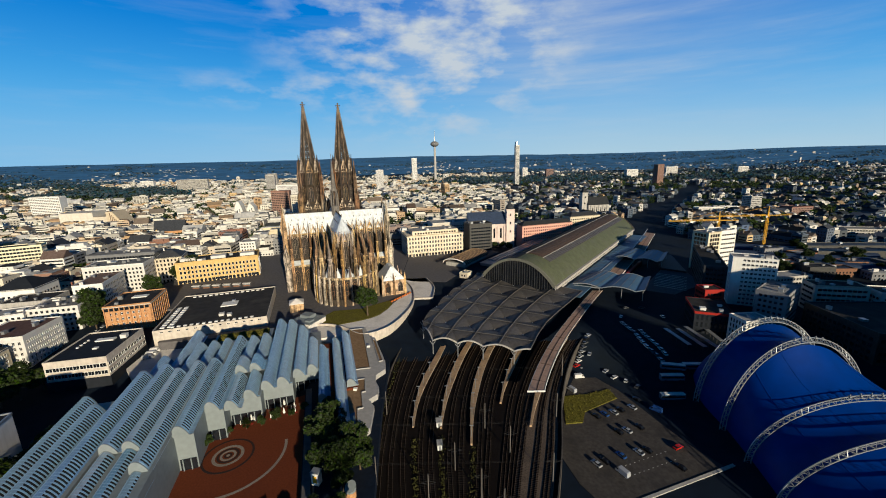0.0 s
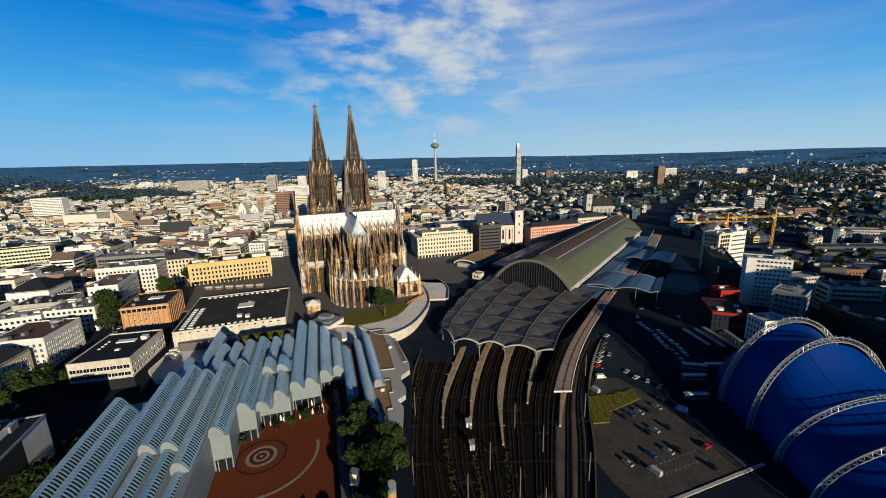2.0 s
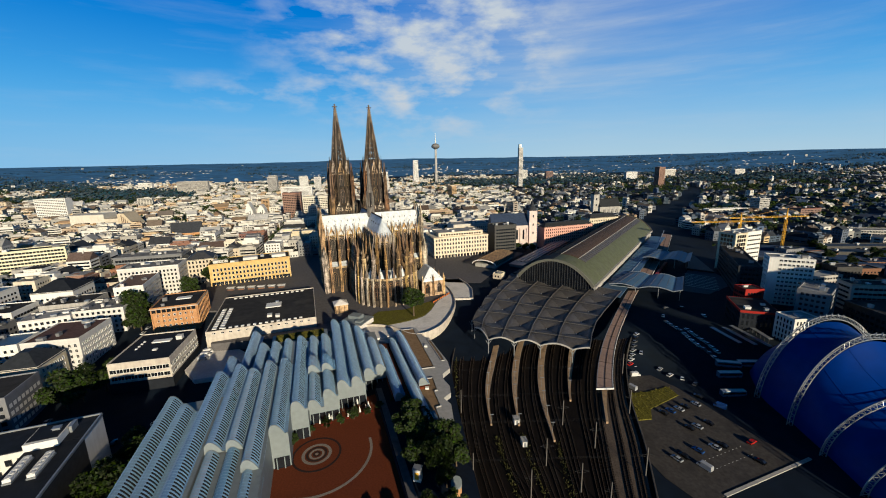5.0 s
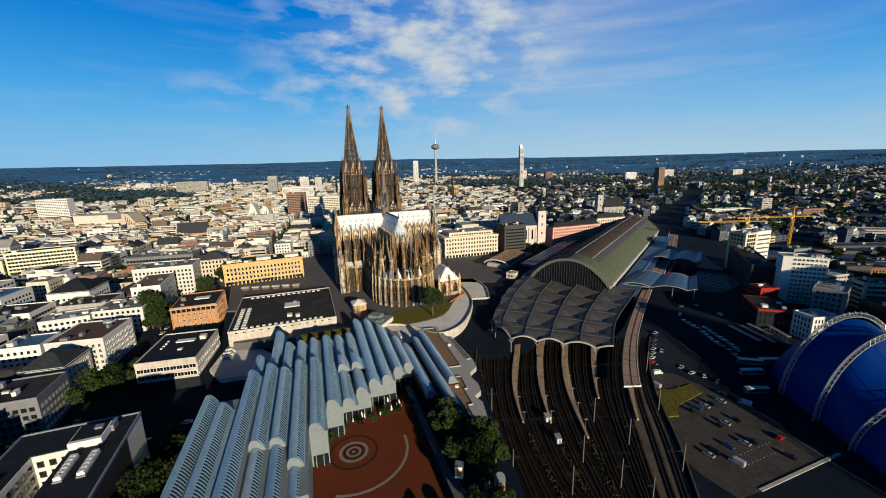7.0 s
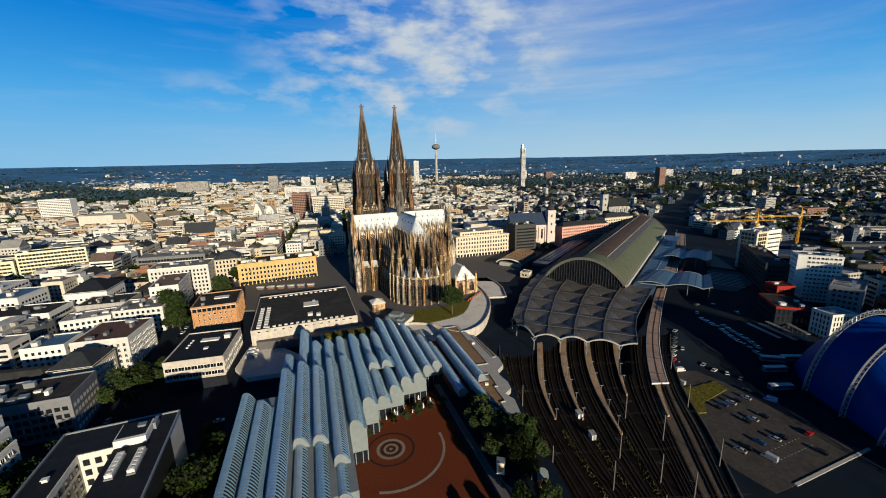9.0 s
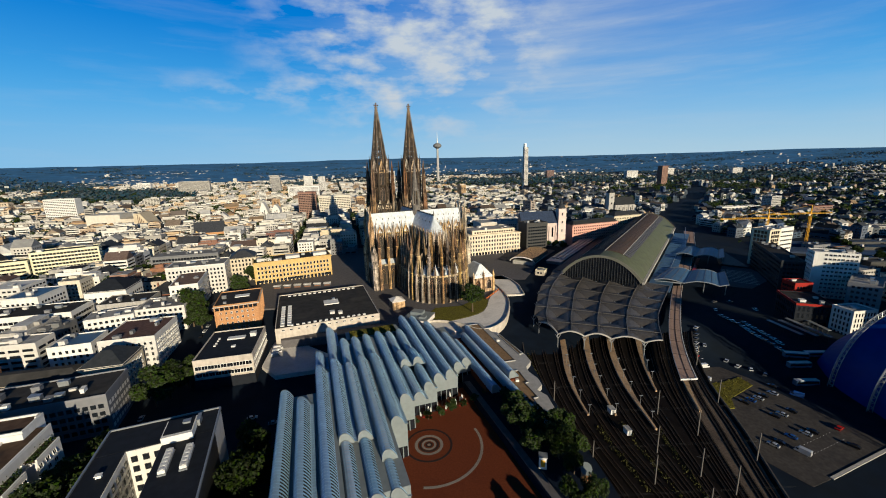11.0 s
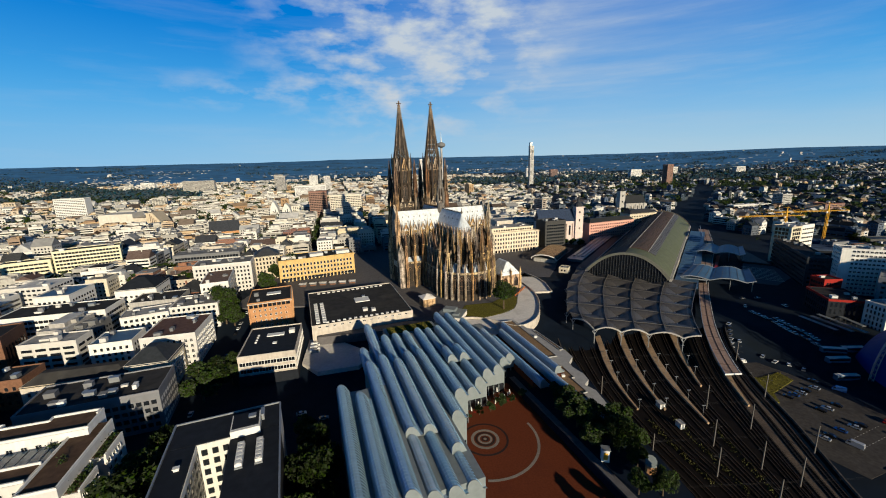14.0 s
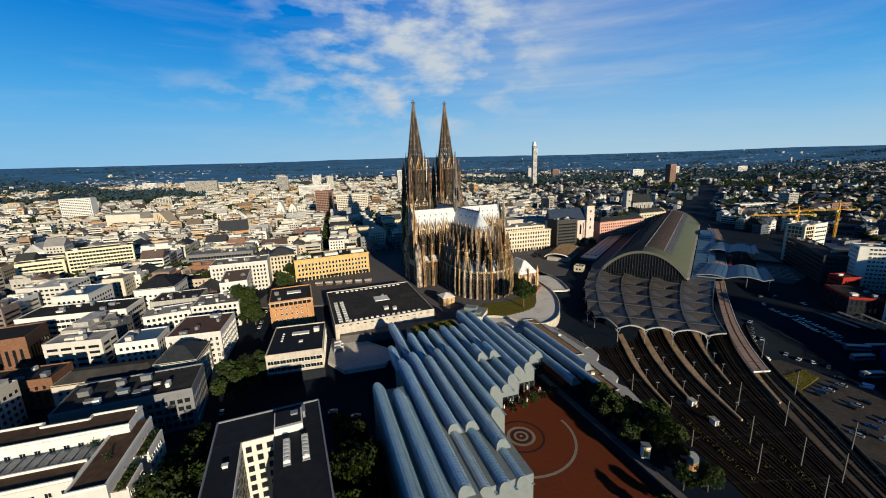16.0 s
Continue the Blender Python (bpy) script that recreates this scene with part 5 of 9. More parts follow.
for sx in (-1, 1):
    b = Build()
    b.box(sx * (HW - 0.3), HL / 2, TRACK_Z, 0.7, HL - 3, HB - TRACK_Z + 0.3)
    part("side_wall", b, M["concrete"], hall)
    b = Build()
    b.box(sx * (HW + 0.5), HL / 2, HB - 1.6, 1.9, HL - 2, 2.2)
    part("eaves_gutter", b, M["concrete"], hall)
    b = Build()
    for k in range(60):
        b.box(sx * (HW + 0.1), 4 + k * (HL - 8) / 59, HB - 3.2, 0.35, 2.6, 2.2)
    part("side_lights", b, M["glass"], hall, kind="stuff")

# flat side roofs beside the hall, blue-grey, and the low frontage on the square
def local_slab(name, label, category, m, x0, x1, y0, y1, z0, z1, mt):
    b = Build()
    b.box((x0 + x1) / 2, (y0 + y1) / 2, z0, x1 - x0, y1 - y0, z1 - z0)
    return single(name, b, M[mt], label, category, m)


# blue-grey sheet metal, with the blue of shade added to its colour
M["bluesteel"] = material("blue_grey_sheet_roof", (0.07, 0.135, 0.22), 0.45, 0.3, scale=0.3, grain=0.1, stain=0.35, dark=(0.07, 0.09, 0.11))
local_slab("side_roof", "blue-grey sheet metal roof along the train hall", "roof", HALL, 33.2, 49.5, 2, 268, 1.8, 2.6, "bluesteel")
local_slab("side_roof", "blue-grey sheet metal roof along the train hall", "roof", HALL, -46, -33.2, 22, 236, 1.0, 1.8, "slate")
local_slab("side_building", "low station building with dark roof beside the hall", "station building", HALL, -62, -48, 48, 200, -6, 2.2, "greywall")
local_slab("side_building_roof", "flat grey roof of the low station building", "roof", HALL, -62.6, -47.6, 47.5, 200.5, 2.25, 2.7, "metal")
for k in range(3):
    local_slab("roof_light", "long pale glazed roof light on the station building", "roof light", HALL, -60.5 + 4.2 * k, -58.0 + 4.2 * k, 60, 190, 2.7, 3.5, "metal")
for k in range(16):
    b = Build()
    b.box(39.6, 40 + k * 12, 2.6, 12, 0.5, 0.35)
    single("roof_rib", b, M["bluesteel"], "blue-grey standing rib of a sheet metal roof", "roof rib", HALL, group="ribs of the side roof")

# curved canopy of the outer platform, pinkish roofing with a white rim
outer = thing("outer_platform_canopy", "long curved platform roof with pinkish roofing and white rim", "platform canopy")
part("roof", strip("outer", 158, 292, 3.4, -1.9, -1.5, 3), M["pinkroof"], outer)
part("rim", strip("outer", 158, 292, 0.14, -2.05, -1.35, 3, 3.75), M["whitepaint"], outer, "white painted rim")
part("rim", strip("outer", 158, 292, 0.14, -2.0, -1.42, 3, -3.8), M["metal"], outer)
part("ridge_seam", strip("outer", 158, 292, 0.16, -1.5, -1.38, 3), M["hallroof"], outer)
b = Build()
b.box(line_x("outer", 157.8), 157.8, -2.1, 8.2, 0.3, 0.8)
part("end_rim", b, M["whitepaint"], outer)
for k in range(9):
    y = 166 + 15 * k
    b = Build()
    x = line_x("outer", y)
    b.box(x, y, TRACK_Z + 0.85, 0.35, 0.35, 3.8)
    part("post", b, M["metal"], outer)
    b = Build()
    b.box(x, y, -1.5, 7.0, 0.18, 0.12, -math.atan(line_x("outer", y + 1) - line_x("outer", y)))
    part("cross_seam", b, M["hallroof"], outer)

# wave canopies across the platforms on the far side; in the slots between them short platform roofs
def wave_canopy(a, c, e, g, z):
    """A roof of shallow barrel waves over the quad a, c (front) and e, g (rear) of the plan."""
    a, c, e, g = (Vector(q) for q in (a, c, e, g))
    t = thing("wave_canopy", "blue-grey waved steel canopy on posts", "canopy", group="wave canopies")
    n = 36
    rows = []
    for i in range(n + 1):
        f = i / n
        p, q = a.lerp(c, f), e.lerp(g, f)
        zz = z + 2.6 * abs(math.sin(math.pi * (0.15 + 2.1 * f))) ** 0.8
        rows.append([(p.x, p.y, zz), (q.x, q.y, zz), (q.x, q.y, zz - 0.4), (p.x, p.y, zz - 0.4)])
    b = Build()
    b.rings(rows)
    part("roof", b, M["bluesteel"], t)
    for k in (0, 1):
        b = Build()
        for r, q in zip(rows[:-1], rows[1:]):
            b.beam(r[k], q[k], 0.35, 0.6)
        part("rim", b, M["metal"], t)
    for k in range(0, n + 1, 4):
        b = Build()
        b.beam(Vector(rows[k][0]) + Vector((0, 0, 0.1)), Vector(rows[k][1]) + Vector((0, 0, 0.1)), 0.25, 0.25)
        part("rib", b, M["mastgrey"], t)
    for f in (0.03, 0.36, 0.68, 0.97):
        for k in (0.1, 0.9):
            p = a.lerp(c, f).lerp(e.lerp(g, f), k)
            b = Build()
            b.prism(ngon(8, 0.25, p.x, p.y), -14, z + 0.3)
            part("post", b, M["metal"], t)


wave_canopy((100, 293.5), (146, 272), (132, 325), (168, 306), 2.7)
wave_canopy((170, 376), (204, 354), (198, 404), (229, 389), 2.7)


def slot_roof(a, c, e, g):
    """A straight platform roof between two canopies: a, c front, e, g rear corners."""
    t = thing("inner_platform_canopy", "short straight platform roof with pinkish roofing", "platform canopy", group="short platform roofs")
    b = Build()
    b.prism([a, c, g, e], -1.95, -1.5)
    part("roof", b, M["pinkroof"], t)
    for p, q, mt in ((c, g, "whitepaint"), (a, e, "metal")):
        b = Build()
        b.beam((*p, -1.6), (*q, -1.6), 0.35, 0.75)
        part("rim", b, M[mt], t)
    b = Build()
    m0, m1 = Vector(a).lerp(Vector(c), 0.5), Vector(e).lerp(Vector(g), 0.5)
    b.beam((*m0, -1.45), (*m1, -1.45), 0.3, 0.15)
    part("ridge_seam", b, M["hallroof"], t)
    for f in (0.15, 0.5, 0.85):
        p = m0.lerp(m1, f)
        b = Build()
        b.box(p.x, p.y, TRACK_Z + 0.5, 0.35, 0.35, 4.6)
        part("post", b, M["metal"], t)
    return t


slot_roof((142, 330), (151.5, 325.5), (180.5, 388.5), (190, 380))
slot_roof((209, 421), (218, 415), (276, 526), (282.6, 515))
side_wall_edge = thing("slot_parapet", "pale parapet along the blue-grey side roof", "parapet")
for p, q in (((133, 326), (170.5, 376)), ((198.5, 404), (279, 528)), ((101.5, 294), (118, 286))):
    b = Build()
    b.beam((*p, 2.6), (*q, 2.6), 0.4, 0.9)
    part("rail", b, M["metal"], side_wall_edge)
red_train = thing("red_regional_train", "red regional train standing at the platform", "train")
for f0, f1 in ((0, 0.48), (0.5, 1)):
    p, q = Vector((158, 331)), Vector((196, 379))
    b = Build()
    u, v = p.lerp(q, f0), p.lerp(q, f1)
    b.beam((*u, TRACK_Z + 2.4), (*v, TRACK_Z + 2.4), 2.9, 3.4)
    b.beam((*u, TRACK_Z + 4.2), (*v, TRACK_Z + 4.2), 2.2, 0.5)
    part("carriage", b, M["redpaint"], red_train)
    b = Build()
    b.beam((*u, TRACK_Z + 3.0), (*v, TRACK_Z + 3.0), 2.98, 0.8)
    part("window_band", b, M["glass"], red_train)

# ---------- museum with barrel-topped sheds ----------
MUS_E, MUS_N = Vector((0.295, -0.9555, 0)), Vector((0.9555, 0.295, 0))
MUS = Matrix(((MUS_N.x, -MUS_E.x, 0, 0), (MUS_N.y, -MUS_E.y, 0, 0), (0, 0, 1, 0), (0, 0, 0, 1)))   # local x = q, local y = -s (away from the river)


def shed_profile(w, h):
    """Section of one shed: a round crown with a steep glazed side, sweeping down into a valley."""
    k = w / 6.1
    shape = ((-3.05, -3.7), (-2.9, -1.5), (-2.4, -0.5), (-1.7, 0.0), (-0.9, -0.05), (-0.2, -0.45), (0.5, -1.25), (1.15, -2.3), (1.65, -3.3), (1.95, -4.0), (3.05, -4.0))
    return [(-3.05 * k, 0)] + [(x * k, h + z * k) for x, z in shape] + [(3.05 * k, 0)]


museum = thing("museum", "museum with rows of blue-grey zinc barrel roofs", "museum", MUS)


def shed(q, y0, y1, crown, w=6.1, drop=4.2, parent=None):
    pr = [(q + a, crown - drop + c) for a, c in shed_profile(w, drop)]
    t = parent or museum
    b = Build()
    b.rings([[(a, y0, c) for a, c in pr], [(a, y1, c) for a, c in pr]])
    s = part("shed_roof", b, M["zinc"], t)
    slatted = y0 < 160 and y1 > 100 and drop > 4.1
    if slatted:
        b = Build()
        b.rings([[(a + 0.05, y0 + 1.0, c + 0.05), (a + 0.05, y1 - 1.0, c + 0.05)] for a, c in pr[6:10]], False, False, False)
        part("louvre_glass", b, M["domglass"], s, "dark glazing between the slats")
    b = Build()
    y = y0 + 0.6
    while y < y1 - 0.3:
        for (a0, c0), (a1, c1) in zip(pr[1:-2], pr[2:-1]):
            wide = slatted and q - 0.4 < a0 < q + 1.3
            b.beam((a0, y, c0 + (0.06 if wide else 0.0)), (a1, y, c1 + (0.06 if wide else 0.0)), 0.5 if wide else 0.12, 0.2 if wide else 0.1)
        y += 1.25
    part("standing_seam", b, M["zincseam"], s, kind="stuff")
    for yy in (y0 - 0.12, y1 + 0.12):
        b = Build()
        b.rings([[(q + (a - q) * 1.03, yy - 0.12, c + 0.06) for a, c in pr], [(q + (a - q) * 1.03, yy + 0.12, c + 0.06) for a, c in pr]])
        part("end_plate", b, M["zincpale"], s)


SHEDS = [(-92.5, ((98, 168, 16.5),)), (-86.3, ((98, 160, 17.0),)), (-79.2, ((110, 183, 16.5), (184, 206, 12.0))), (-72.8, ((111, 135, 13.0), (135.5, 189, 15.5), (190, 237, 11.0))),
         (-66.6, ((111, 135, 12.5), (135.5, 184, 15.0), (184.5, 217, 12.0))), (-60.6, ((112, 124, 11.5), (124.5, 190, 14.5), (190.5, 218, 11.5))),
         (-54.4, ((141, 192, 13.5), (192.5, 219, 11.5))), (-48.0, ((155, 218, 12.5),)), (-41.8, ((157, 180, 10.5), (180.5, 190, 13.5), (190.5, 219, 11.0))),
         (-35.8, ((163, 180, 10.5), (180.5, 190, 13.5), (190.5, 220, 11.0))), (-29.8, ((168, 240, 10.5),)), (-23.6, ((170, 238, 10.0),)), (-17.4, ((176, 228, 9.5),)), (-11.4, ((181, 213, 8.0),))]
for q, segs in SHEDS:
    for y0, y1, crown in segs:
        shed(q, y0, y1, crown)
# building bodies below the sheds, zinc clad
for x0, x1, y0, y1, top in ((-95.5, -76, 99, 168, 12.6), (-82, -57.6, 112.5, 190, 10.6), (-76, -57.6, 190, 218, 7.6), (-57.6, -51.4, 142, 219, 9.2), (-51.4, -45, 156, 219, 8.2),
                            (-45, -32.8, 164, 220, 6.6), (-32.8, -20.5, 171, 238, 6.1), (-20.5, -8.4, 182, 226, 4.8)):
    b = Build()
    b.box((x0 + x1) / 2, (y0 + y1) / 2, -10, x1 - x0, y1 - y0, top + 10)
    part("body", b, M["zincpale"], museum)
# glazed ground-floor front to the square
for x0, x1, y in ((-57.4, -51.4, 141.8), (-51.4, -45, 155.8), (-45, -32.8, 163.8), (-32.8, -20.5, 170.8), (-20.5, -8.4, 181.8)):
    b = Build()
    b.box((x0 + x1) / 2, y, -5.2, x1 - x0 - 0.8, 0.3, 4.6)
    part("glazing", b, M["glass"], museum)
    for i in range(int((x1 - x0) / 2.6)):
        b = Build()
        b.box(x0 + 1.3 + 2.6 * i, y - 0.4, -5.2, 0.3, 0.35, 4.7)
        part("glazing_post", b, M["zincpale"], museum)

# concert-hall wing with three sheds and a brown terrace roof
wing = thing("concert_hall_wing", "low wing with three zinc barrel roofs beside the tracks", "museum wing", MUS)
for q, y0, y1, crown in ((-7.0, 158, 207, 5.4), (0.0, 127, 212, 5.8), (5.4, 165, 220, 6.0)):
    shed(q, y0, y1, crown, 5.0, 4.0, wing)
b = Build()
b.box(-1, 189, -10, 17, 50, 11.8)
part("body", b, M["brickpave"], wing)
hall_bays = thing("concert_hall_terrace", "stepped zinc-clad bays with brown gravel roofs and orange lower walls", "museum wing")
BAY = [(-61, 224), (-51, 226), (-45.5, 213), (-42.5, 212), (-32.2, 183), (-31.2, 176), (-35, 170.5), (-34.6, 166), (-31.8, 160), (-31.5, 154.5), (-34.8, 150.5), (-31.6, 146), (-30.8, 132), (-33, 129), (-38.5, 129), (-45.5, 170), (-51, 200)]
b = Build()
b.prism([(x + 0.25, y) for x, y in BAY], -12, -2.2)
part("lower_wall", b, M["orange"], hall_bays)
b = Build()
b.prism(BAY, -2.2, 0.75)
part("zinc_cladding", b, M["baypanel"], hall_bays)
for poly in ([(-60, 223), (-52.4, 224.4), (-39, 177), (-49.4, 175)], [(-43.5, 209), (-41.6, 208), (-33.6, 184), (-35.4, 183.4)], [(-48.6, 165.5), (-39.6, 167), (-37.4, 156.4), (-39, 156), (-36, 144.6), (-38.2, 143.8), (-35.4, 132), (-38, 131.5), (-41, 140)]):
    b = Build()
    b.prism(poly, 0.7, 0.82)
    part("gravel_roof", b, M["terracegravel"], hall_bays)
    b = Build()
    for p, q in zip(poly, poly[1:] + poly[:1]):
        b.beam((*p, 1.0), (*q, 1.0), 0.35, 0.5)
    part("parapet", b, M["baypanel"], hall_bays)
for x, y in ((-44, 200), (-45.5, 168), (-42.2, 158)):
    b = Build()
    b.box(x, y, 0.8, 1.6, 1.4, 1.0)
    part("vent_box", b, M["whitepaint"], hall_bays)
b = Build()
b.prism([(-41, 139), (-38.6, 130), (-36, 131), (-38.6, 141)], 0.7, 1.6)
part("glazed_light", b, M["glassblue"], hall_bays)

# ---------- theatre tent ----------
tent = thing("blue_theatre_tent", "big blue fabric theatre tent under white lattice arches", "theatre tent")
ARCHES = [  # middle x, y, half span, crown height: from the far end to the river
    (146.4, 164.5, 28.4, 26.8), (147.0, 146.3, 28.9, 25.7), (156, 128, 41, 11.4), (164, 109, 53, 10.6), (164, 89, 53, 9.0)]
TENT_Z = -15.0


def arch_pt(k, f, grow=0.0):
    x, y, half, top = ARCHES[k]
    a = math.pi * f
    r = 1 + grow / half
    return Vector((x - half * r * math.cos(a), y, TENT_Z + (top - TENT_Z) * (1 + grow / (top - TENT_Z)) * math.sin(a)))


for k in range(len(ARCHES) - 1):
    b = Build()
    rows = []
    for i in range(33):
        row = []
        for j in range(11):
            f = j / 10
            p = arch_pt(k, i / 32, -1.4).lerp(arch_pt(k + 1, i / 32, -1.4), f)
            p.z -= 2.2 * math.sin(math.pi * f) * math.sin(math.pi * i / 32)
            row.append(p)
        rows.append(row)
    b.rings(rows, False, False, False)
    bay = part("fabric_bay", b, M["tent"], tent, smooth=True)
    for i in (8, 12, 20, 24):
        b = Build()
        for j in range(10):
            b.beam(Vector(rows[i][j]) + Vector((0, 0, 0.05)), Vector(rows[i][j + 1]) + Vector((0, 0, 0.05)), 0.14, 0.1)
        part("seam", b, M["tent"], bay)
b = Build()
rows = []
for i in range(33):
    p = arch_pt(0, i / 32, -1.4)
    rows.append([p, Vector((150 + (p.x - 150) * 0.85, 179, TENT_Z + (p.z - TENT_Z) * 0.6)), Vector((150 + (p.x - 150) * 0.75, 186, TENT_Z))])
b.rings(rows, False, False, False)
part("end_fabric", b, M["tent"], tent, smooth=True)
for k in range(len(ARCHES)):
    b = Build()
    N = 48
    for i in range(N):
        f, g = i / N, (i + 1) / N
        for off, dy in ((0.0, -0.8), (0.0, 0.8), (1.8, 0.0)):
            b.beam(arch_pt(k, f, off) + Vector((0, dy, 0)), arch_pt(k, g, off) + Vector((0, dy, 0)), 0.28)
        b.beam(arch_pt(k, f, 0) + Vector((0, -0.8, 0)), arch_pt(k, (f + g) / 2, 1.8), 0.15)
        b.beam(arch_pt(k, f, 0) + Vector((0, 0.8, 0)), arch_pt(k, (f + g) / 2, 1.8), 0.15)
        b.beam(arch_pt(k, (f + g) / 2, 1.8), arch_pt(k, g, 0) + Vector((0, -0.8, 0)), 0.15)
        b.beam(arch_pt(k, f, 0) + Vector((0, -0.8, 0)), arch_pt(k, f, 0) + Vector((0, 0.8, 0)), 0.15)
    part("lattice_arch", b, M["metal"], tent, "white steel lattice arch")
    if k < 3:
        for i in range(5):
            b = Build()
            p = arch_pt(k, 0.44 + 0.03 * i, 1.0)
            b.box(p.x, p.y, p.z + 0.4, 0.7, 0.9, 0.7)
            b.box(p.x, p.y, p.z + 1.1, 0.25, 0.25, 0.5)
            part("lamp_box", b, M["metal"], tent)

# ---------- buildings by the cathedral, one by one ----------
sky = [(-27.5, -28 + 4.2 * i, 2.4, 2.6) for i in range(9)] + [(-23.5, -28 + 4.2 * i, 2.4, 2.6) for i in range(9)] + [(-24 + 3.6 * i, 29, 2.0, 1.6) for i in range(14)] + [(-22 + 3.4 * i, -29.5, 1.8, 1.6) for i in range(14)]
flat_building("roman_museum", "low museum with dark flat roof and pale stone walls", "museum", -156, 256, -1, 63, 66, 6.0, 18.5, wall="pale_stone", roof="darkroof", storey=9, win=(1.6, 0.7), pitch=4.5, base=1.5,
              sides="S", clutter=3, seed=3, skylights=sky + [(4, 3, 10, 9)])
orange_office = flat_building("orange_building", "orange brick office building with open top gallery and flat dark roof", "office building", -214.6, 255.2, -5, 26.4, 31, 13.9, 18.5, wall="orange", roof="darkroof", storey=3.6, win=(1.0, 1.2), pitch=3.2, clutter=2, seed=4, skylights=((2, 2, 9, 5),))
for w, d, turn in ((26.4, 31, 0), (31, 26.4, 90)):
    b = Build()
    b.box(0, -d / 2 - 0.12, 15.9, w - 1.2, 0.24, 2.0)
    part("gallery_opening", b, M["glass"], orange_office, m=pose(0, 0, 0, 0, 0, turn))
    for k in range(10):
        b = Build()
        b.box(-w / 2 + 0.6 + k * (w - 1.2) / 9, -d / 2 - 0.3, 0, 0.5, 0.5, 18.2)
        part("pilaster", b, M["orange"], orange_office, m=pose(0, 0, 0, 0, 0, turn))
    b = Build()
    b.box(0, -d / 2 - 0.2, 18.2, w + 0.6, 0.7, 0.5)
    part("cornice", b, M["pale_stone"], orange_office, m=pose(0, 0, 0, 0, 0, turn))
black_roof = flat_building("black_roof_building", "low pale office building with black flat roof", "office building", -191, 195.5, -9.5, 27.5, 36, 7.9, 12.5, wall="pale_stone", roof="coalfelt", storey=3.9, win=(2.85, 1.9), pitch=2.9, base=7.6, clutter=1, seed=5, sides="SE",
              skylights=((1, 6, 9, 3.5), (-8, -2, 1, 1), (-8, 1, 1, 1), (-8, 4, 1, 1), (-8, 7, 1, 1), (2, -5, 2, 2)))
b = Build()
b.box(0, 0, -2, 28.2, 36.7, 9.2)
part("ground_storey", b, M["coalfelt"], black_roof, "dark ground storey")
hotel = flat_building("yellow_hotel", "long yellow sandstone hotel with rows of windows", "hotel", -211, 353, -1, 66, 26, 19.0, 23, wall="yellow", roof="darkroof", storey=4.0, win=(1.5, 2.4), pitch=2.95, clutter=5, seed=6, arch=True, sides="SE")
for z, g in ((4.4, 0.4), (8.6, 0.15), (19.4, 0.7)):
    b = Build()
    b.box(0, 0, z, 66 + 2 * g, 26 + 2 * g, 0.45)
    part("cornice", b, M["yellow"], hotel)
for i in range(20):
    b = Build()
    b.box(-31 + 3.26 * i, -13.1, 0.2, 2.2, 0.3, 3.6)
    b.prism([(-31 + 3.26 * i + 1.1 * math.cos(a), -13.1 + 0.15 * math.sin(a)) for a in (0.0, 1.57, 3.14, 4.71)], 3.8, 4.2)
    part("arcade_opening", b, M["glass"], hotel)
for k in range(3):
    b = Build()
    b.box(-24 + 24 * k, -3, 19.9, 12, 9, 2.6)
    part("roof_storey", b, M["white"], hotel)

bank = flat_building("bank_building", "cream stone bank building on the station square", "bank building", -15, 436, -2, 63, 36, 22, 16, wall="bankstone", roof="greyroof", storey=4.5, win=(1.6, 2.5), pitch=3.2, clutter=3, seed=7, sides="SEW")
flat_building("bank_attic", "set-back attic storey on the bank roof", "attic storey", -14, 438, 21.6, 52, 27, 26, 16, wall="bankstone", roof="greyroof", storey=3.2, win=(1.8, 1.8), pitch=3.0, base=0.6, clutter=6, seed=17, sides="SE", joined=True)
for z, g in ((5.6, 0.5), (10.0, 0.25), (18.6, 0.25), (23.6, 0.9)):
    b = Build()
    b.box(0, 0, z, 63 + 2 * g, 36 + 2 * g, 0.5)
    part("cornice", b, M["bankstone"], bank)
for i in range(17):
    b = Build()
    b.box(-29 + 3.62 * i, -18.1, 0.2, 2.3, 0.3, 4.6)
    part("arcade_opening", b, M["glass"], bank)
    b = Build()
    b.box(-30.8 + 3.62 * i, -18.4, 0, 0.9, 0.8, 5.6)
    part("pier", b, M["bankstone"], bank)
flat_building("dark_office", "dark bronze glass office building with flat roof", "office building", 38, 441, -2, 27, 20, 31, 16, wall="darkmetal", roof="darkroof", storey=3.6, win=(2.6, 1.6), pitch=2.9, clutter=5, seed=8, frame_mat="darkmetal", sides="SE", joined=True)
flat_building("white_slab", "pale office slab with a blank end and dark window grid", "office building", 218.2, 267.6, -12, 25.6, 14, 29.6, -27, wall="white", roof="greyroof", storey=3.1, win=(1.5, 1.35), pitch=2.4, clutter=8, seed=9, sides="SW", blank=4.5)

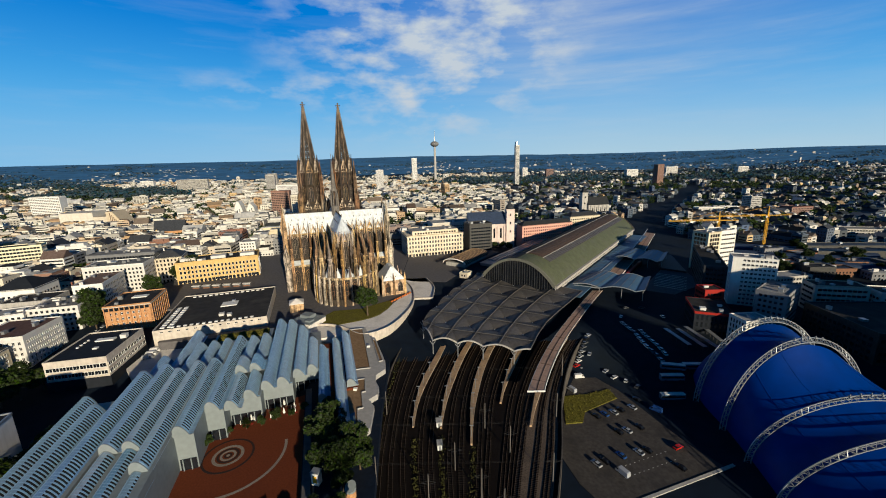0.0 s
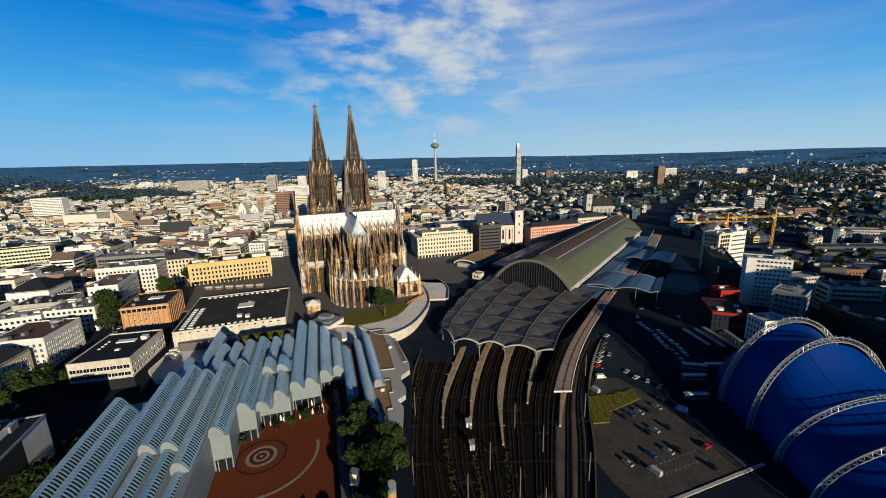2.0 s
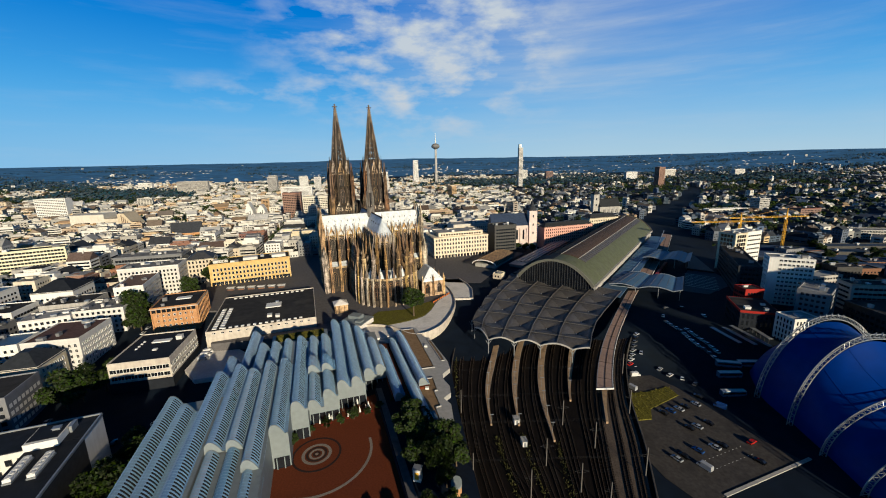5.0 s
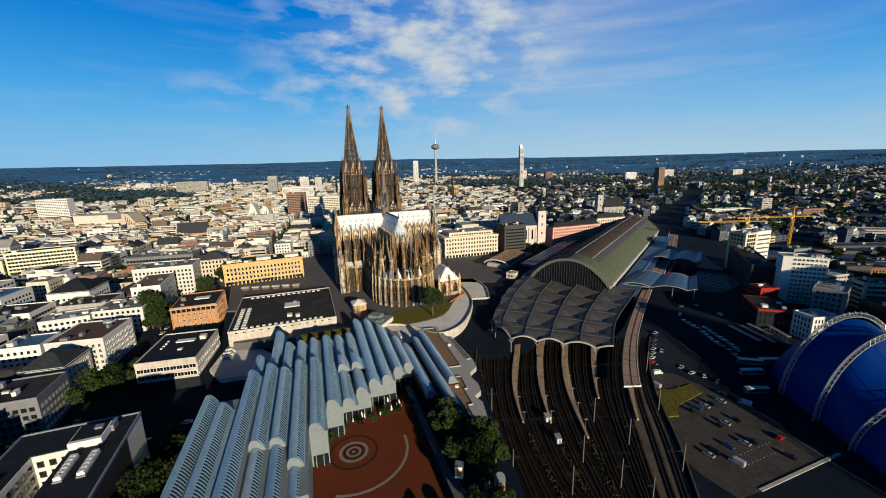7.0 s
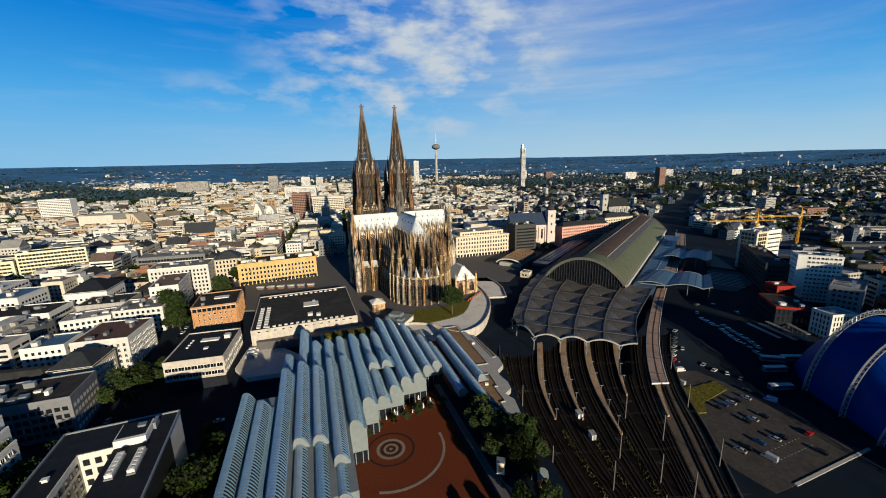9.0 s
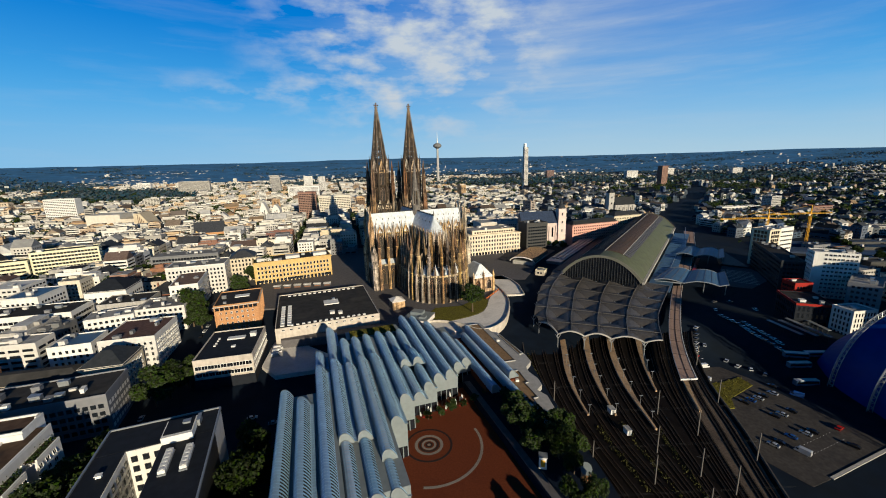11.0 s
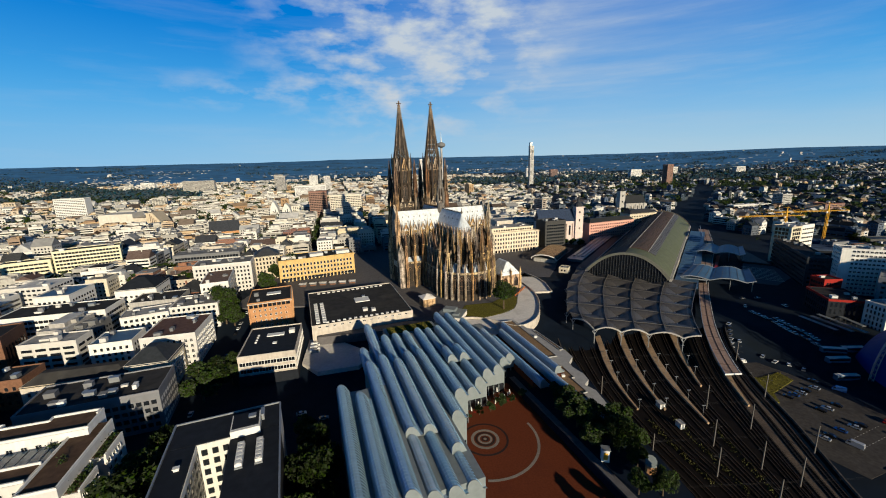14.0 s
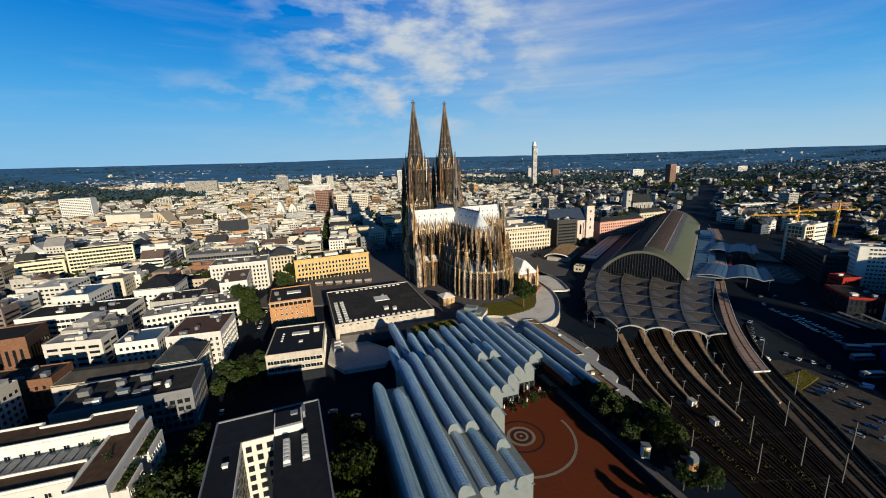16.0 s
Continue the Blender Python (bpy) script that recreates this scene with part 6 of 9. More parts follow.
# streets south of the museums, house by house
L = flat_building
L("white_corner_block", "white rendered street block with brown flat roof", "town house", -250, 210, -7, 27, 30, 12.2, 12, wall="white", roof="tile", storey=3.2, win=(1.2, 1.7), pitch=2.8, clutter=5, seed=21, sides="SE")
L("beige_corner_house", "beige stone corner house with slate mansard roof", "town house", -245, 182, -8, 19, 20, 8, 12.6, wall="cream", roof="slate", storey=3.4, win=(1.2, 1.7), pitch=2.8, clutter=0, seed=22, sides="SE", hip=6.0)
L("grey_office_row", "long grey office row with black roof and glints painted on end windows", "office building", -246, 150, -9, 48, 23, 9, 18.5, wall="greywall", roof="darkroof", storey=3.5, win=(1.9, 1.9), pitch=2.7, clutter=12, seed=23, sides="SE", joined=True, blinds="E")
L("rear_house", "low rear house with dark roof", "town house", -271, 170, -8, 42, 14, 5.5, 12, wall="cream", roof="darkroof", storey=3.4, win=(1.2, 1.6), pitch=3.0, clutter=2, seed=24, sides="SE", hip=4, joined=True)
L("brown_hall", "reddish brick hall with tall white windows", "hall", -360, 207, -7, 30, 24, 12, 22, wall="brownbrick", roof="darkroof", storey=14, win=(1.3, 9.0), pitch=3.0, clutter=2, seed=25, sides="SE", bars=0, joined=True)
L("brown_house", "low brown brick house with flat roof", "town house", -315, 170, -8, 34, 16, 6, 14, wall="brownbrick", roof="darkroof", storey=3.5, win=(1.2, 1.8), pitch=3.0, clutter=3, seed=26, sides="SE", joined=True)
L("slate_house", "white house with blue-grey roof", "town house", -281, 205, -7, 20, 18, 9, 15, wall="white", roof="bluesteel", storey=3.3, win=(1.3, 1.7), pitch=2.9, clutter=2, seed=27, sides="SE", joined=True)
L("balcony_house", "white apartment house with flat roof", "apartment house", -285.6, 236, -6, 25, 16, 12.2, 24, wall="white", roof="greyroof", storey=3.2, win=(1.5, 1.7), pitch=2.8, clutter=5, seed=28, sides="SE", joined=True)
L("striped_block", "long white department block with window bands", "department store", -349.5, 247.8, -6, 60, 24, 11.5, 12.6, wall="white", roof="darkroof", storey=3.6, win=(2.4, 1.8), pitch=2.75, clutter=8, seed=29, sides="SE", joined=True)
L("white_house", "white house with terrace roof", "town house", -262, 252, -5, 28, 24, 13, 15, wall="white", roof="greyroof", storey=3.3, win=(1.4, 1.7), pitch=2.9, clutter=8, seed=30, sides="SE", joined=True)
L("pink_house", "pale pink brick house with dark roof", "town house", -297, 266, -5, 30, 22, 12, 14, wall="concrete", roof="darkroof", storey=3.3, win=(1.4, 1.7), pitch=2.9, clutter=6, seed=31, sides="SE", joined=True)
L("brown_roof_house", "white corner house with brown flat roof", "town house", -266.2, 286.6, -4, 18, 38, 19.5, 20, wall="white", roof="tile", storey=3.4, win=(1.3, 1.8), pitch=2.7, clutter=4, seed=32, sides="SE", joined=True)
L("grey_mansard", "grey house with pale mansard roof and dormers", "town house", -278.5, 322, -4, 43, 24, 23, 17, wall="white", roof="greyroof", storey=3.4, win=(1.3, 1.8), pitch=2.7, clutter=8, seed=33, sides="SE", joined=True)
L("sandstone_house", "sandstone house with mansard roof", "town house", -256, 353, -3, 22, 24, 21, 22, wall="cream", roof="slate", storey=3.8, win=(1.3, 2.2), pitch=2.8, clutter=0, seed=34, sides="SE", hip=6, joined=True)
L("yellow_block", "long pale yellow office block with window bands", "office building", -452, 394, -5, 52, 16, 25, 32, wall="paleyellow", roof="darkroof", storey=3.5, win=(2.2, 1.9), pitch=2.6, clutter=6, seed=35, sides="SE", joined=True)
L("glass_block", "grey glass fronted store", "department store", -330, 392, -4, 60, 22, 17, 14, wall="greywall", roof="greyroof", storey=3.6, win=(2.4, 2.2), pitch=2.7, clutter=8, seed=36, sides="SE", joined=True)

L("slanted_roof_block", "white gabled block with a black slanted roof", "town house", -322, 285, -6, 26, 26, 15.5, 14, wall="white", roof="coalfelt", storey=3.4, win=(1.5, 1.6), pitch=3.2, clutter=0, seed=37, sides="SE", hip=7, joined=True)
L("green_roof_block", "white block with a weathered green flat roof", "town house", -374, 278, -6, 22, 28, 15, 10, wall="white", roof="bluesteel", storey=3.4, win=(1.6, 1.6), pitch=3.0, clutter=3, seed=38, sides="SE", joined=True)
L("set_back_block", "white set-back block with pale flat roof", "town house", -407, 297, -6, 24, 26, 16, 10, wall="white", roof="paleroof", storey=3.4, win=(2.2, 1.4), pitch=3.4, clutter=3, seed=39, sides="SE", joined=True)
L("yellow_tower_wing", "pale yellow office wing with a blank stair tower", "office building", -486, 366, -5, 34, 14, 19, 32, wall="paleyellow", roof="darkroof", storey=3.6, win=(3.0, 1.6), pitch=3.3, clutter=2, seed=40, sides="SE", joined=True)

# bottom-left office with a courtyard: front bar and two wings
OFF = pose(-191.0, 114.2, -9, 0, 0, 20)
office = thing("courtyard_office", "dark-roofed office with white courtyard walls and rooftop chillers", "office building", OFF)
for nm, x0, x1, y0, y1 in (("front_bar", 0, 33, -13.5, 0), ("west_wing", 0, 8.4, -62, -13.5), ("east_wing", 18.0, 33, -62, -13.5)):
    b = Build()
    b.box((x0 + x1) / 2, (y0 + y1) / 2, -4, x1 - x0, y1 - y0, 27.6)
    # east wing goes dark: shade on its walls painted with dark metal
    part(nm, b, M["darkmetal" if nm == "east_wing" else "white"], office)
    b = Build()
    b.box((x0 + x1) / 2, (y0 + y1) / 2, 23.6, x1 - x0 - 0.6, y1 - y0 - (0 if nm != "front_bar" else 0.6), 0.3)
    part("roof", b, M["coalfelt"], office)
b = Build()
for a, c in (((0, 0), (33, 0)), ((33, 0), (33, -62)), ((0, 0), (0, -62))):
    b.beam((*a, 24.0), (*c, 24.0), 0.5, 0.8)
part("parapet", b, M["metal"], office)
me = window(1.5, 1.9, 0, "darkmetal", False)
for k in range(6):
    for i in range(3):
        part("window", me, None, office, m=pose(10.1 + 3.1 * i, -13.5, 2.5 + 3.6 * k, 0, 0, 0))
    for i in range(14):
        part("window", me, None, office, m=pose(8.4, -15.6 - 3.3 * i, 2.5 + 3.6 * k, 0, 0, 90))
for x, y, sx, sy, sz, mt in ((27.6, -6.5, 0.8, 4, 2.2, "metal"), (5, -23.5, 1.4, 1.0, 0.8, "whitepaint"), (24.6, -9.0, 2.0, 1.6, 3.2, "metal")):
    b = Build()
    b.box(x, y, 23.9, sx, sy, sz)
    b.box(x, y, 23.9 + sz, sx + 0.4, sy + 0.4, 0.2)
    part("rooftop_unit", b, M[mt], office)
# stair head with white upstand walls and a dark roof
b = Build()
b.box(22.6, -10.3, 23.8, 8.8, 9.4, 2.5)
part("stair_head", b, M["whitepaint"], office, "white rooftop stair head")
b = Build()
b.box(22.6, -9.8, 26.32, 8.0, 8.0, 0.2)
part("roof", b, M["coalfelt"], office)
for x in (21.8, 27.2):
    unit = part("chiller_rack", Build(), M["metal"], office)
    for i in range(6):
        b = Build()
        b.box(x, -20.4 - 1.75 * i, 24.4, 1.9, 1.5, 1.0)
        b.prism(ngon(10, 0.6, x, -20.4 - 1.75 * i), 25.4, 25.6)
        part("chiller", b, M["whitepaint"], unit)
    b = Build()
    b.box(x, -24.8, 23.9, 2.2, 11.0, 0.45)
    part("rack", b, M["metal"], unit)

# white terraced flats in the corner: two long bars with a glazed court, stepped end block with planted balconies
FLAT = pose(-300.0, 100.0, -9, 0, 0, 15.5)
flats = thing("terraced_flats", "white terraced flats with brown roofs and planted balconies", "apartment house", FLAT)
for nm, x0, x1, y0, y1, h in (("rear_bar", -20, 79, -5, 6.3, 23), ("front_bar", -20, 73, -26, -18, 21.5), ("glazed_court", -20, 73, -18, -5, 19), ("end_block", 73, 83, -31, 2, 20.5), ("step_block", 83, 87.5, -15, -3, 17.5), ("step_block", 83, 87.5, -30, -20, 17.5),
                                ("low_terrace", -20, 73, -34, -26, 16)):
    b = Build()
    b.box((x0 + x1) / 2, (y0 + y1) / 2, -4, x1 - x0, y1 - y0, h + 4)
    part(nm, b, M["white"], flats)
    b = Build()
    b.box((x0 + x1) / 2, (y0 + y1) / 2, h, x1 - x0 - 1.0, y1 - y0 - 1.0, 0.25)
    part("roof", b, M["glassblue" if nm == "glazed_court" else "brownroof"], flats)
b = Build()
for i in range(7):
    b.beam((-20 + 14 * i, 6.3 - 2.5 * (i % 2), 23.5), (-6 + 14 * i, 6.3 - 2.5 * (i % 2), 23.5), 0.5, 0.9)
    b.beam((-6 + 14 * i, 6.3, 23.5), (-6 + 14 * i, 3.8, 23.5), 0.5, 0.9)
for p0, p1, z in (((-20, -4.8), (79, -4.8), 23.6), ((79, -5), (79, 6), 23.6), ((-20, -18.2), (73, -18.2), 22.1), ((-20, -25.8), (73, -25.8), 22.1), ((73.2, -31), (73.2, -5), 21), ((82.8, -31), (82.8, 2), 21), ((73, -30.8), (83, -30.8), 21),
                  ((87.3, -15), (87.3, -3), 18), ((87.3, -30), (87.3, -20), 18), ((-20, -33.8), (73, -33.8), 16.5)):
    b.beam((*p0, z), (*p1, z), 0.5, 0.9)
part("parapet", b, M["whitepaint"], flats)
for i in range(30):
    b = Build()
    b.beam((-18 + 3.1 * i, -17.6, 19.4), (-18 + 3.1 * i, -5.3, 19.4), 0.15, 0.2)
    part("glazing_bar", b, M["metal"], flats)
rnd = random.Random(77)
for px, py, pz in [(85.5, -14 + 2.5 * i, 17.8) for i in range(5)] + [(85.5, -29 + 2.2 * i, 17.8) for i in range(5)] + [(80, -17, 17.8), (78, -18, 20.8), (72, -7, 19.5), (69, -6.4, 19.5), (10, -31, 16.3), (24, -30, 16.3), (40, -31, 16.3), (56, -30, 16.3), (66, -29, 16.3)]:
    b = Build()
    for _ in range(60):
        p = Vector((px + rnd.gauss(0, 0.7), py + rnd.gauss(0, 0.9), pz + abs(rnd.gauss(0, 0.8))))
        d = Vector((rnd.gauss(0, 1), rnd.gauss(0, 1), rnd.gauss(0, 1))).normalized()
        e = d.orthogonal().normalized()
        b.face(p - d * 0.3, p + e * 0.2, p + d * 0.3, p - e * 0.2)
    part("planting", b, M["leaf"], flats, "green balcony planting", kind="stuff")
me = window(1.6, 1.5, 1)
for k in range(6):
    for i in range(24):
        if k > 4:
            part("window", me, None, flats, m=pose(-17 + 3.9 * i, -5, 1.6 + 3.6 * k, 0, 0, 0))
    for y in (-28.5, -25, -21.5):
        part("window", me, None, flats, m=pose(87.5, y, 1.4 + 3.0 * k - 0.9, 0, 0, 90))
        part("window", me, None, flats, m=pose(87.5, y + 14.5, 1.4 + 3.0 * k - 0.9, 0, 0, 90))
    part("window", me, None, flats, m=pose(83, -0.5, 1.4 + 3.0 * k, 0, 0, 90))
    part("window", me, None, flats, m=pose(83, -17.5, 1.4 + 3.0 * k, 0, 0, 90))
    for i in range(16):
        if k > 4:
            part("window", me, None, flats, m=pose(12 + 3.9 * i, -26, 1.4 + 3.4 * k, 0, 0, 0))
        elif k > 2:
            part("window", me, None, flats, m=pose(12 + 3.9 * i, -34, 1.4 + 3.2 * k, 0, 0, 0))

# unseen blocks north of the tent, added to cast shade over the square
for x, y, w, z1 in ((240, 112, 50, 37), (270, 84, 44, 40), (300, 134, 84, 50), (228, 158, 26, 31), (392, 120, 84, 52)):
    L("unseen_shade_block", "plain grey flat-roofed block out of view, added to cast shade", "apartment house", x, y, -13, w, 16, z1, -25, wall="greywall", roof="darkroof", storey=3.2, win=(1.6, 1.5), pitch=2.8, clutter=3, seed=int(x), sides="SW", joined=True, group="riverside flats")

# ---------- around the square behind the station ----------
# shop walls near-black: the shade on them is put into the colour
L("red_shop_building", "flat shop building with red fascia, shade painted into its dark walls", "shop building", 164.9, 230.6, -12, 20.5, 27, 8.0, -21, wall="coalfelt", roof="darkroof", storey=4.5, win=(1.2, 3.0), pitch=2.4, clutter=3, seed=41, sides="SWE", joined=True)
b = Build()
o = [(-10.4, -13.7), (10.4, -13.7), (10.4, 13.7), (-10.4, 13.7)]
i2 = [(-10.1, -13.4), (10.1, -13.4), (10.1, 13.4), (-10.1, 13.4)]
b.rings([[(x, y, 7.2) for x, y in i2], [(x, y, 7.2) for x, y in o], [(x, y, 8.7) for x, y in o], [(x, y, 8.7) for x, y in i2]], False, False)
single("red_fascia", b, M["redpaint"], "red metal fascia round the shop roof", "fascia", pose(164.9, 230.6, 0, 0, 0, -21))
L("red_roof_box", "red panelled roof box with lit windows", "roof box", 179.5, 252.5, 4, 12.5, 11, 12.4, -2, wall="redpaint", roof="darkroof", storey=3.4, win=(1.4, 1.7), pitch=1.9, base=0.3, clutter=1, seed=42, sides="SW", joined=True)
L("white_gable_house", "white house end with striped windows behind the tent", "town house", 174, 208.5, -12, 16, 12, 9.6, 4, wall="white", roof="greyroof", storey=3.3, win=(0.9, 2.2), pitch=2.0, clutter=2, seed=43, sides="SWE", joined=True)
L("grey_block", "grey office block with window rows", "office building", 211.8, 236.4, -12, 30, 16, 17.0, 38, wall="greywall", roof="greyroof", storey=3.4, win=(1.5, 1.5), pitch=2.6, clutter=4, seed=44, sides="SWE", joined=True)
L("terraced_cream_block", "cream apartment block with dark window bands", "apartment house", 262, 250, -12, 30, 14, 14, -14, wall="cream", roof="darkroof", storey=3.4, win=(2.4, 1.5), pitch=2.7, clutter=5, seed=45, sides="SWE", joined=True)
L("white_terrace_house", "white house with stepped roof terraces", "apartment house", 292, 240, -12, 26, 16, 12, -14, wall="white", roof="darkroof", storey=3.4, win=(2.0, 1.6), pitch=2.8, clutter=5, seed=55, sides="SW", joined=True)
L("dark_slab", "long dark building with low roof", "office building", 247, 205, -12, 50, 46, 9.5, -4, wall="darkmetal", roof="darkroof", storey=3.6, win=(2.0, 1.8), pitch=3.0, clutter=6, seed=46, sides="SW", frame_mat="darkmetal", joined=True)
L("low_white_row", "low white row behind the slab", "town house", 262, 292, -10, 40, 14, 8, 8, wall="concrete", roof="greyroof", storey=3.3, win=(1.6, 1.5), pitch=2.7, clutter=5, seed=47, sides="SW", joined=True)
# slate-dark wall carries this wing's shade in its colour
L("shaded_office", "long office wing with shade painted into its dark blue wall", "office building", 220, 316, -11, 15, 80, 19, -27, wall="slate", roof="darkroof", storey=3.5, win=(1.9, 1.6), pitch=2.4, clutter=8, seed=48, sides="SW", frame_mat="darkmetal", joined=True)
L("shell_building", "cream building shell under construction", "construction site", 244.5, 357.2, -9, 16, 16, 31, 18.6, wall="cream", roof="greyroof", storey=3.8, win=(2.4, 2.8), pitch=3.0, clutter=4, seed=49, sides="SW", frame_mat="cream", bars=0, joined=True)
L("white_new_building", "white new building with dark window strips", "office building", 261.0, 362.7, -9, 19, 16, 31.5, 18.6, wall="white", roof="greyroof", storey=4.2, win=(2.4, 1.4), pitch=2.9, clutter=3, seed=50, sides="SW", joined=True)
L("concrete_tower", "grey concrete tower block", "tower block", 552, 700, -8, 22, 18, 26, 10, wall="concrete", roof="darkroof", storey=3.2, win=(1.6, 1.5), pitch=2.6, clutter=2, seed=51, sides="SW", joined=True)
L("white_flats", "white flats with yellow balconies beside the railway", "apartment house", 482, 690, -8, 74, 14, 10, 4, wall="white", roof="greyroof", storey=3.1, win=(1.7, 1.5), pitch=2.7, clutter=4, seed=52, sides="SW", joined=True)
L("red_house", "red brick house beyond the cranes", "town house", 580, 640, -8, 40, 20, 14, 8, wall="redbrick", roof="darkroof", storey=3.2, win=(1.5, 1.5), pitch=2.8, clutter=2, seed=53, sides="SW", joined=True)
L("long_school", "long low white building with roof strips", "office building", 540, 470, -8, 90, 18, 7, -14, wall="concrete", roof="greyroof", storey=3.4, win=(2.2, 1.5), pitch=2.9, clutter=4, seed=54, sides="SW", joined=True)
rnd = random.Random(52)
for i, (x, y) in enumerate(((312, 322), (338, 330), (364, 318), (392, 312), (420, 306), (318, 352), (346, 360), (374, 348), (402, 340), (432, 336), (336, 392), (362, 384), (446, 312), (460, 345))):
    dark_wall = ("darkmetal", "brownbrick", "greywall", "brownbrick")[i % 4]
    L("backstreet_house", {"darkmetal": "dark clad", "brownbrick": "brown brick", "greywall": "grey rendered"}[dark_wall] + " backstreet house in the shade", "town house", x + rnd.uniform(-3, 3), y + rnd.uniform(-3, 3), gz(x, y) - 2, rnd.uniform(15, 24), rnd.uniform(11, 16), gz(x, y) + rnd.uniform(6, 12), rnd.uniform(-12, 14), wall=dark_wall, roof=("darkroof", "slate", "greyroof")[i % 3], storey=3.2, win=(1.2, 1.5), pitch=2.8, clutter=2, seed=60 + i, sides="SW", joined=True)
for x, y, w in ((420, 384, 90), (440, 408, 110)):
    L("goods_hall", "long low dark hall with blue-grey sheet roof", "goods hall", x, y, gz(x, y) - 2, w, 17, gz(x, y) + 8, -6, wall="darkmetal", roof="slate", storey=5, win=(2.4, 1.4), pitch=4.5, clutter=2, seed=81, sides="SW", joined=True)


def crane(x, y, z0, mast, jib, back, deg):
    t = thing("tower_crane", "yellow tower crane over a building site", "tower crane", pose(x, y, z0, 0, 0, deg), "tower cranes")
    b = Build()
    for sx in (-0.9, 0.9):
        for sy in (-0.9, 0.9):
            b.beam((sx, sy, 0), (sx, sy, mast), 0.3)
    k = 0
    while k < mast - 2:
        for a, c in (((-0.9, -0.9), (0.9, -0.9)), ((0.9, -0.9), (0.9, 0.9)), ((0.9, 0.9), (-0.9, 0.9)), ((-0.9, 0.9), (-0.9, -0.9))):
            b.beam((*a, k), (*c, k + 2), 0.16)
            b.beam((*a, k + 2), (*c, k + 2), 0.16)
        k += 2
    b.rings([[(-0.8, -0.8, mast), (0.8, -0.8, mast), (0.8, 0.8, mast), (-0.8, 0.8, mast)], [(-0.2, -0.2, mast + 11), (0.2, -0.2, mast + 11), (0.2, 0.2, mast + 11), (-0.2, 0.2, mast + 11)]])
    part("mast", b, M["crane"], t)
    b = Build()
    b.beam((0, 0, mast + 11), (jib * 0.7, 0, mast + 2.2), 0.14)
    b.beam((0, 0, mast + 11), (-back + 1, 0, mast + 1.4), 0.14)
    part("tie_bar", b, M["crane"], t)
    b = Build()
    for sy in (-0.7, 0.7):
        b.beam((-back, sy, mast + 1), (jib, sy, mast + 1), 0.28)
    b.beam((-2, 0, mast + 2.4), (jib, 0, mast + 2.0), 0.28)
    x2 = -back
    while x2 < jib - 2:
        for sy in (-0.7, 0.7):
            b.beam((x2, sy, mast + 1), (x2 + 1, 0, mast + 2.2), 0.14)
            b.beam((x2 + 1, 0, mast + 2.2), (x2 + 2, sy, mast + 1), 0.14)
        x2 += 2
    part("jib", b, M["crane"], t)
    b = Build()
    b.box(1.6, 0, mast - 1.4, 1.6, 1.5, 2.0)
    part("cab", b, M["whitepaint"], t)
    b = Build()
    b.box(-back + 1.5, 0, mast - 1.5, 2.6, 1.6, 2.6)
    part("counterweight", b, M["concrete"], t)


crane(359.6, 430, -10, 42, 66, 26, 181)
crane(291.6, 410, -10, 41, 52, 20, 177)

M["blueslate"] = material("blue_slate_roof", (0.03, 0.045, 0.085), 0.5, scale=0.6, grain=0.25, stain=0.3, dark=(0.02, 0.03, 0.05))
M["pinkwall"] = material("pink_render", (0.60, 0.33, 0.27), 0.8, grain=0.08, stain=0.2, dark=(0.3, 0.15, 0.12))
# church with a white tower beyond the square, and the pink college beside it
church = thing("white_tower_church", "church with white tower and long dark blue slate roof", "church", pose(78, 463, -3, 0, 0, 6))
b = Build()
b.box(0, 0, 0, 9.5, 9.5, 45.5)
for z in (15, 26, 35, 45.5):
    b.box(0, 0, z, 10.3, 10.3, 0.8)
part("tower", b, M["palepink"], church)
b = Build()
b.rings([[(x, y, z) for x, y in ngon(12, r, 0, 0)] for r, z in ((4.8, 46.3), (5.0, 48), (3.9, 50.5), (2.0, 52), (1.7, 54), (2.0, 54.6), (0.9, 56.6), (0.15, 61))])
part("cupola", b, M["slate"], church)
for turn in (0, 90, -90):
    c, q = math.cos(radians(turn - 90)), math.sin(radians(turn - 90))
    for z in (20, 30, 40):
        part("window", window(1.4, 3.0, 0, "whitepaint", True, True), None, church, m=pose(4.75 * c, 4.75 * q, z, 0, 0, turn))
b = Build()
b.box(-27, 6, 0, 46, 17, 29)
part("nave", b, M["palepink"], church)
for k in range(6):
    b = Build()
    b.box(-47 + 8 * k, -3.1, 0, 1.3, 1.4, 26)
    part("buttress", b, M["palepink"], church)
b = Build()
b.rings([[(-50.5, -3.2, 29), (-50.5, 15.2, 29), (-50.5, 6, 43)], [(-4.8, -3.2, 29), (-4.8, 15.2, 29), (-4.8, 6, 43)]])
part("nave_roof", b, M["blueslate"], church)
for k in range(5):
    part("window", window(2.2, 12.0, 1, "whitepaint", True, True), None, church, m=pose(-43 + 8 * k, -2.5, 18, 0, 0, 0))
L("pink_college", "long pink rendered building with slate roof", "college", 126, 484, -3, 72, 14, 21, 19, wall="pinkwall", roof="slate", storey=3.6, win=(1.3, 1.9), pitch=3.0, clutter=0, seed=61, sides="SE", hip=5, joined=True)
L("white_college_wing", "cream building with slate mansard", "town house", 184, 520, -3, 46, 18, 25, 17, wall="cream", roof="slate", storey=3.6, win=(1.3, 1.9), pitch=2.8, clutter=2, seed=62, sides="SE", hip=5, joined=True)
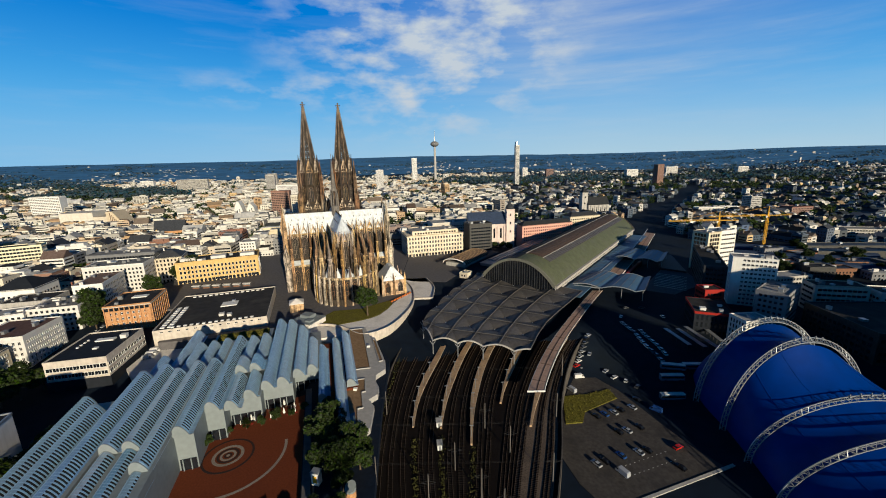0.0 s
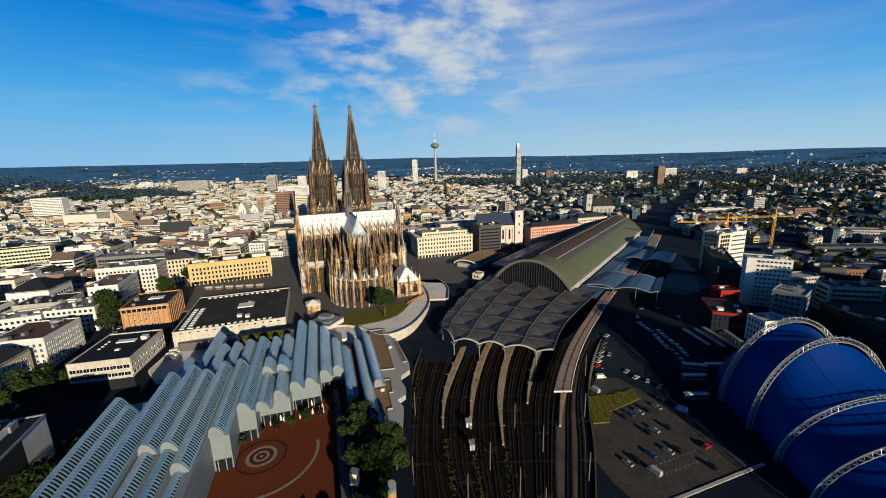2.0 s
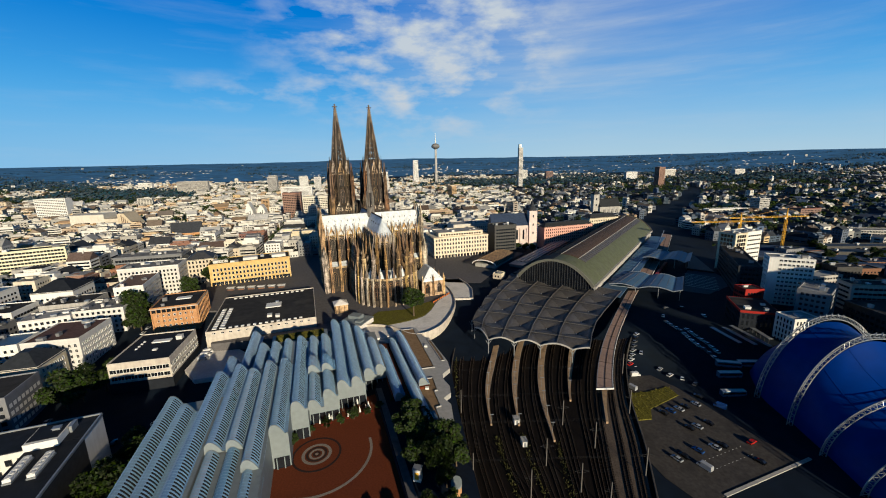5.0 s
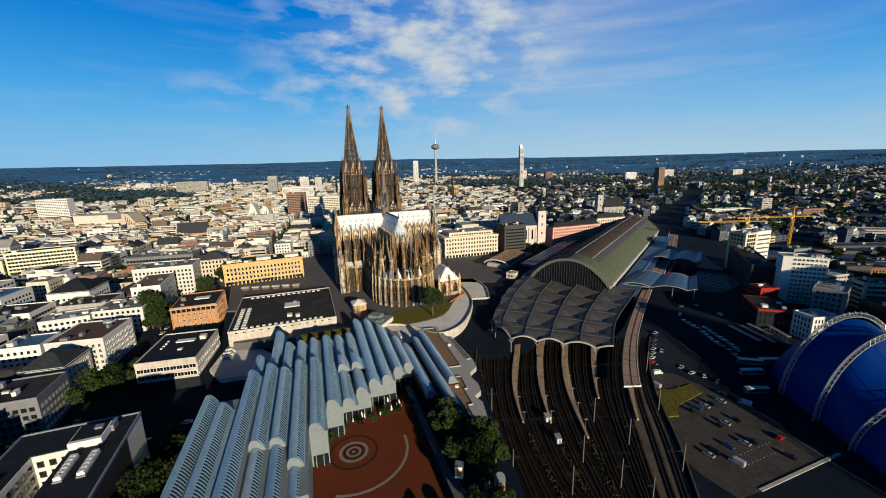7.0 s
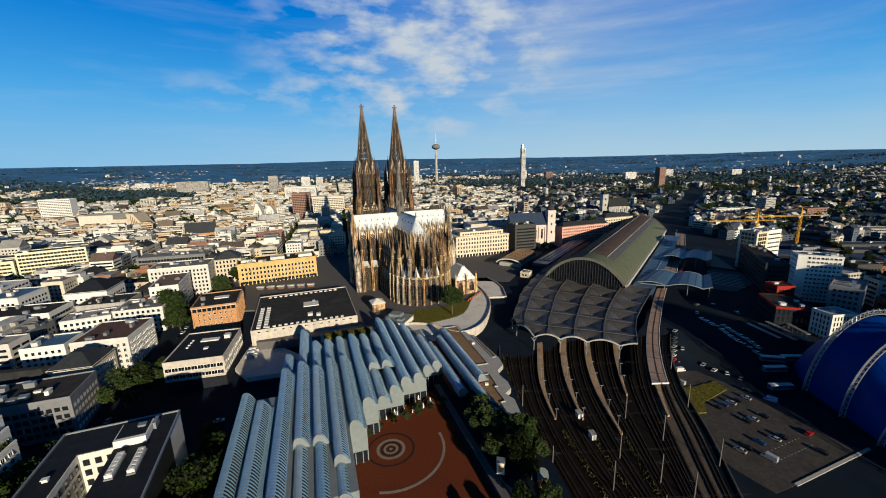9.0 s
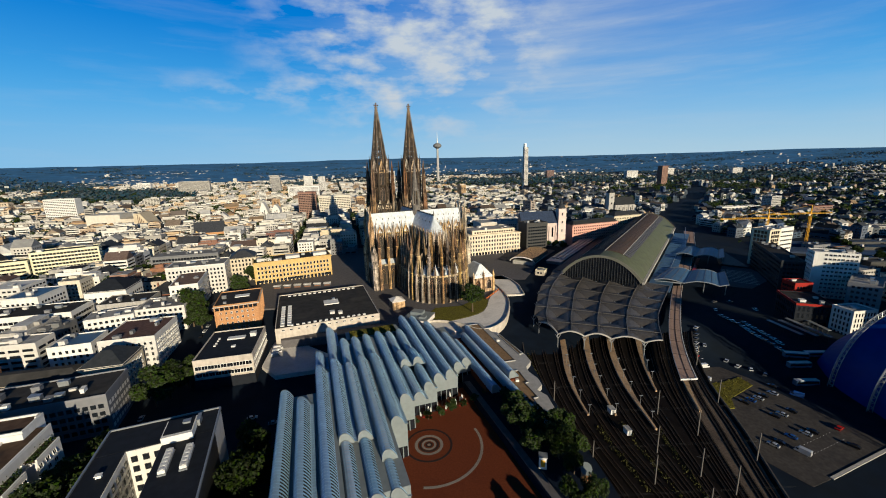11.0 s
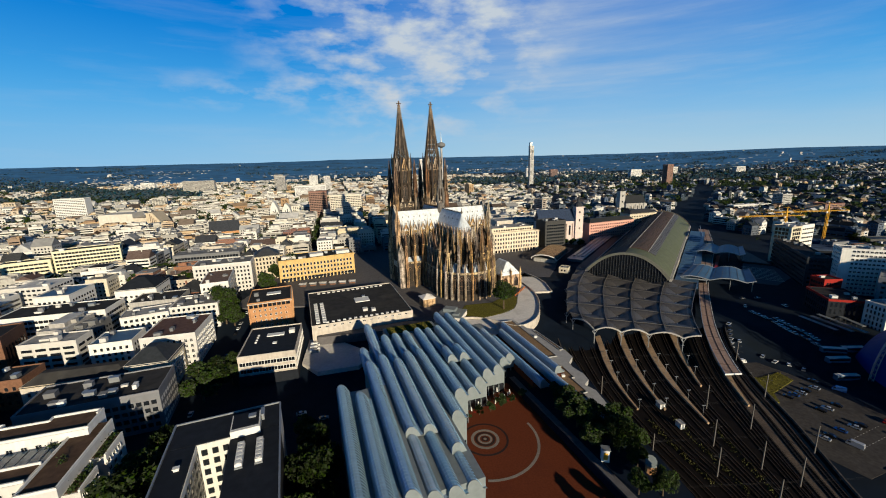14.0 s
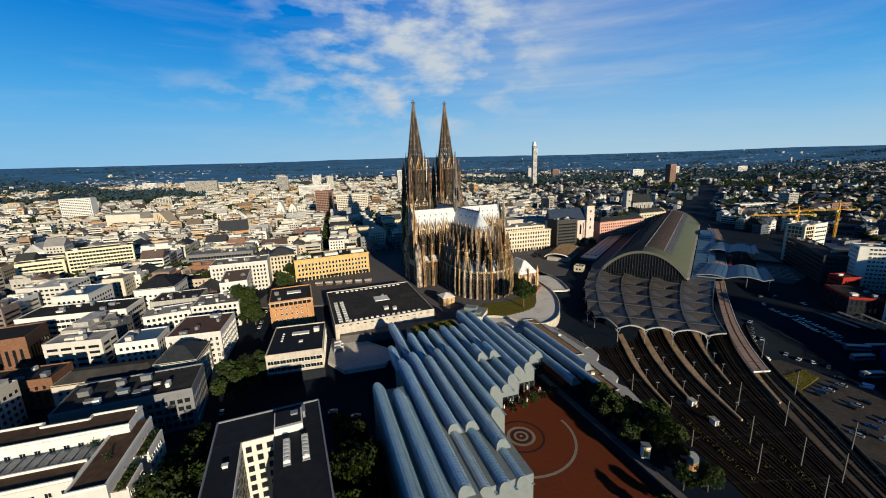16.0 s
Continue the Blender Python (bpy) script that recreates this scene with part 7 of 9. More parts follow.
L("brown_hotel_left", "cream hotel behind the bank", "hotel", 10, 520, -3, 60, 30, 22, 14, wall="cream", roof="greyroof", storey=3.5, win=(1.5, 1.8), pitch=2.8, clutter=10, seed=63, sides="SE", joined=True)

# station frontage on the square: brown ribbed barrel roof and low flat roofs
front = thing("station_frontage", "low station front with a brown ribbed barrel roof", "station building", pose(22, 387.5, -1, 0, 0, 58))
b = Build()
b.box(0, 0, -2, 47, 21, 6.5)
part("wall", b, M["concrete"], front)
b = Build()
rows = []
for i in range(13):
    a = math.pi * i / 12
    rows.append([(-25.5, -12.5 * math.cos(a), 4.5 + 4.6 * math.sin(a)), (25.5, -12.5 * math.cos(a), 4.5 + 4.6 * math.sin(a)), (25.5, -12.5 * math.cos(a), 4.2 + 4.6 * math.sin(a)), (-25.5, -12.5 * math.cos(a), 4.2 + 4.6 * math.sin(a))])
b.rings(rows)
part("barrel_roof", b, M["hallroof"], front)
for k in range(16):
    b = Build()
    for r0, r1 in zip(rows[:-1], rows[1:]):
        x = -24.6 + k * 3.28
        b.beam((x, r0[0][1], r0[0][2] + 0.1), (x, r1[0][1], r1[0][2] + 0.1), 0.35, 0.3)
    part("rib", b, M["platform"], front)
b = Build()
for r0, r1 in zip(rows[:-1], rows[1:]):
    b.beam(Vector(r0[0]) + Vector((-0.3, 0, -0.1)), Vector(r1[0]) + Vector((-0.3, 0, -0.1)), 0.6, 0.9)
part("front_rim", b, M["whitepaint"], front)
L("station_office", "white cubic station office block", "station building", 18, 332, -4, 8, 9, 4.5, -34, wall="cream", roof="greyroof", storey=3.4, win=(1.4, 1.6), pitch=2.6, clutter=1, seed=64, sides="SW", joined=True)
# glass wedge hall behind the station
b = Build()
b.rings([[(205, 359, -11), (222, 345.5, -11), (246, 392, -11), (228, 404, -11)], [(203.5, 357, -3), (220.5, 343, -3), (238, 399, -1.5), (234, 402, -1.5)]])
single("glass_hall", b, M["slate"], "dark glass wedge-shaped entrance hall", "entrance hall")

# pale banded paving of the square behind the station
b = Build()
b.prism([(160, 300), (178, 288), (216, 312), (222, 343), (204, 356), (176, 322)], -12, gz(190, 320) + 0.25)
single("station_square", b, M["paving"], "grey banded paving of the square behind the station", "square", kind="structure")
for i in range(9):
    b = Build()
    b.box(183 + i * 2.6, 304 + i * 4.2, gz(190, 320) + 0.25, 24, 0.7, 0.02, -0.7)
    single("paving_band", b, M["palepaving"], "pale stone band in the paving", "paving band", kind="structure")

# paved forecourt between cathedral terrace and station
b = Build()
b.prism([(-39.5, 331), (-28, 322), (0, 318), (14, 345), (25, 372), (60, 425), (40, 448), (-39.5, 418)], -3, 0.03)
single("forecourt", b, M["paving"], "grey stone paved forecourt before the station", "square", kind="structure")

# long low sheds with dark barrel roofs beyond the slab, shade painted into their walls
for x, y, w, d in ((372, 402, 120, 24), (352, 372, 120, 24), (404, 330, 130, 26)):
    t = thing("long_shed", "long low shed with dark blue-grey barrel roof", "shed", pose(x, y, -9, 0, 0, -24), group="long sheds")
    b = Build()
    b.box(0, 0, -3, w, d, 11)
    part("wall", b, M["coalfelt"], t)
    for k in (-1, 1):
        b = Build()
        rows = []
        for i in range(9):
            a = math.pi * i / 8
            yy, zz = k * d / 4 - d / 4 * math.cos(a), 8 + 3.2 * math.sin(a)
            rows.append([(-w / 2 - 0.5, yy, zz), (w / 2 + 0.5, yy, zz), (w / 2 + 0.5, yy, zz - 0.3), (-w / 2 - 0.5, yy, zz - 0.3)])
        b.rings(rows)
        part("barrel_roof", b, M["blueslate"], t)
    for i in range(20):
        b = Build()
        b.box(-w / 2 + 4 + i * (w - 8) / 19, -d / 2 - 0.05, 2, 3.2, 0.2, 2.4)
        part("window", b, M["glass"], t)

# old sandstone church with a dark steep roof among the shops
t = thing("stone_church", "old sandstone church with dark steep roof", "church", pose(-412, 582, -5, 0, 0, -4))
b = Build()
b.box(0, 0, -1, 19, 62, 12)
b.rings([[(-9.5, -31, 11), (9.5, -31, 11), (0, -31, 19.5)], [(-9.5, -30, 11), (9.5, -30, 11), (0, -30, 19.5)]])
part("wall", b, M["yellow"], t)
b = Build()
b.rings([[(-10.2, -30.6, 10.8), (10.2, -30.6, 10.8), (0, -30.6, 20)], [(-10.2, 31, 10.8), (10.2, 31, 10.8), (0, 31, 20)]])
part("roof", b, M["slate"], t)
b = Build()
b.pinnacle(0, 4, 19, 1.6, 4, 9)
part("ridge_turret", b, M["slate"], t)
for i in range(8):
    part("window", window(1.6, 5.0, 0, "yellow", True, True), None, t, m=pose(9.5, -27 + 7.6 * i, 5.5, 0, 0, 90))

# flagpoles and lamps on the forecourt
for i in range(7):
    t = thing("flagpole", "slim white flagpole on the station forecourt", "flagpole", pose(-34 + 8.4 * i, 408 + 2.4 * i, 0), "flagpoles")
    b = Build()
    b.prism(ngon(8, 0.16), 0, 9.5, 0.6)
    part("pole", b, M["whitepaint"], t)
    b = Build()
    b.prism(ngon(8, 0.4), 0, 0.4)
    part("base", b, M["concrete"], t)

# ---------- trees ----------
def tree_meshes(seed, height, spread):
    """Trunk with limbs, and a crown of many small bent leaf sprays with an uneven outline and gaps."""
    rnd = random.Random(seed)
    tb = Build()
    tb.rings([[(r * math.cos(a), r * math.sin(a), z) for a in (2 * math.pi * i / 8 for i in range(8))] for r, z in ((0.42, -0.6), (0.33, 1), (0.26, height * 0.3), (0.14, height * 0.6), (0.05, height * 0.85))])
    lobes = []
    for i in range(11):
        a, r = rnd.uniform(0, 6.28), spread * math.sqrt(rnd.random()) * 0.72
        z = height * rnd.uniform(0.42, 0.86) - r * 0.25
        lobes.append((r * math.cos(a), r * math.sin(a), z, spread * rnd.uniform(0.28, 0.46)))
        tb.beam((0, 0, height * rnd.uniform(0.25, 0.5)), (r * math.cos(a), r * math.sin(a), z), 0.14)
    lb = Build()
    for x, y, z, s in lobes:
        for _ in range(330):
            u, v = rnd.uniform(-1, 1), rnd.uniform(0, 6.28)
            q = s * rnd.uniform(0.55, 1.12)
            p = Vector((x + q * math.sqrt(1 - u * u) * math.cos(v), y + q * math.sqrt(1 - u * u) * math.sin(v), z + q * u * 0.8))
            d = Vector((rnd.gauss(0, 1), rnd.gauss(0, 1), rnd.gauss(0, 0.6))).normalized()
            e = d.orthogonal().normalized()
            k = rnd.uniform(0.3, 0.68)
            lb.face(p - d * k, p + e * k * 0.6 - Vector((0, 0, 0.1)), p + d * k, p - e * k * 0.6 - Vector((0, 0, 0.1)))
    return tb.mesh("trunk", M["bark"]), lb.mesh("crown", M["leaf"])


TREES = [tree_meshes(100 + i, h, s) for i, (h, s) in enumerate(((11, 4.6), (13, 5.2), (9, 4.2), (15, 6.4)))]


def tree(x, y, z, kind, size=1.0, label="green broadleaf tree in full leaf", group="street trees"):
    t = thing("tree", label, "tree", pose(x, y, z, 0, 0, (x * 37 + y * 11) % 360), group)
    t.scale = (size, size, size)
    FOOTPRINTS.append((x, y, 6 * size, 6 * size, 0.0))
    part("trunk", TREES[kind][0], None, t)
    part("crown", TREES[kind][1], None, t)


for i, (x, y, s) in enumerate(((-50, 143, 0.8), (-48, 138, 0.9), (-44.5, 135, 1.0), (-49, 131, 0.9), (-44, 124, 1.1), (-40, 128, 0.8), (-40, 119, 1.0), (-37.5, 112, 1.0), (-45.5, 116, 0.9), (-38, 125, 0.8), (-36.5, 118, 0.9), (-34, 121, 0.9), (-31, 114, 0.9), (-35.5, 109, 0.9), (-30, 119, 0.7), (-47.5, 126, 0.9), (-34.5, 105, 0.8), (-40, 94, 0.7), (-47, 90, 0.6), (-33, 93, 0.7), (-54, 88, 0.5))):
    tree(x, y, -5.1 if x < -42 and y < 93 else -1.9, i % 4, s * 1.0, "dense green tree beside the brick square", "trees by the square")
for i, (x, y, s) in enumerate(((-246, 253, 1.15), (-243, 247, 1.0), (-250, 260, 1.0), (-236, 244, 0.9), (-210, 170, 1.0), (-206, 178, 0.95), (-213, 164, 0.9), (-208, 186, 0.8), (-234, 297, 1.0), (-240, 338, 1.1), (-232, 343, 1.1), (-246, 344, 1.0), (-228, 338, 0.9))):
    tree(x, y, gz(x, y) - 0.2, (i + 1) % 4, s * 1.55, "tall full street tree with dark green crown")
for i, (x, y, s) in enumerate(((-152, 128, 1.0), (-147, 119, 1.0), (-150, 112, 1.0), (-142, 104, 1.1), (-139, 96, 1.0), (-143, 90, 1.0), (-136, 86, 1.0), (-133, 79, 1.0), (-147, 98, 0.9), (-205, 112, 1.0), (-203, 105, 1.1), (-199, 98, 1.1), (-196, 91, 1.0), (-203, 120, 0.9), (-200, 84, 1.0), (-192, 88, 0.9), (-195, 79, 1.0), (-207, 127, 0.8))):
    tree(x, y, gz(x, y) - 0.2, i % 4, s * 1.4, "tall full street tree with dark green crown")
for i, (x, y) in enumerate(((326, 340), (352, 345), (382, 332), (410, 322), (330, 372), (356, 372), (384, 362), (398, 366), (350, 404), (376, 400), (440, 324), (448, 366), (470, 372), (386, 420))):
    tree(x, y, gz(x, y) - 0.2, i % 4, 1.1, "green city tree between houses")
tree(-53.5, 247.5, 0.1, 1, 1.7, "round green tree on the choir lawn", "lawn trees")
for i, (x, y, s) in enumerate(((-58.5, 150, 0.4), (-63, 146, 0.42), (-68, 144, 0.4), (-73, 141, 0.4), (-78, 138, 0.42), (-83, 136, 0.4), (-88, 133, 0.4), (-93, 126, 0.4))):
    tree(-58 + 1.034 * (x + 58), 1.034 * y, -5.1, i % 4, s, "small clipped tree beside the museum cafe", "cafe trees")
for i, (x, y, s) in enumerate(((68, 447, 1), (74, 440, 0.9), (60, 452, 0.9), (300, 330, 0.9), (318, 300, 1), (306, 345, 1), (-330, 560, 1.2), (-250, 560, 1.1), (-300, 500, 1.0), (-200, 520, 1.0), (-190, 620, 1.2), (-175, 630, 1.1), (-420, 290, 1.2), (-432, 282, 1.2), (-445, 296, 1.1), (-424, 300, 1.0))):
    tree(x, y, gz(x, y) - 0.2, i % 4, s, "green city tree between houses")

# trees scattered through the city and woods beyond it, too many to count
rnd = random.Random(5)


def crown_clump(b, x, y, z, s, rnd, n):
    for _ in range(n):
        u, v = rnd.uniform(-0.5, 1), rnd.uniform(0, 6.28)
        q = s * rnd.uniform(0.5, 1.1)
        p = Vector((x + q * math.sqrt(1 - u * u) * math.cos(v), y + q * math.sqrt(1 - u * u) * math.sin(v), z + q * u * 0.8))
        d = Vector((rnd.gauss(0, 1), rnd.gauss(0, 1), rnd.gauss(0, 0.5))).normalized()
        e = d.orthogonal().normalized()
        k = s * rnd.uniform(0.22, 0.42)
        b.face(p - d * k, p + e * k * 0.7, p + d * k, p - e * k * 0.7)


CITY_TREES, FAR_WOODS = Build(), Build()
def wooded(x, y):
    """How thickly the land is grown with trees: long belts, closing up towards the horizon."""
    return noise.noise((x * 0.0011, y * 0.0038, 3.0)) + 0.30 * (y - 2000) / 1500 + (0.10 if x > 300 else 0)


for _ in range(5600):
    y = rnd.uniform(330, 2300)
    x = rnd.uniform(-1.25, 1.3) * y
    n0 = noise.noise((x * 0.004, y * 0.004, 7.0))
    if n0 < (-0.08 if x < 100 and y < 700 else -0.30 if x < 100 else -0.35) or (abs(x) < 200 and y < 560) or (60 < x < 340 and y < 610) or (300 < x < 580 and 250 < y < 500) or (600 < y < 1600 and abs(x - 0.745 * y + 140) < 34) or (230 < x < 0.745 * y - 80 and x > 0.45 * y - 30 and y < 700):
        continue
    for _ in range(rnd.randint(1, 3)):
        crown_clump(CITY_TREES, x + rnd.uniform(-12, 12), y + rnd.uniform(-12, 12), gz(x, y) + rnd.uniform(6, 12), rnd.uniform(4, 7), rnd, 26)
for _ in range(1300):
    y = rnd.uniform(420, 2300)
    x = rnd.uniform(0.5, 1.25) * y + 60
    if (300 < x < 580 and 250 < y < 500) or (600 < y < 1600 and abs(x - 0.745 * y + 140) < 34) or (x < 0.745 * y - 80 and y < 700):
        continue
    crown_clump(CITY_TREES, x, y, gz(x, y) + rnd.uniform(5, 9), rnd.uniform(3.5, 6.5), rnd, 22)
single("city_trees", CITY_TREES, M["leaf"], "many green trees scattered between the houses", "trees", kind="stuff")
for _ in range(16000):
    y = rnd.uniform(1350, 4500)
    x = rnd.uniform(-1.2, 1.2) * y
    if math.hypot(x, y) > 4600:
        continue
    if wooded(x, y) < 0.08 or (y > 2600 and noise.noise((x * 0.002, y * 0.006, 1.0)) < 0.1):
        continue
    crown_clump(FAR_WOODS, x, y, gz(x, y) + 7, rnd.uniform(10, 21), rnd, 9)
single("far_woods", FAR_WOODS, M["hazewood"], "dark belts of woods beyond the city", "woods", kind="stuff")

# ---------- cars ----------
CAR_PAINT = {}
for nm, col, r in (("white", (0.75, 0.75, 0.74), 0.25), ("silver", (0.42, 0.44, 0.47), 0.25), ("black", (0.012, 0.012, 0.014), 0.2), ("grey", (0.11, 0.115, 0.125), 0.25), ("red", (0.55, 0.02, 0.012), 0.25), ("blue", (0.03, 0.09, 0.28), 0.25)):
    CAR_PAINT[nm] = material("car_paint_" + nm, col, r, 0.2, grain=0.03, stain=0.05, bump=0, coat=0.6)
M["tyre"] = material("tyre_rubber", (0.015, 0.015, 0.015), 0.85, grain=0.2, stain=0, bump=0)


def section(b, pts, half, taper=0.0):
    """A body from a side outline (x, z) with a width."""
    b.rings([[(x, -half + taper * max(0, z - 0.8), z) for x, z in pts], [(x, half - taper * max(0, z - 0.8), z) for x, z in pts]])


def car_parts(kind):
    body, glass, roof = Build(), Build(), Build()
    if kind == "van":
        section(body, [(-2.6, 0.35), (2.6, 0.35), (2.65, 0.9), (2.3, 1.2), (1.75, 2.0), (1.5, 2.25), (-2.55, 2.25), (-2.62, 0.8)], 0.98)
        section(glass, [(1.2, 1.25), (2.22, 1.28), (1.8, 1.9), (1.2, 1.9)], 1.0)
        section(roof, [(-2.4, 2.25), (1.4, 2.25), (1.3, 2.36), (-2.3, 2.36)], 0.85)
        wx, r = (-1.6, 1.65), 0.36
    else:
        section(body, [(-2.1, 0.3), (2.15, 0.3), (2.2, 0.65), (1.9, 0.82), (0.95, 0.92), (-1.6, 0.95), (-2.1, 0.9), (-2.15, 0.6)], 0.88)
        section(glass, [(1.05, 0.9), (0.35, 1.38), (-1.15, 1.4), (-1.85, 0.92)], 0.82, 0.25)
        section(roof, [(0.35, 1.37), (-1.1, 1.39), (-1.0, 1.46), (0.25, 1.44)], 0.68)
        wx, r = (-1.35, 1.35), 0.32
    wheel = Build()
    wheel.rings([[(r * math.cos(a), y, r * math.sin(a)) for a in (2 * math.pi * i / 14 for i in range(14))] for y in (-0.11, 0.11)])
    return body.mesh("body", None), glass.mesh("windows", M["glass"]), roof.mesh("roof", None), wheel.mesh("wheel", M["tyre"]), wx, r


CAR_PARTS = {k: car_parts(k) for k in ("car", "van")}
PAINTED = {}


def car(x, y, z, deg, paint, kind="car", group="parked cars"):
    body, glass, roof, wheel, wx, r = CAR_PARTS[kind]
    if (kind, paint) not in PAINTED:
        b2, r2 = body.copy(), roof.copy()
        for me in (b2, r2):
            me.materials.clear()
            me.materials.append(CAR_PAINT[paint])
        PAINTED[(kind, paint)] = (b2, r2)
    b2, r2 = PAINTED[(kind, paint)]
    t = thing("parked_" + kind, f"{paint} {'delivery van' if kind == 'van' else 'parked car'} with dark windows standing on the asphalt", kind, pose(x, y, z, 0, 0, deg), group)
    part("body", b2, None, t)
    part("cabin_glass", glass, None, t)
    part("roof", r2, None, t)
    for a in wx:
        for s in (-1, 1):
            part("wheel", wheel, None, t, m=pose(a, s * 0.82, r))


# open-air car park beside the railway: worn asphalt, grass wedge, kerbs, bay lines
b = Build()
b.prism([(44.5, 150), (44, 134), (47, 119), (53, 107.5), (66, 111.5), (104.5, 125), (98.4, 136.4), (92.5, 154.5), (86, 177), (83.4, 181), (77, 193), (71, 194), (62, 180), (53, 162)], -16, gz(75, 140) + 0.12)
LOT_Z = gz(75, 140) + 0.12
single("car_park", b, M["lot"], "worn grey asphalt car park beside the railway", "car park", kind="structure")
b = Build()
rnd = random.Random(8)
poly = [(56.5, 172.5), (69, 173.8), (82, 178), (83, 170), (72.5, 164.5), (63.3, 159.7), (59.5, 152), (51.5, 151.3)]
b.prism(poly, LOT_Z - 0.3, LOT_Z + 0.35, 0.96)
for _ in range(900):
    f, x, y = 0, rnd.uniform(50, 83), rnd.uniform(149, 177)
    if inside(x, y, poly):
        a, k, hh = rnd.uniform(0, 6.28), rnd.uniform(0.1, 0.3), rnd.uniform(0.25, 0.8)
        b.face((x - k * math.cos(a), y - k * math.sin(a), LOT_Z + 0.25), (x + k * math.cos(a), y + k * math.sin(a), LOT_Z + 0.25), (x + rnd.uniform(-0.2, 0.2), y, LOT_Z + 0.3 + hh))
single("grass_wedge", b, M["grass"], "rough grassy wedge at the car park's end", "grass", kind="structure")
b = Build()
b.beam((108, 126.3, LOT_Z), (63, 110.6, LOT_Z), 1.2, 0.5)
single("kerb", b, M["concrete"], "pale concrete kerb strip along the car park", "kerb", kind="structure")
b = Build()
for i in range(12):
    b.box(64.5 + i * 2.1, 121.3 + i * 0.75, LOT_Z, 0.6, 0.16, 0.012, 0.35)
    b.box(63.0 + i * 2.1, 125.6 + i * 0.75, LOT_Z, 0.6, 0.16, 0.012, 0.35)
single("bay_marks", b, M["whitepaint"], "white painted dashes between parking bays", "road marking", kind="stuff")
for x, y, paint, deg in ((74.7, 197.0, "white", 20), (67.2, 156.3, "black", 118), (71.4, 157.7, "blue", 118), (76.1, 158.8, "silver", 118), (80.0, 160.6, "black", 118), (91.2, 168.3, "black", 118), (86.2, 162.2, "silver", 118), (72.6, 145.6, "black", 118), (76.6, 146.4, "silver", 118),
                         (82.9, 148.4, "black", 118), (67.6, 132.1, "blue", 118), (75.4, 133.6, "silver", 118), (79.2, 134.6, "black", 118), (56.4, 128.0, "silver", 118), (60.2, 129.4, "black", 118), (87.2, 125.4, "black", 118), (92.2, 135.7, "red", 25)):
    car(x, y, LOT_Z, deg, paint)
car(64.3, 123.3, LOT_Z, 118, "silver", "van")
car(96.2, 159.7, gz(96, 159) + 0.03, 130, "blue", "van")
rnd = random.Random(9)
for i in range(8):       # beside the viaduct
    x, y = 68 + i * 2.0, 198 + i * 3.2
    car(x + 4, y, gz(x + 4, y) + 0.03, 35, rnd.choice(("black", "grey", "silver", "red", "white")))
car(70.4, 189.0, LOT_Z, 5, "white", "van")
car(62.6, 177.0, LOT_Z, 118, "silver", "van")
for i in range(12):      # double rank of waiting taxis
    x, y = 114.6 + 0.5 * math.sin(i), 187.5 + i * 4.4
    car(x, y, gz(x, y) + 0.03, 92, rnd.choice(("white", "white", "silver", "grey")), group="taxi rank")
    if i < 7:
        car(x + 5.6, y + 10, gz(x + 5.6, y + 10) + 0.03, 92, rnd.choice(("white", "silver", "silver", "white")), group="taxi rank")
for x, y, d in ((86.5, 193.5, 40), (89, 188, 30), (93.5, 184.5, 60), (97, 179, 40), (82, 206, 60), (145, 245, 80), (139, 261, 10), (128, 262, 20), (118, 247, 60)):
    car(x, y, gz(x, y) + 0.03, d, rnd.choice(("white", "silver", "grey", "white", "black")))
for x, y, d in ((-233, 246, 100), (-231.5, 239, 100), (-230, 232, 100), (-236, 262, 100), (-222, 205, 95), (-221, 196, 95), (-214, 155, 110), (-163, 152, 20), (-152, 148, 20), (-172, 140, 110), (-236, 270, 100), (-220, 188, 95)):
    car(x, y, gz(x, y) + 0.03, d, rnd.choice(("white", "silver", "grey", "black")))

# bus station shelters: long flat roofs, lit edges
for i, (x, y, d) in enumerate(((148, 209.5, 92), (141.6, 209.5, 93), (156.5, 211.5, 84), (134.5, 211, 94))):
    t = thing("bus_shelter", "long flat bus shelter roof on thin posts", "bus shelter", pose(x, y, gz(x, y), 0, 0, d), "bus shelters")
    b = Build()
    b.box(0, 0, 3.2, (29, 24, 16, 22)[i], 2.4, 0.25)
    part("roof", b, M["metal"], t)
    for k in range(5):
        b = Build()
        b.box((-2 + k) * (29, 24, 16, 22)[i] / 4.6, 0, -0.3, 0.18, 0.18, 3.5)
        part("post", b, M["darkmetal"], t)
for x, y, d in ((117, 184, -14), (113, 177.5, -2), (108, 167.5, -2), (128, 184, -4)):
    t = thing("bus", "long white and blue city bus standing", "bus", pose(x, y, gz(x, y), 0, 0, d), "standing buses")
    b = Build()
    b.box(0, 0, 0.4, 11.5, 2.5, 2.6)
    part("body", b, M["bluesteel"], t)
    b = Build()
    b.box(0, 0, 3.0, 11.2, 2.3, 0.2)
    part("roof", b, M["whitepaint"], t)
    b = Build()
    b.box(0, 0, 1.5, 10.9, 2.56, 1.0)
    part("window_band", b, M["glass"], t)
    for a in (-3.6, 3.6):
        for s in (-1, 1):
            part("wheel", CAR_PARTS["car"][3], None, t, m=Matrix.Translation((a, s * 1.2, 0.42)) @ Matrix.Scale(1.3, 4))

# delivery yard between the two museums
b = Build()
b.prism([(-179.5, 221), (-175, 192), (-164, 182), (-143, 186.5), (-137, 200), (-163, 220)], -12, -5.0)
single("delivery_yard", b, M["palepaving"], "pale concrete delivery yard", "yard", kind="structure")
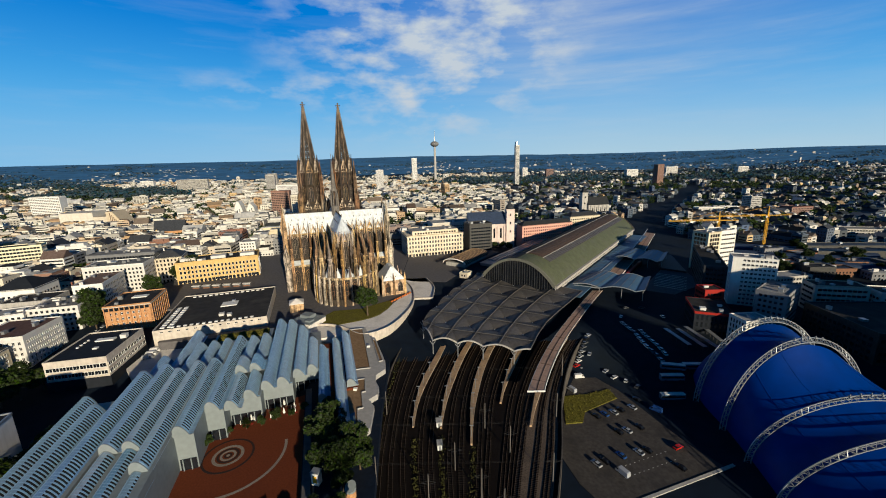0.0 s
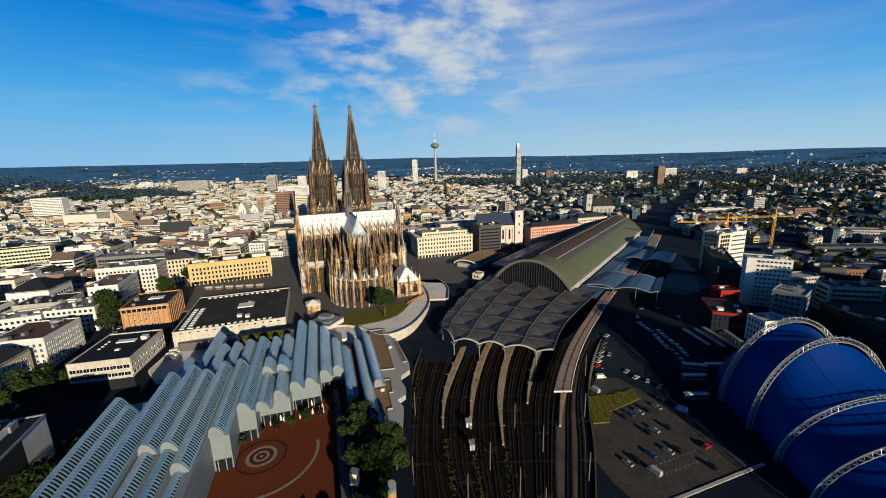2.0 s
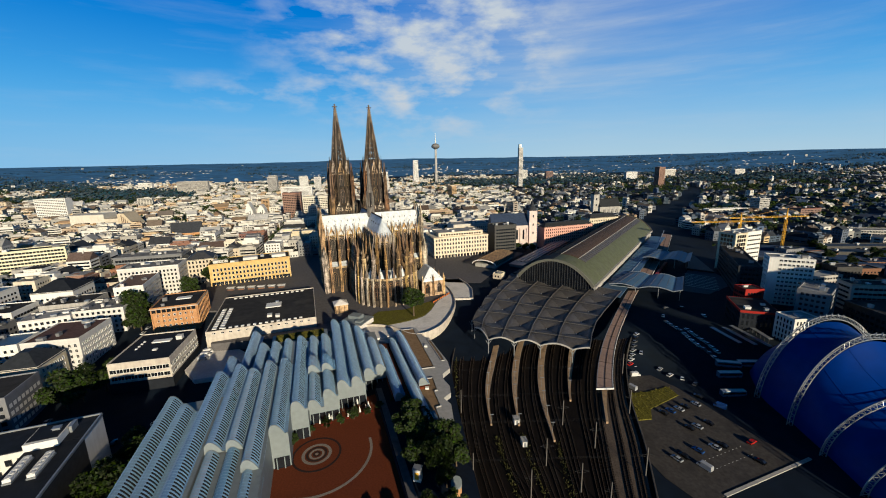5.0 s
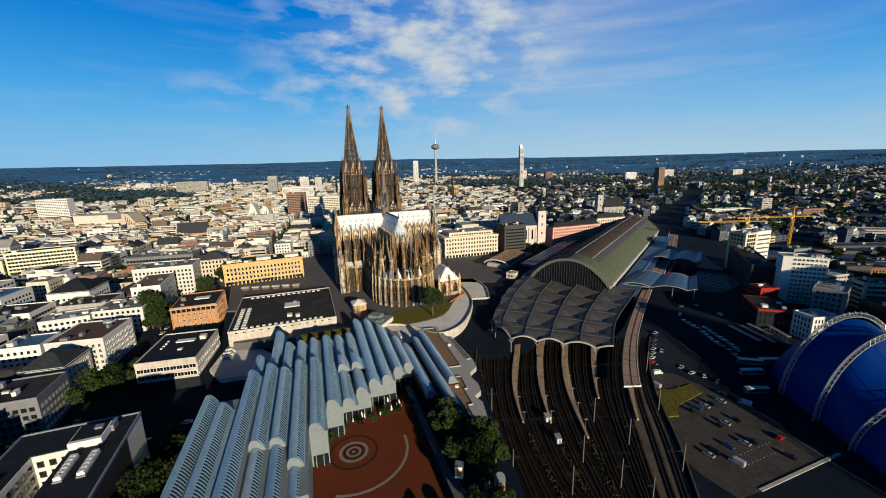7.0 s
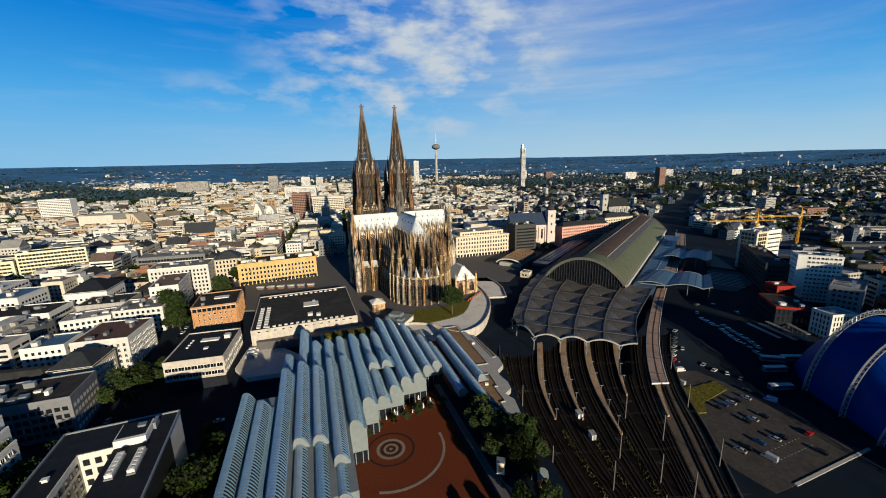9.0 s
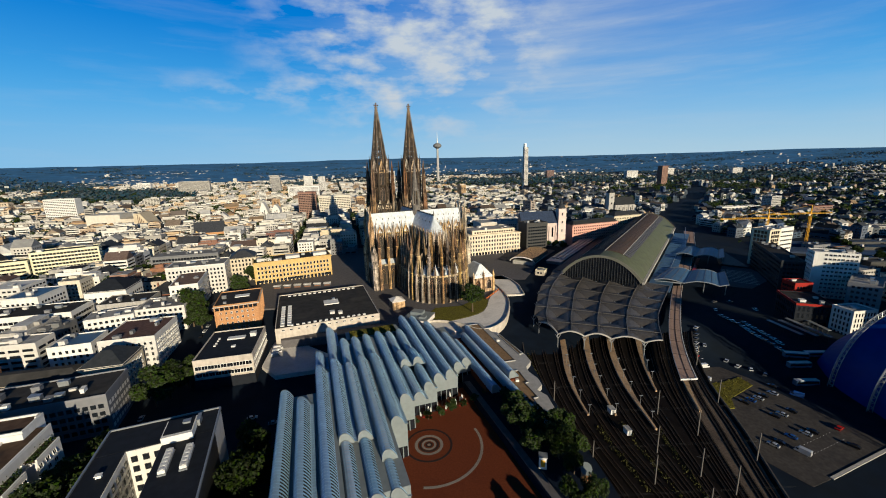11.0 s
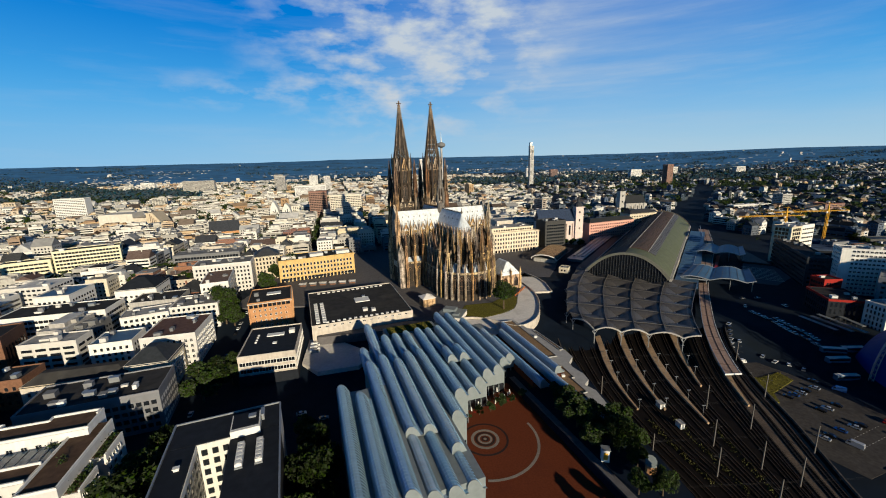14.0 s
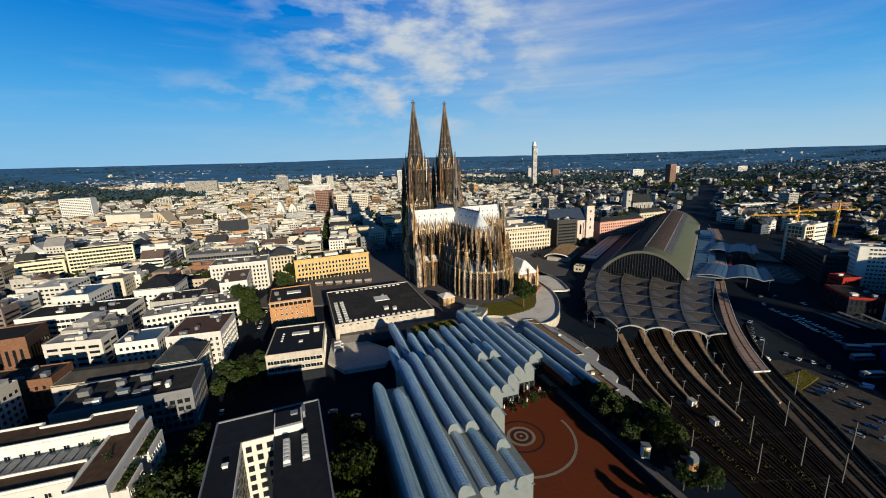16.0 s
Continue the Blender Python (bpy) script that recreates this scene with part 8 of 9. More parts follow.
car(-173.5, 212, -4.98, 20, "white", "van")
car(-172.5, 207.5, -4.98, 20, "white", "van")
car(-171.5, 203, -4.98, 20, "silver", "van")

# roof garden among the sheds
b = Build()
b.box(-50, 232, 0, 30, 11, 6.2)
part("garden_plinth", b, M["zincpale"], museum)
b = Build()
b.box(-50, 232, 6.2, 26, 8, 0.9)
for _ in range(500):
    x, y = rnd.uniform(-62.5, -37.5), rnd.uniform(228.3, 235.7)
    k, a = rnd.uniform(0.15, 0.35), rnd.uniform(0, 6.28)
    b.face((x - k * math.cos(a), y - k * math.sin(a), 7.0), (x + k * math.cos(a), y + k * math.sin(a), 7.0), (x + rnd.uniform(-0.3, 0.3), y, 7.2 + rnd.uniform(0.2, 0.7)))
single("roof_garden", b, M["grass"], "green planted roof garden between the sheds", "roof garden", MUS)

# cafe parasols, closed, in front of the museum
for i in range(9):
    x, y = -87 + i * 3.3 + (i % 2), 142.2 + i * 1.35 + 1.5 * (i % 3)
    t = thing("parasol", "closed white parasol in a cafe garden", "parasol", pose(x, y, -5.0), "cafe parasols")
    b = Build()
    b.prism(ngon(8, 0.05), 0, 2.6)
    part("pole", b, M["darkmetal"], t)
    b = Build()
    b.rings([[(x2, y2, z) for x2, y2 in ngon(8, r)] for r, z in ((0.3, 1.0), (0.24, 1.8), (0.05, 2.9))])
    part("canopy", b, M["whitepaint"], t)
for i in range(10):
    x, y = -89 + i * 3.2, 140.1 + i * 1.4
    t = thing("cafe_table", "small red cafe table with stools", "table", pose(x, y, -5.0), "cafe tables")
    b = Build()
    b.prism(ngon(10, 0.55), 0.7, 0.75)
    part("top", b, M["redpaint"], t)
    b = Build()
    b.prism(ngon(6, 0.06), 0, 0.7)
    part("leg", b, M["darkmetal"], t)
# kiosk and lift head by the tracks
t = thing("kiosk", "small white and yellow kiosk cabin by the path", "kiosk", pose(-44.2, 108.5, -1.8, 0, 0, -15))
b = Build()
b.box(0, 0, 0, 2.6, 2.2, 4.6)
part("body", b, M["whitepaint"], t)
b = Build()
b.box(0, 0, 4.6, 3.0, 2.6, 0.3)
part("roof", b, M["metal"], t)
b = Build()
b.box(0, -1.12, 1.0, 1.4, 0.12, 2.6)
part("poster", b, M["crane"], t)
t = thing("stair_pavilion", "orange brick stair pavilion with a slanted glass top", "pavilion", pose(-31.5, 102.5, -2.2, 0, 0, -15))
b = Build()
b.prism(ngon(10, 1.7), 0, 3.2)
part("wall", b, M["orange"], t)
b = Build()
b.rings([[(x, y, 3.2) for x, y in ngon(10, 1.75)], [(x, y, 4.6 + 0.5 * y) for x, y in ngon(10, 1.8)]])
part("glass_top", b, M["zincpale"], t)

# catenary masts, portal wires, signals and platform lamps
def mast(x, y, deg, h=11.5):
    t = thing("catenary_mast", "grey steel catenary mast with arm beside the tracks", "mast", pose(x, y, TRACK_Z, 0, 0, deg), "catenary masts")
    b = Build()
    b.box(0, 0, -0.1, 0.36, 0.36, h, 0, 0.7)
    part("pole", b, M["mastgrey"], t)
    for s in (-1, 1):
        b = Build()
        b.beam((0, 0, h * 0.66), (s * 2.4, 0, h * 0.72), 0.07)
        b.beam((0, 0, h * 0.78), (s * 2.3, 0, h * 0.72), 0.05)
        part("arm", b, M["darkmetal"], t)


for nm, f, ys2 in ((("left", "p1"), 0.15, (112, 150)), (("p1", "p2"), 0.5, (104,)), (("p2", "p3"), 0.5, (90, 118)), (("p3", "p4"), 0.5, (106, 140)), (("p4", "outer"), 0.45, (98, 126)), (("outer", "right"), 0.9, (112, 146, 178))):
    for y in ys2:
        mast(between(nm[0], nm[1], f, y), y, 0)
for y in (92, 112, 132, 150, 172):
    b = Build()
    for k in range(2):
        b.beam((line_x("left", y), y + k * 0.6, TRACK_Z + 8.6 - k), (line_x("right", y), y + k * 0.6, TRACK_Z + 8.6 - k), 0.025)
    single("span_wires", b, M["darkmetal"], "thin wires spanning the tracks", "wires", kind="stuff")
for nm, lo in (("p1", 140), ("p2", 140), ("p3", 134), ("p4", 164)):
    for k in range(5):
        y = lo + k * 11
        t = thing("platform_lamp", "platform lamp post with a small white lamp head", "lamp post", pose(line_x(nm, y), y, TRACK_Z + 0.85), "platform lamps")
        b = Build()
        b.prism(ngon(6, 0.08), 0, 5)
        part("pole", b, M["metal"], t)
        b = Build()
        b.box(0, 0, 5, 1.6, 0.3, 0.18)
        part("lamp_head", b, M["metal"], t)
for x, y, w in ((-4.3, 142.4, 2.2), (-3.9, 129.2, 1.8)):
    t = thing("relay_hut", "small white relay hut standing between the tracks", "hut", pose(x, y, TRACK_Z, 0, 0, 5), "relay huts")
    b = Build()
    b.box(0, 0, 0, w, 3.0, 2.2)
    part("body", b, M["whitepaint"], t)
    b = Build()
    b.box(0, 0, 2.2, w + 0.4, 3.4, 0.2)
    part("roof", b, M["concrete"], t)
    b = Build()
    b.box(0, -1.52, 0.05, 0.9, 0.06, 1.9)
    part("door", b, M["metal"], t)
b = Build()
rnd = random.Random(14)
for a, c, f, y0, y1 in (("p2", "p3", 0.06, 96, 136), ("p3", "p4", 0.1, 92, 130), ("left", "p1", 0.05, 110, 200), ("p1", "p2", 0.1, 100, 134)):
    for _ in range(260):
        y = rnd.uniform(y0, y1)
        x = between(a, c, f, y) + rnd.gauss(0, 0.7)
        k, an = rnd.uniform(0.12, 0.35), rnd.uniform(0, 6.28)
        b.face((x - k * math.cos(an), y - k * math.sin(an), TRACK_Z), (x + k * math.cos(an), y + k * math.sin(an), TRACK_Z), (x + rnd.uniform(-0.2, 0.2), y, TRACK_Z + rnd.uniform(0.2, 0.8)))
single("track_weeds", b, M["scrub"], "dry weeds growing between the tracks", "weeds", kind="stuff")

# ---------- landmarks far off ----------
tele = thing("telecom_tower", "tall slender concrete telecommunications tower with a round pod", "television tower", pose(-40, 2000, -10))
b = Build()
b.rings([[(x, y, z) for x, y in ngon(16, r)] for r, z in ((8, 0), (6, 60), (5, 180), (4.5, 200))])
part("shaft", b, M["concrete"], tele)
b = Build()
b.rings([[(x, y, z) for x, y in ngon(20, r)] for r, z in ((6, 178), (19, 186), (21, 192), (19, 198), (12, 203), (5, 206))])
part("pod", b, M["greywall"], tele)
b = Build()
b.rings([[(x, y, z) for x, y in ngon(8, r)] for r, z in ((3, 200), (2.4, 225), (1.2, 226), (0.8, 256))])
part("antenna", b, M["whitepaint"], tele)
L("glass_tower", "tall pale glass office tower", "office tower", 258, 1395, -8, 14, 15, 146, 8, wall="white", roof="metal", storey=4.0, win=(2.4, 2.0), pitch=3.2, clutter=0, seed=71, sides="SW", joined=True)
L("fin_block", "glass fin block topping the office tower", "tower block", 256, 1397, 144, 7, 12, 158, 8, wall="metal", roof="metal", storey=4.0, win=(2.0, 2.0), pitch=3.0, clutter=0, seed=72, sides="S", joined=True)
L("red_tower", "dark red residential tower", "tower block", 768, 1416, -8, 24, 24, 69, 10, wall="redbrick", roof="darkroof", storey=3.2, win=(1.6, 1.5), pitch=3.0, clutter=2, seed=73, sides="SW", joined=True)
for x, y, w, d, z1, wl2 in ((-138, 1900, 24, 16, 115, "white"), (-209, 1300, 24, 20, 76, "white"), (-327, 788, 34, 26, 50, "redbrick"), (-270, 775, 60, 24, 43, "cream"), (-862, 850, 56, 22, 45, "white"), (-1080, 1700, 120, 20, 48, "concrete"),
                           (-540, 1500, 30, 18, 62, "white"), (-500, 1540, 24, 18, 58, "white"), (-470, 1220, 90, 24, 40, "white"), (-700, 1600, 34, 20, 60, "concrete"), (450, 2200, 30, 20, 52, "white"), (560, 2100, 40, 20, 44, "redbrick"), (-820, 1900, 40, 18, 60, "concrete"),
                           (900, 1900, 60, 20, 38, "white"), (1200, 2100, 70, 24, 40, "white"), (1500, 2000, 60, 24, 36, "white"), (-1500, 2000, 60, 24, 36, "white")):
    L("high_rise", {"white": "pale", "redbrick": "reddish brown", "cream": "yellowish", "concrete": "grey"}[wl2] + " high-rise slab standing over the roofs", "high-rise", x, y, -8, w, d, z1, 12, wall=wl2, roof="greyroof", storey=3.4, win=(2.2, 1.6), pitch=3.2, clutter=2, seed=int(x) % 97, sides="SW", joined=True)
# white sail-shaped pair of blocks
FOOTPRINTS.append((-409, 795, 70, 70, 0.0))
for i, dx in enumerate((0, 22)):
    t = thing("sail_building", "white building with a curved sail-like gable", "office building", pose(-420 + dx, 800 + 6 * i, -6, 0, 0, 14), "sail buildings")
    b = Build()
    pr = [(-9, 0), (9, 0), (8.5, 12), (6, 24), (1.5, 36 - 5 * i), (-2, 37 - 5 * i), (-8, 20)]
    b.rings([[(x, -14, z) for x, z in pr], [(x, 14, z) for x, z in pr]])
    part("body", b, M["white"], t)
    for k in range(4):
        b = Build()
        b.box(-6 + 4 * k, -14.1, 2, 1.2, 0.2, 14 + 3 * (k % 3))
        part("window_strip", b, M["glass"], t)
# churches over the roofs: a Romanesque one with a square tower, a brick one with a steep roof
def parish_church(label, m, wall, length, width, eave, ridge, tower_w, tower_h, helm):
    t = thing("parish_church", label, "church", m)
    FOOTPRINTS.append((m.translation.x, m.translation.y, length + 2 * tower_w, width + 4, m.to_euler().z))
    b = Build()
    b.box(0, 0, -2, length, width, eave + 2)
    part("nave", b, wall, t)
    for k in range(5):
        b = Build()
        b.box(-length * 0.4 + k * length * 0.2, -width / 2 - 0.4, -2, 1.2, 1.2, eave + 1)
        part("buttress", b, wall, t)
    b = Build()
    b.rings([[(q, -width / 2 - 0.6, eave), (q, width / 2 + 0.6, eave), (q, 0, ridge)] for q in (-length / 2 - 0.4, length / 2 + 0.4)])
    part("nave_roof", b, M["slate"], t)
    b = Build()
    b.prism([(length / 2 + width * 0.42 * math.sin(a), -width * 0.42 * math.cos(a)) for a in (k * math.pi / 7 for k in range(8))], -2, eave - 2)
    part("apse", b, wall, t)
    for k in range(4):
        part("window", window(1.5, eave * 0.45, 1, "concrete", True, True), None, t, m=pose(-length * 0.3 + k * length * 0.2, -width / 2, eave * 0.55))
    if tower_h:
        b = Build()
        b.box(-length / 2 - tower_w / 2 - 0.1, 0, -2, tower_w, tower_w, tower_h + 2)
        b.box(-length / 2 - tower_w / 2 - 0.1, 0, tower_h, tower_w + 1, tower_w + 1, 0.8)
        part("tower", b, wall, t)
        b = Build()
        e = tower_w / 2 + 0.3
        x0 = -length / 2 - tower_w / 2 - 0.1
        b.spike([(x0 - e, -e), (x0 + e, -e), (x0 + e, e), (x0 - e, e)], tower_h + 0.8, (x0, 0, tower_h + helm))
        part("helm_roof", b, M["slate"], t)
        for z in (tower_h * 0.55, tower_h * 0.82):
            part("window", window(2.2, 3.4, 1, "concrete", True, True), None, t, m=pose(x0, -tower_w / 2, z))


parish_church("Romanesque church with a square pale stone tower and slate roof", pose(284, 727, -5, 0, 0, 8), M["concrete"], 40, 20, 20, 34, 11, 42, 9)
parish_church("brown brick church with a steep dark roof", pose(-403, 566, -5, 0, 0, 24), M["orange"], 38, 18, 16, 31, 6, 0, 0)
# opera house with a slanted louvred face
t = thing("opera_house", "cream stepped opera house block with a slanted louvred side", "opera house", pose(-625, 690, -6, 0, 0, 12))
FOOTPRINTS.append((-630, 690, 150, 50, radians(12)))
for nm, x0, x1, h in (("wing", -75, -40, 16), ("stage_block", -40, 10, 34), ("foyer", 10, 30, 26)):
    b = Build()
    b.box((x0 + x1) / 2, 0, 0, x1 - x0, 40, h)
    part(nm, b, M["cream"], t)
b = Build()
b.rings([[(30, -20, 0), (62, -20, 0), (40, -20, 34), (30, -20, 34)], [(30, 20, 0), (62, 20, 0), (40, 20, 34), (30, 20, 34)]])
part("slanted_block", b, M["cream"], t)
for k in range(8):
    b = Build()
    b.box(36 + 2.6 * k, -20.2, 2, 0.9, 0.5, 30 - 3.6 * k)
    part("louvre", b, M["tile"], t)
# sparse white sheds and houses out to the horizon
FAR_W, FAR_R, FAR_G = Build(), Build(), Build()
rnd = random.Random(31)
for _ in range(8000):
    y = rnd.uniform(2000, 4800)
    x = rnd.uniform(-1.2, 1.2) * y
    if math.hypot(x, y) > 4800 or noise.noise((x * 0.0016, y * 0.004, 9.0)) < (0.02 if x < 200 else 0.08):
        continue
    FAR_W.box(x, y, gz(x, y) - 1, rnd.uniform(5, 17), rnd.uniform(6, 12), rnd.uniform(6, 11) + (12 if rnd.random() < 0.02 else 0), rnd.uniform(-0.3, 0.3))
single("far_buildings", FAR_W, M["citywall"], "scattered pale buildings far out towards the horizon", "buildings", kind="stuff")

# paved deck that carries the terrace on towards the station, with a low wall
DECK = [(-39, 322), (-34, 331), (-18.3, 331), (-11.5, 314), (-9.1, 300.9), (-10.2, 278.1), (-24.3, 278)]
b = Build()
b.prism(DECK, -1.6, 0.03)
single("terrace_deck", b, M["palepaving"], "pale paved deck leading from the terrace to the station", "deck", kind="structure")
b = Build()
for p, q in zip(DECK[2:-1], DECK[3:]):
    b.beam((*p, 0.55), (*q, 0.55), 0.5, 1.1)
for x, y in ((-11, 280), (-10.5, 300)):
    b.box(x, y, -12, 1.0, 1.0, 11)
single("deck_wall", b, M["pale_stone"], "pale low wall and piers of the deck", "wall", kind="structure")
for k in range(8):
    f = k / 7
    t = thing("site_fence", "orange plastic site fence panel on the terrace", "site fence", pose(-40 + 11.5 * f, 272 + 18.5 * f, 0.05, 0, 0, 58), "site fence panels")
    b = Build()
    for z in (0.2, 0.6, 1.0):
        b.box(0, 0, z, 2.8, 0.08, 0.3)
    part("panel", b, M["orangeplastic"], t)
    b = Build()
    for x in (-1.35, 1.35):
        b.box(x, 0, 0, 0.12, 0.5, 1.4)
    part("foot", b, M["darkmetal"], t)
for k in range(6):
    t = thing("market_stall", "white flat-roofed market stall before the hotel", "market stall", pose(-213 + 8.2 * k, 316.5 + 0.9 * k, gz(-190, 318) + 0.05, 0, 0, 6 + 3 * (k % 2)), "market stalls")
    b = Build()
    b.box(0, 0.6, 0, 5.4, 1.8, 2.3)
    part("body", b, M["greywall"], t)
    b = Build()
    b.box(0, 0, 2.3, 6.2, 3.6, 0.3)
    part("roof", b, M["whitepaint"], t)
    b = Build()
    b.box(0, -1.0, 0, 5.0, 0.7, 1.0)
    part("counter", b, M["brownbrick"], t)
for x, y in ((-83.8, 145.1), (-79.7, 146.1), (-75.6, 147.4), (-71.6, 149.2), (-73.9, 155.2), (-68.5, 153)):
    t = thing("parasol", "furled white parasol on the cafe terrace", "parasol", pose(x, y, -4.9), "cafe parasols")
    b = Build()
    b.box(0, 0, 0, 0.1, 0.1, 1.2)
    part("pole", b, M["darkmetal"], t)
    b = Build()
    b.rings([[(p, q, z) for p, q in ngon(8, r)] for r, z in ((0.3, 0.9), (0.55, 1.2), (0.42, 2.2), (0.16, 3.3), (0.03, 3.6))])
    part("canopy", b, M["whitepaint"], t)
rnd = random.Random(91)
for k in range(22):
    x, y = -86 + 0.86 * k + rnd.uniform(-1, 1), 146.5 + 0.36 * k + rnd.uniform(-2.0, 3.5)
    t = thing("cafe_table", "small dark cafe table with stools on the terrace", "table", pose(x, y, -4.95, 0, 0, rnd.uniform(0, 90)), "cafe tables")
    b = Build()
    b.prism(ngon(10, 0.5), 0.72, 0.77)
    part("tabletop", b, M["brownbrick"], t)
    b = Build()
    b.box(0, 0, 0, 0.1, 0.1, 0.72)
    b.box(0, 0, 0, 0.5, 0.5, 0.04)
    part("foot", b, M["darkmetal"], t)

# ---------- the wider city ----------
KEEP_OUT = [
    [(-232, 262), (-222, 130), (-320, 60), (-90, 40), (20, 40), (60, 90), (320, 40), (320, 330), (318, 400), (312, 510), (345, 615), (462, 780), (625, 985), (905, 1400), (875, 1400), (590, 1000), (418, 785), (296, 640), (212, 550), (170, 535), (75, 505), (-20, 470), (-250, 420), (-250, 280)],
    [(-200, 60), (-200, 130), (-226, 136), (-330, 112), (-330, 60)],
    [(-250, 300), (-200, 300), (-170, 420), (-236, 420)],
    [(300, 300), (300, 440), (330, 470), (480, 420), (500, 290), (420, 270)],
    [(-428, 548), (-396, 548), (-396, 616), (-428, 616)],
]


def free(x, y, w, d, turn):
    """Whether a house of that size stands clear of the open spaces, of the tracks and of all that is built already."""
    c, s = math.cos(turn), math.sin(turn)
    spots = [(x + a * w * c - e * d * s, y + a * w * s + e * d * c) for a in (-0.5, -0.25, 0, 0.25, 0.5) for e in (-0.5, 0, 0.5)]
    if any(inside(*p, poly) for poly in KEEP_OUT for p in spots):
        return False
    for fx, fy, fw, fd, ft in FOOTPRINTS:
        if math.hypot(x - fx, y - fy) > (w + d + fw + fd) / 2 + 2:
            continue
        fc, fs = math.cos(ft), math.sin(ft)
        for px, py in spots:
            lx, ly = (px - fx) * fc + (py - fy) * fs, -(px - fx) * fs + (py - fy) * fc
            if abs(lx) < fw / 2 + 1.5 and abs(ly) < fd / 2 + 1.5:
                return False
        for a in (-0.5, 0, 0.5):
            for e in (-0.5, 0, 0.5):
                px, py = fx + a * fw * fc - e * fd * fs, fy + a * fw * fs + e * fd * fc
                if abs((px - x) * c + (py - y) * s) < w / 2 + 1 and abs(-(px - x) * s + (py - y) * c) < d / 2 + 1:
                    return False
    return True


def city_house(bw, br, bg, x, y, z, w, d, h, ang, flat, rnd, fine):
    """Adds walls, roof and windows of one city house to three meshes."""
    c, s = math.cos(ang), math.sin(ang)

    def P(a, q, zz):
        return (x + a * c - q * s, y + a * s + q * c, zz)

    bw.box(x, y, z - 3, w, d, h + 3, ang)
    if flat:
        br.box(x, y, z + h, w - 0.5, d - 0.5, 0.25, ang)
        o = [P(a, q, z + h) for a, q in ((-w / 2, -d / 2), (w / 2, -d / 2), (w / 2, d / 2), (-w / 2, d / 2))]
        i = [P(a, q, z + h) for a, q in ((-w / 2 + 0.4, -d / 2 + 0.4), (w / 2 - 0.4, -d / 2 + 0.4), (w / 2 - 0.4, d / 2 - 0.4), (-w / 2 + 0.4, d / 2 - 0.4))]
        bw.rings([o, [(p[0], p[1], p[2] + 0.9) for p in o], [(p[0], p[1], p[2] + 0.9) for p in i], i], False, False)
        if rnd.random() < 0.45 and min(w, d) > 9:
            aw, ad, ah = w * rnd.uniform(0.4, 0.85), d * rnd.uniform(0.4, 0.75), rnd.uniform(2.4, 3.4)
            ax, ay = P(rnd.uniform(-1, 1) * (w - aw) * 0.4, rnd.uniform(-0.2, 1) * (d - ad) * 0.4, 0)[:2]
            bw.box(ax, ay, z + h + 0.2, aw, ad, ah, ang)
            br.box(ax, ay, z + h + 0.2 + ah, aw + 0.5, ad + 0.5, 0.3, ang)
        for _ in range(rnd.randint(1, 6)):
            bw.box(*P(rnd.uniform(-w * 0.35, w * 0.35), rnd.uniform(-d * 0.3, d * 0.3), 0)[:2], z + h + 0.5, rnd.uniform(1.5, 7), rnd.uniform(1.5, 4), rnd.uniform(0.8, 3.2), ang)
    else:
        rise = min(d, w) * rnd.uniform(0.28, 0.5)
        e = 0.35
        if w >= d:
            tri = lambda a: [P(a, -d / 2 - e, z + h), P(a, d / 2 + e, z + h), P(a, 0, z + h + rise)]
            br.rings([tri(-w / 2), tri(w / 2)])
        else:
            tri = lambda q: [P(w / 2 + e, q, z + h), P(-w / 2 - e, q, z + h), P(0, q, z + h + rise)]
            br.rings([tri(-d / 2), tri(d / 2)])
        if fine:
            bw.box(*P(rnd.uniform(-w * 0.3, w * 0.3), rnd.uniform(-d * 0.2, d * 0.2), 0)[:2], z + h + rise * 0.4, 0.9, 0.9, rise * 0.6 + 1.4, ang)
    floors = max(1, int(h / 3.3))
    style = rnd.random() + (0.15 if flat else 0)          # single windows, long bands or wide openings
    # windows face the side that can be seen
    for n0, n1, L in (((0, -1), (1, 0), w), ((1, 0), (0, 1), d), ((-1, 0), (0, 1), d)):
        wy = s * n0[0] + c * n0[1]
        if wy > 0.55:
            continue
        off = (d if n0[1] else w) / 2 + 0.05
        pitch = (2.9 if fine else 4.2) if style < 0.5 else (6.5 if style < 0.75 else max(3, L - 1.6))
        ww = (0.7 if fine else 1.2) if style < 0.5 else (2.5 if style < 0.75 else max(1, L / 2 - 1.0))
        k = max(1, int((L - 1) / pitch))
        for f in range(floors):
            zc = z + 1.0 + f * 3.3
            for i in range(k):
                t = (i - (k - 1) / 2) * pitch
                pts = []
                for da, dz in ((-ww, 0), (ww, 0), (ww, 1.5), (-ww, 1.5)):
                    a = n0[0] * off + n1[0] * (t + da)
                    q = n0[1] * off + n1[1] * (t + da)
                    pts.append(P(a, q, zc + dz))
                bg.face(*pts)


rnd = random.Random(11)
WALLS = ["white", "white", "white", "cream", "cream", "greywall", "redbrick", "concrete"]
ROOFS = ["darkroof", "greyroof", "paleroof", "slate", "slate", "tile"]
near_count = 0
far_sets = {}
plots = []
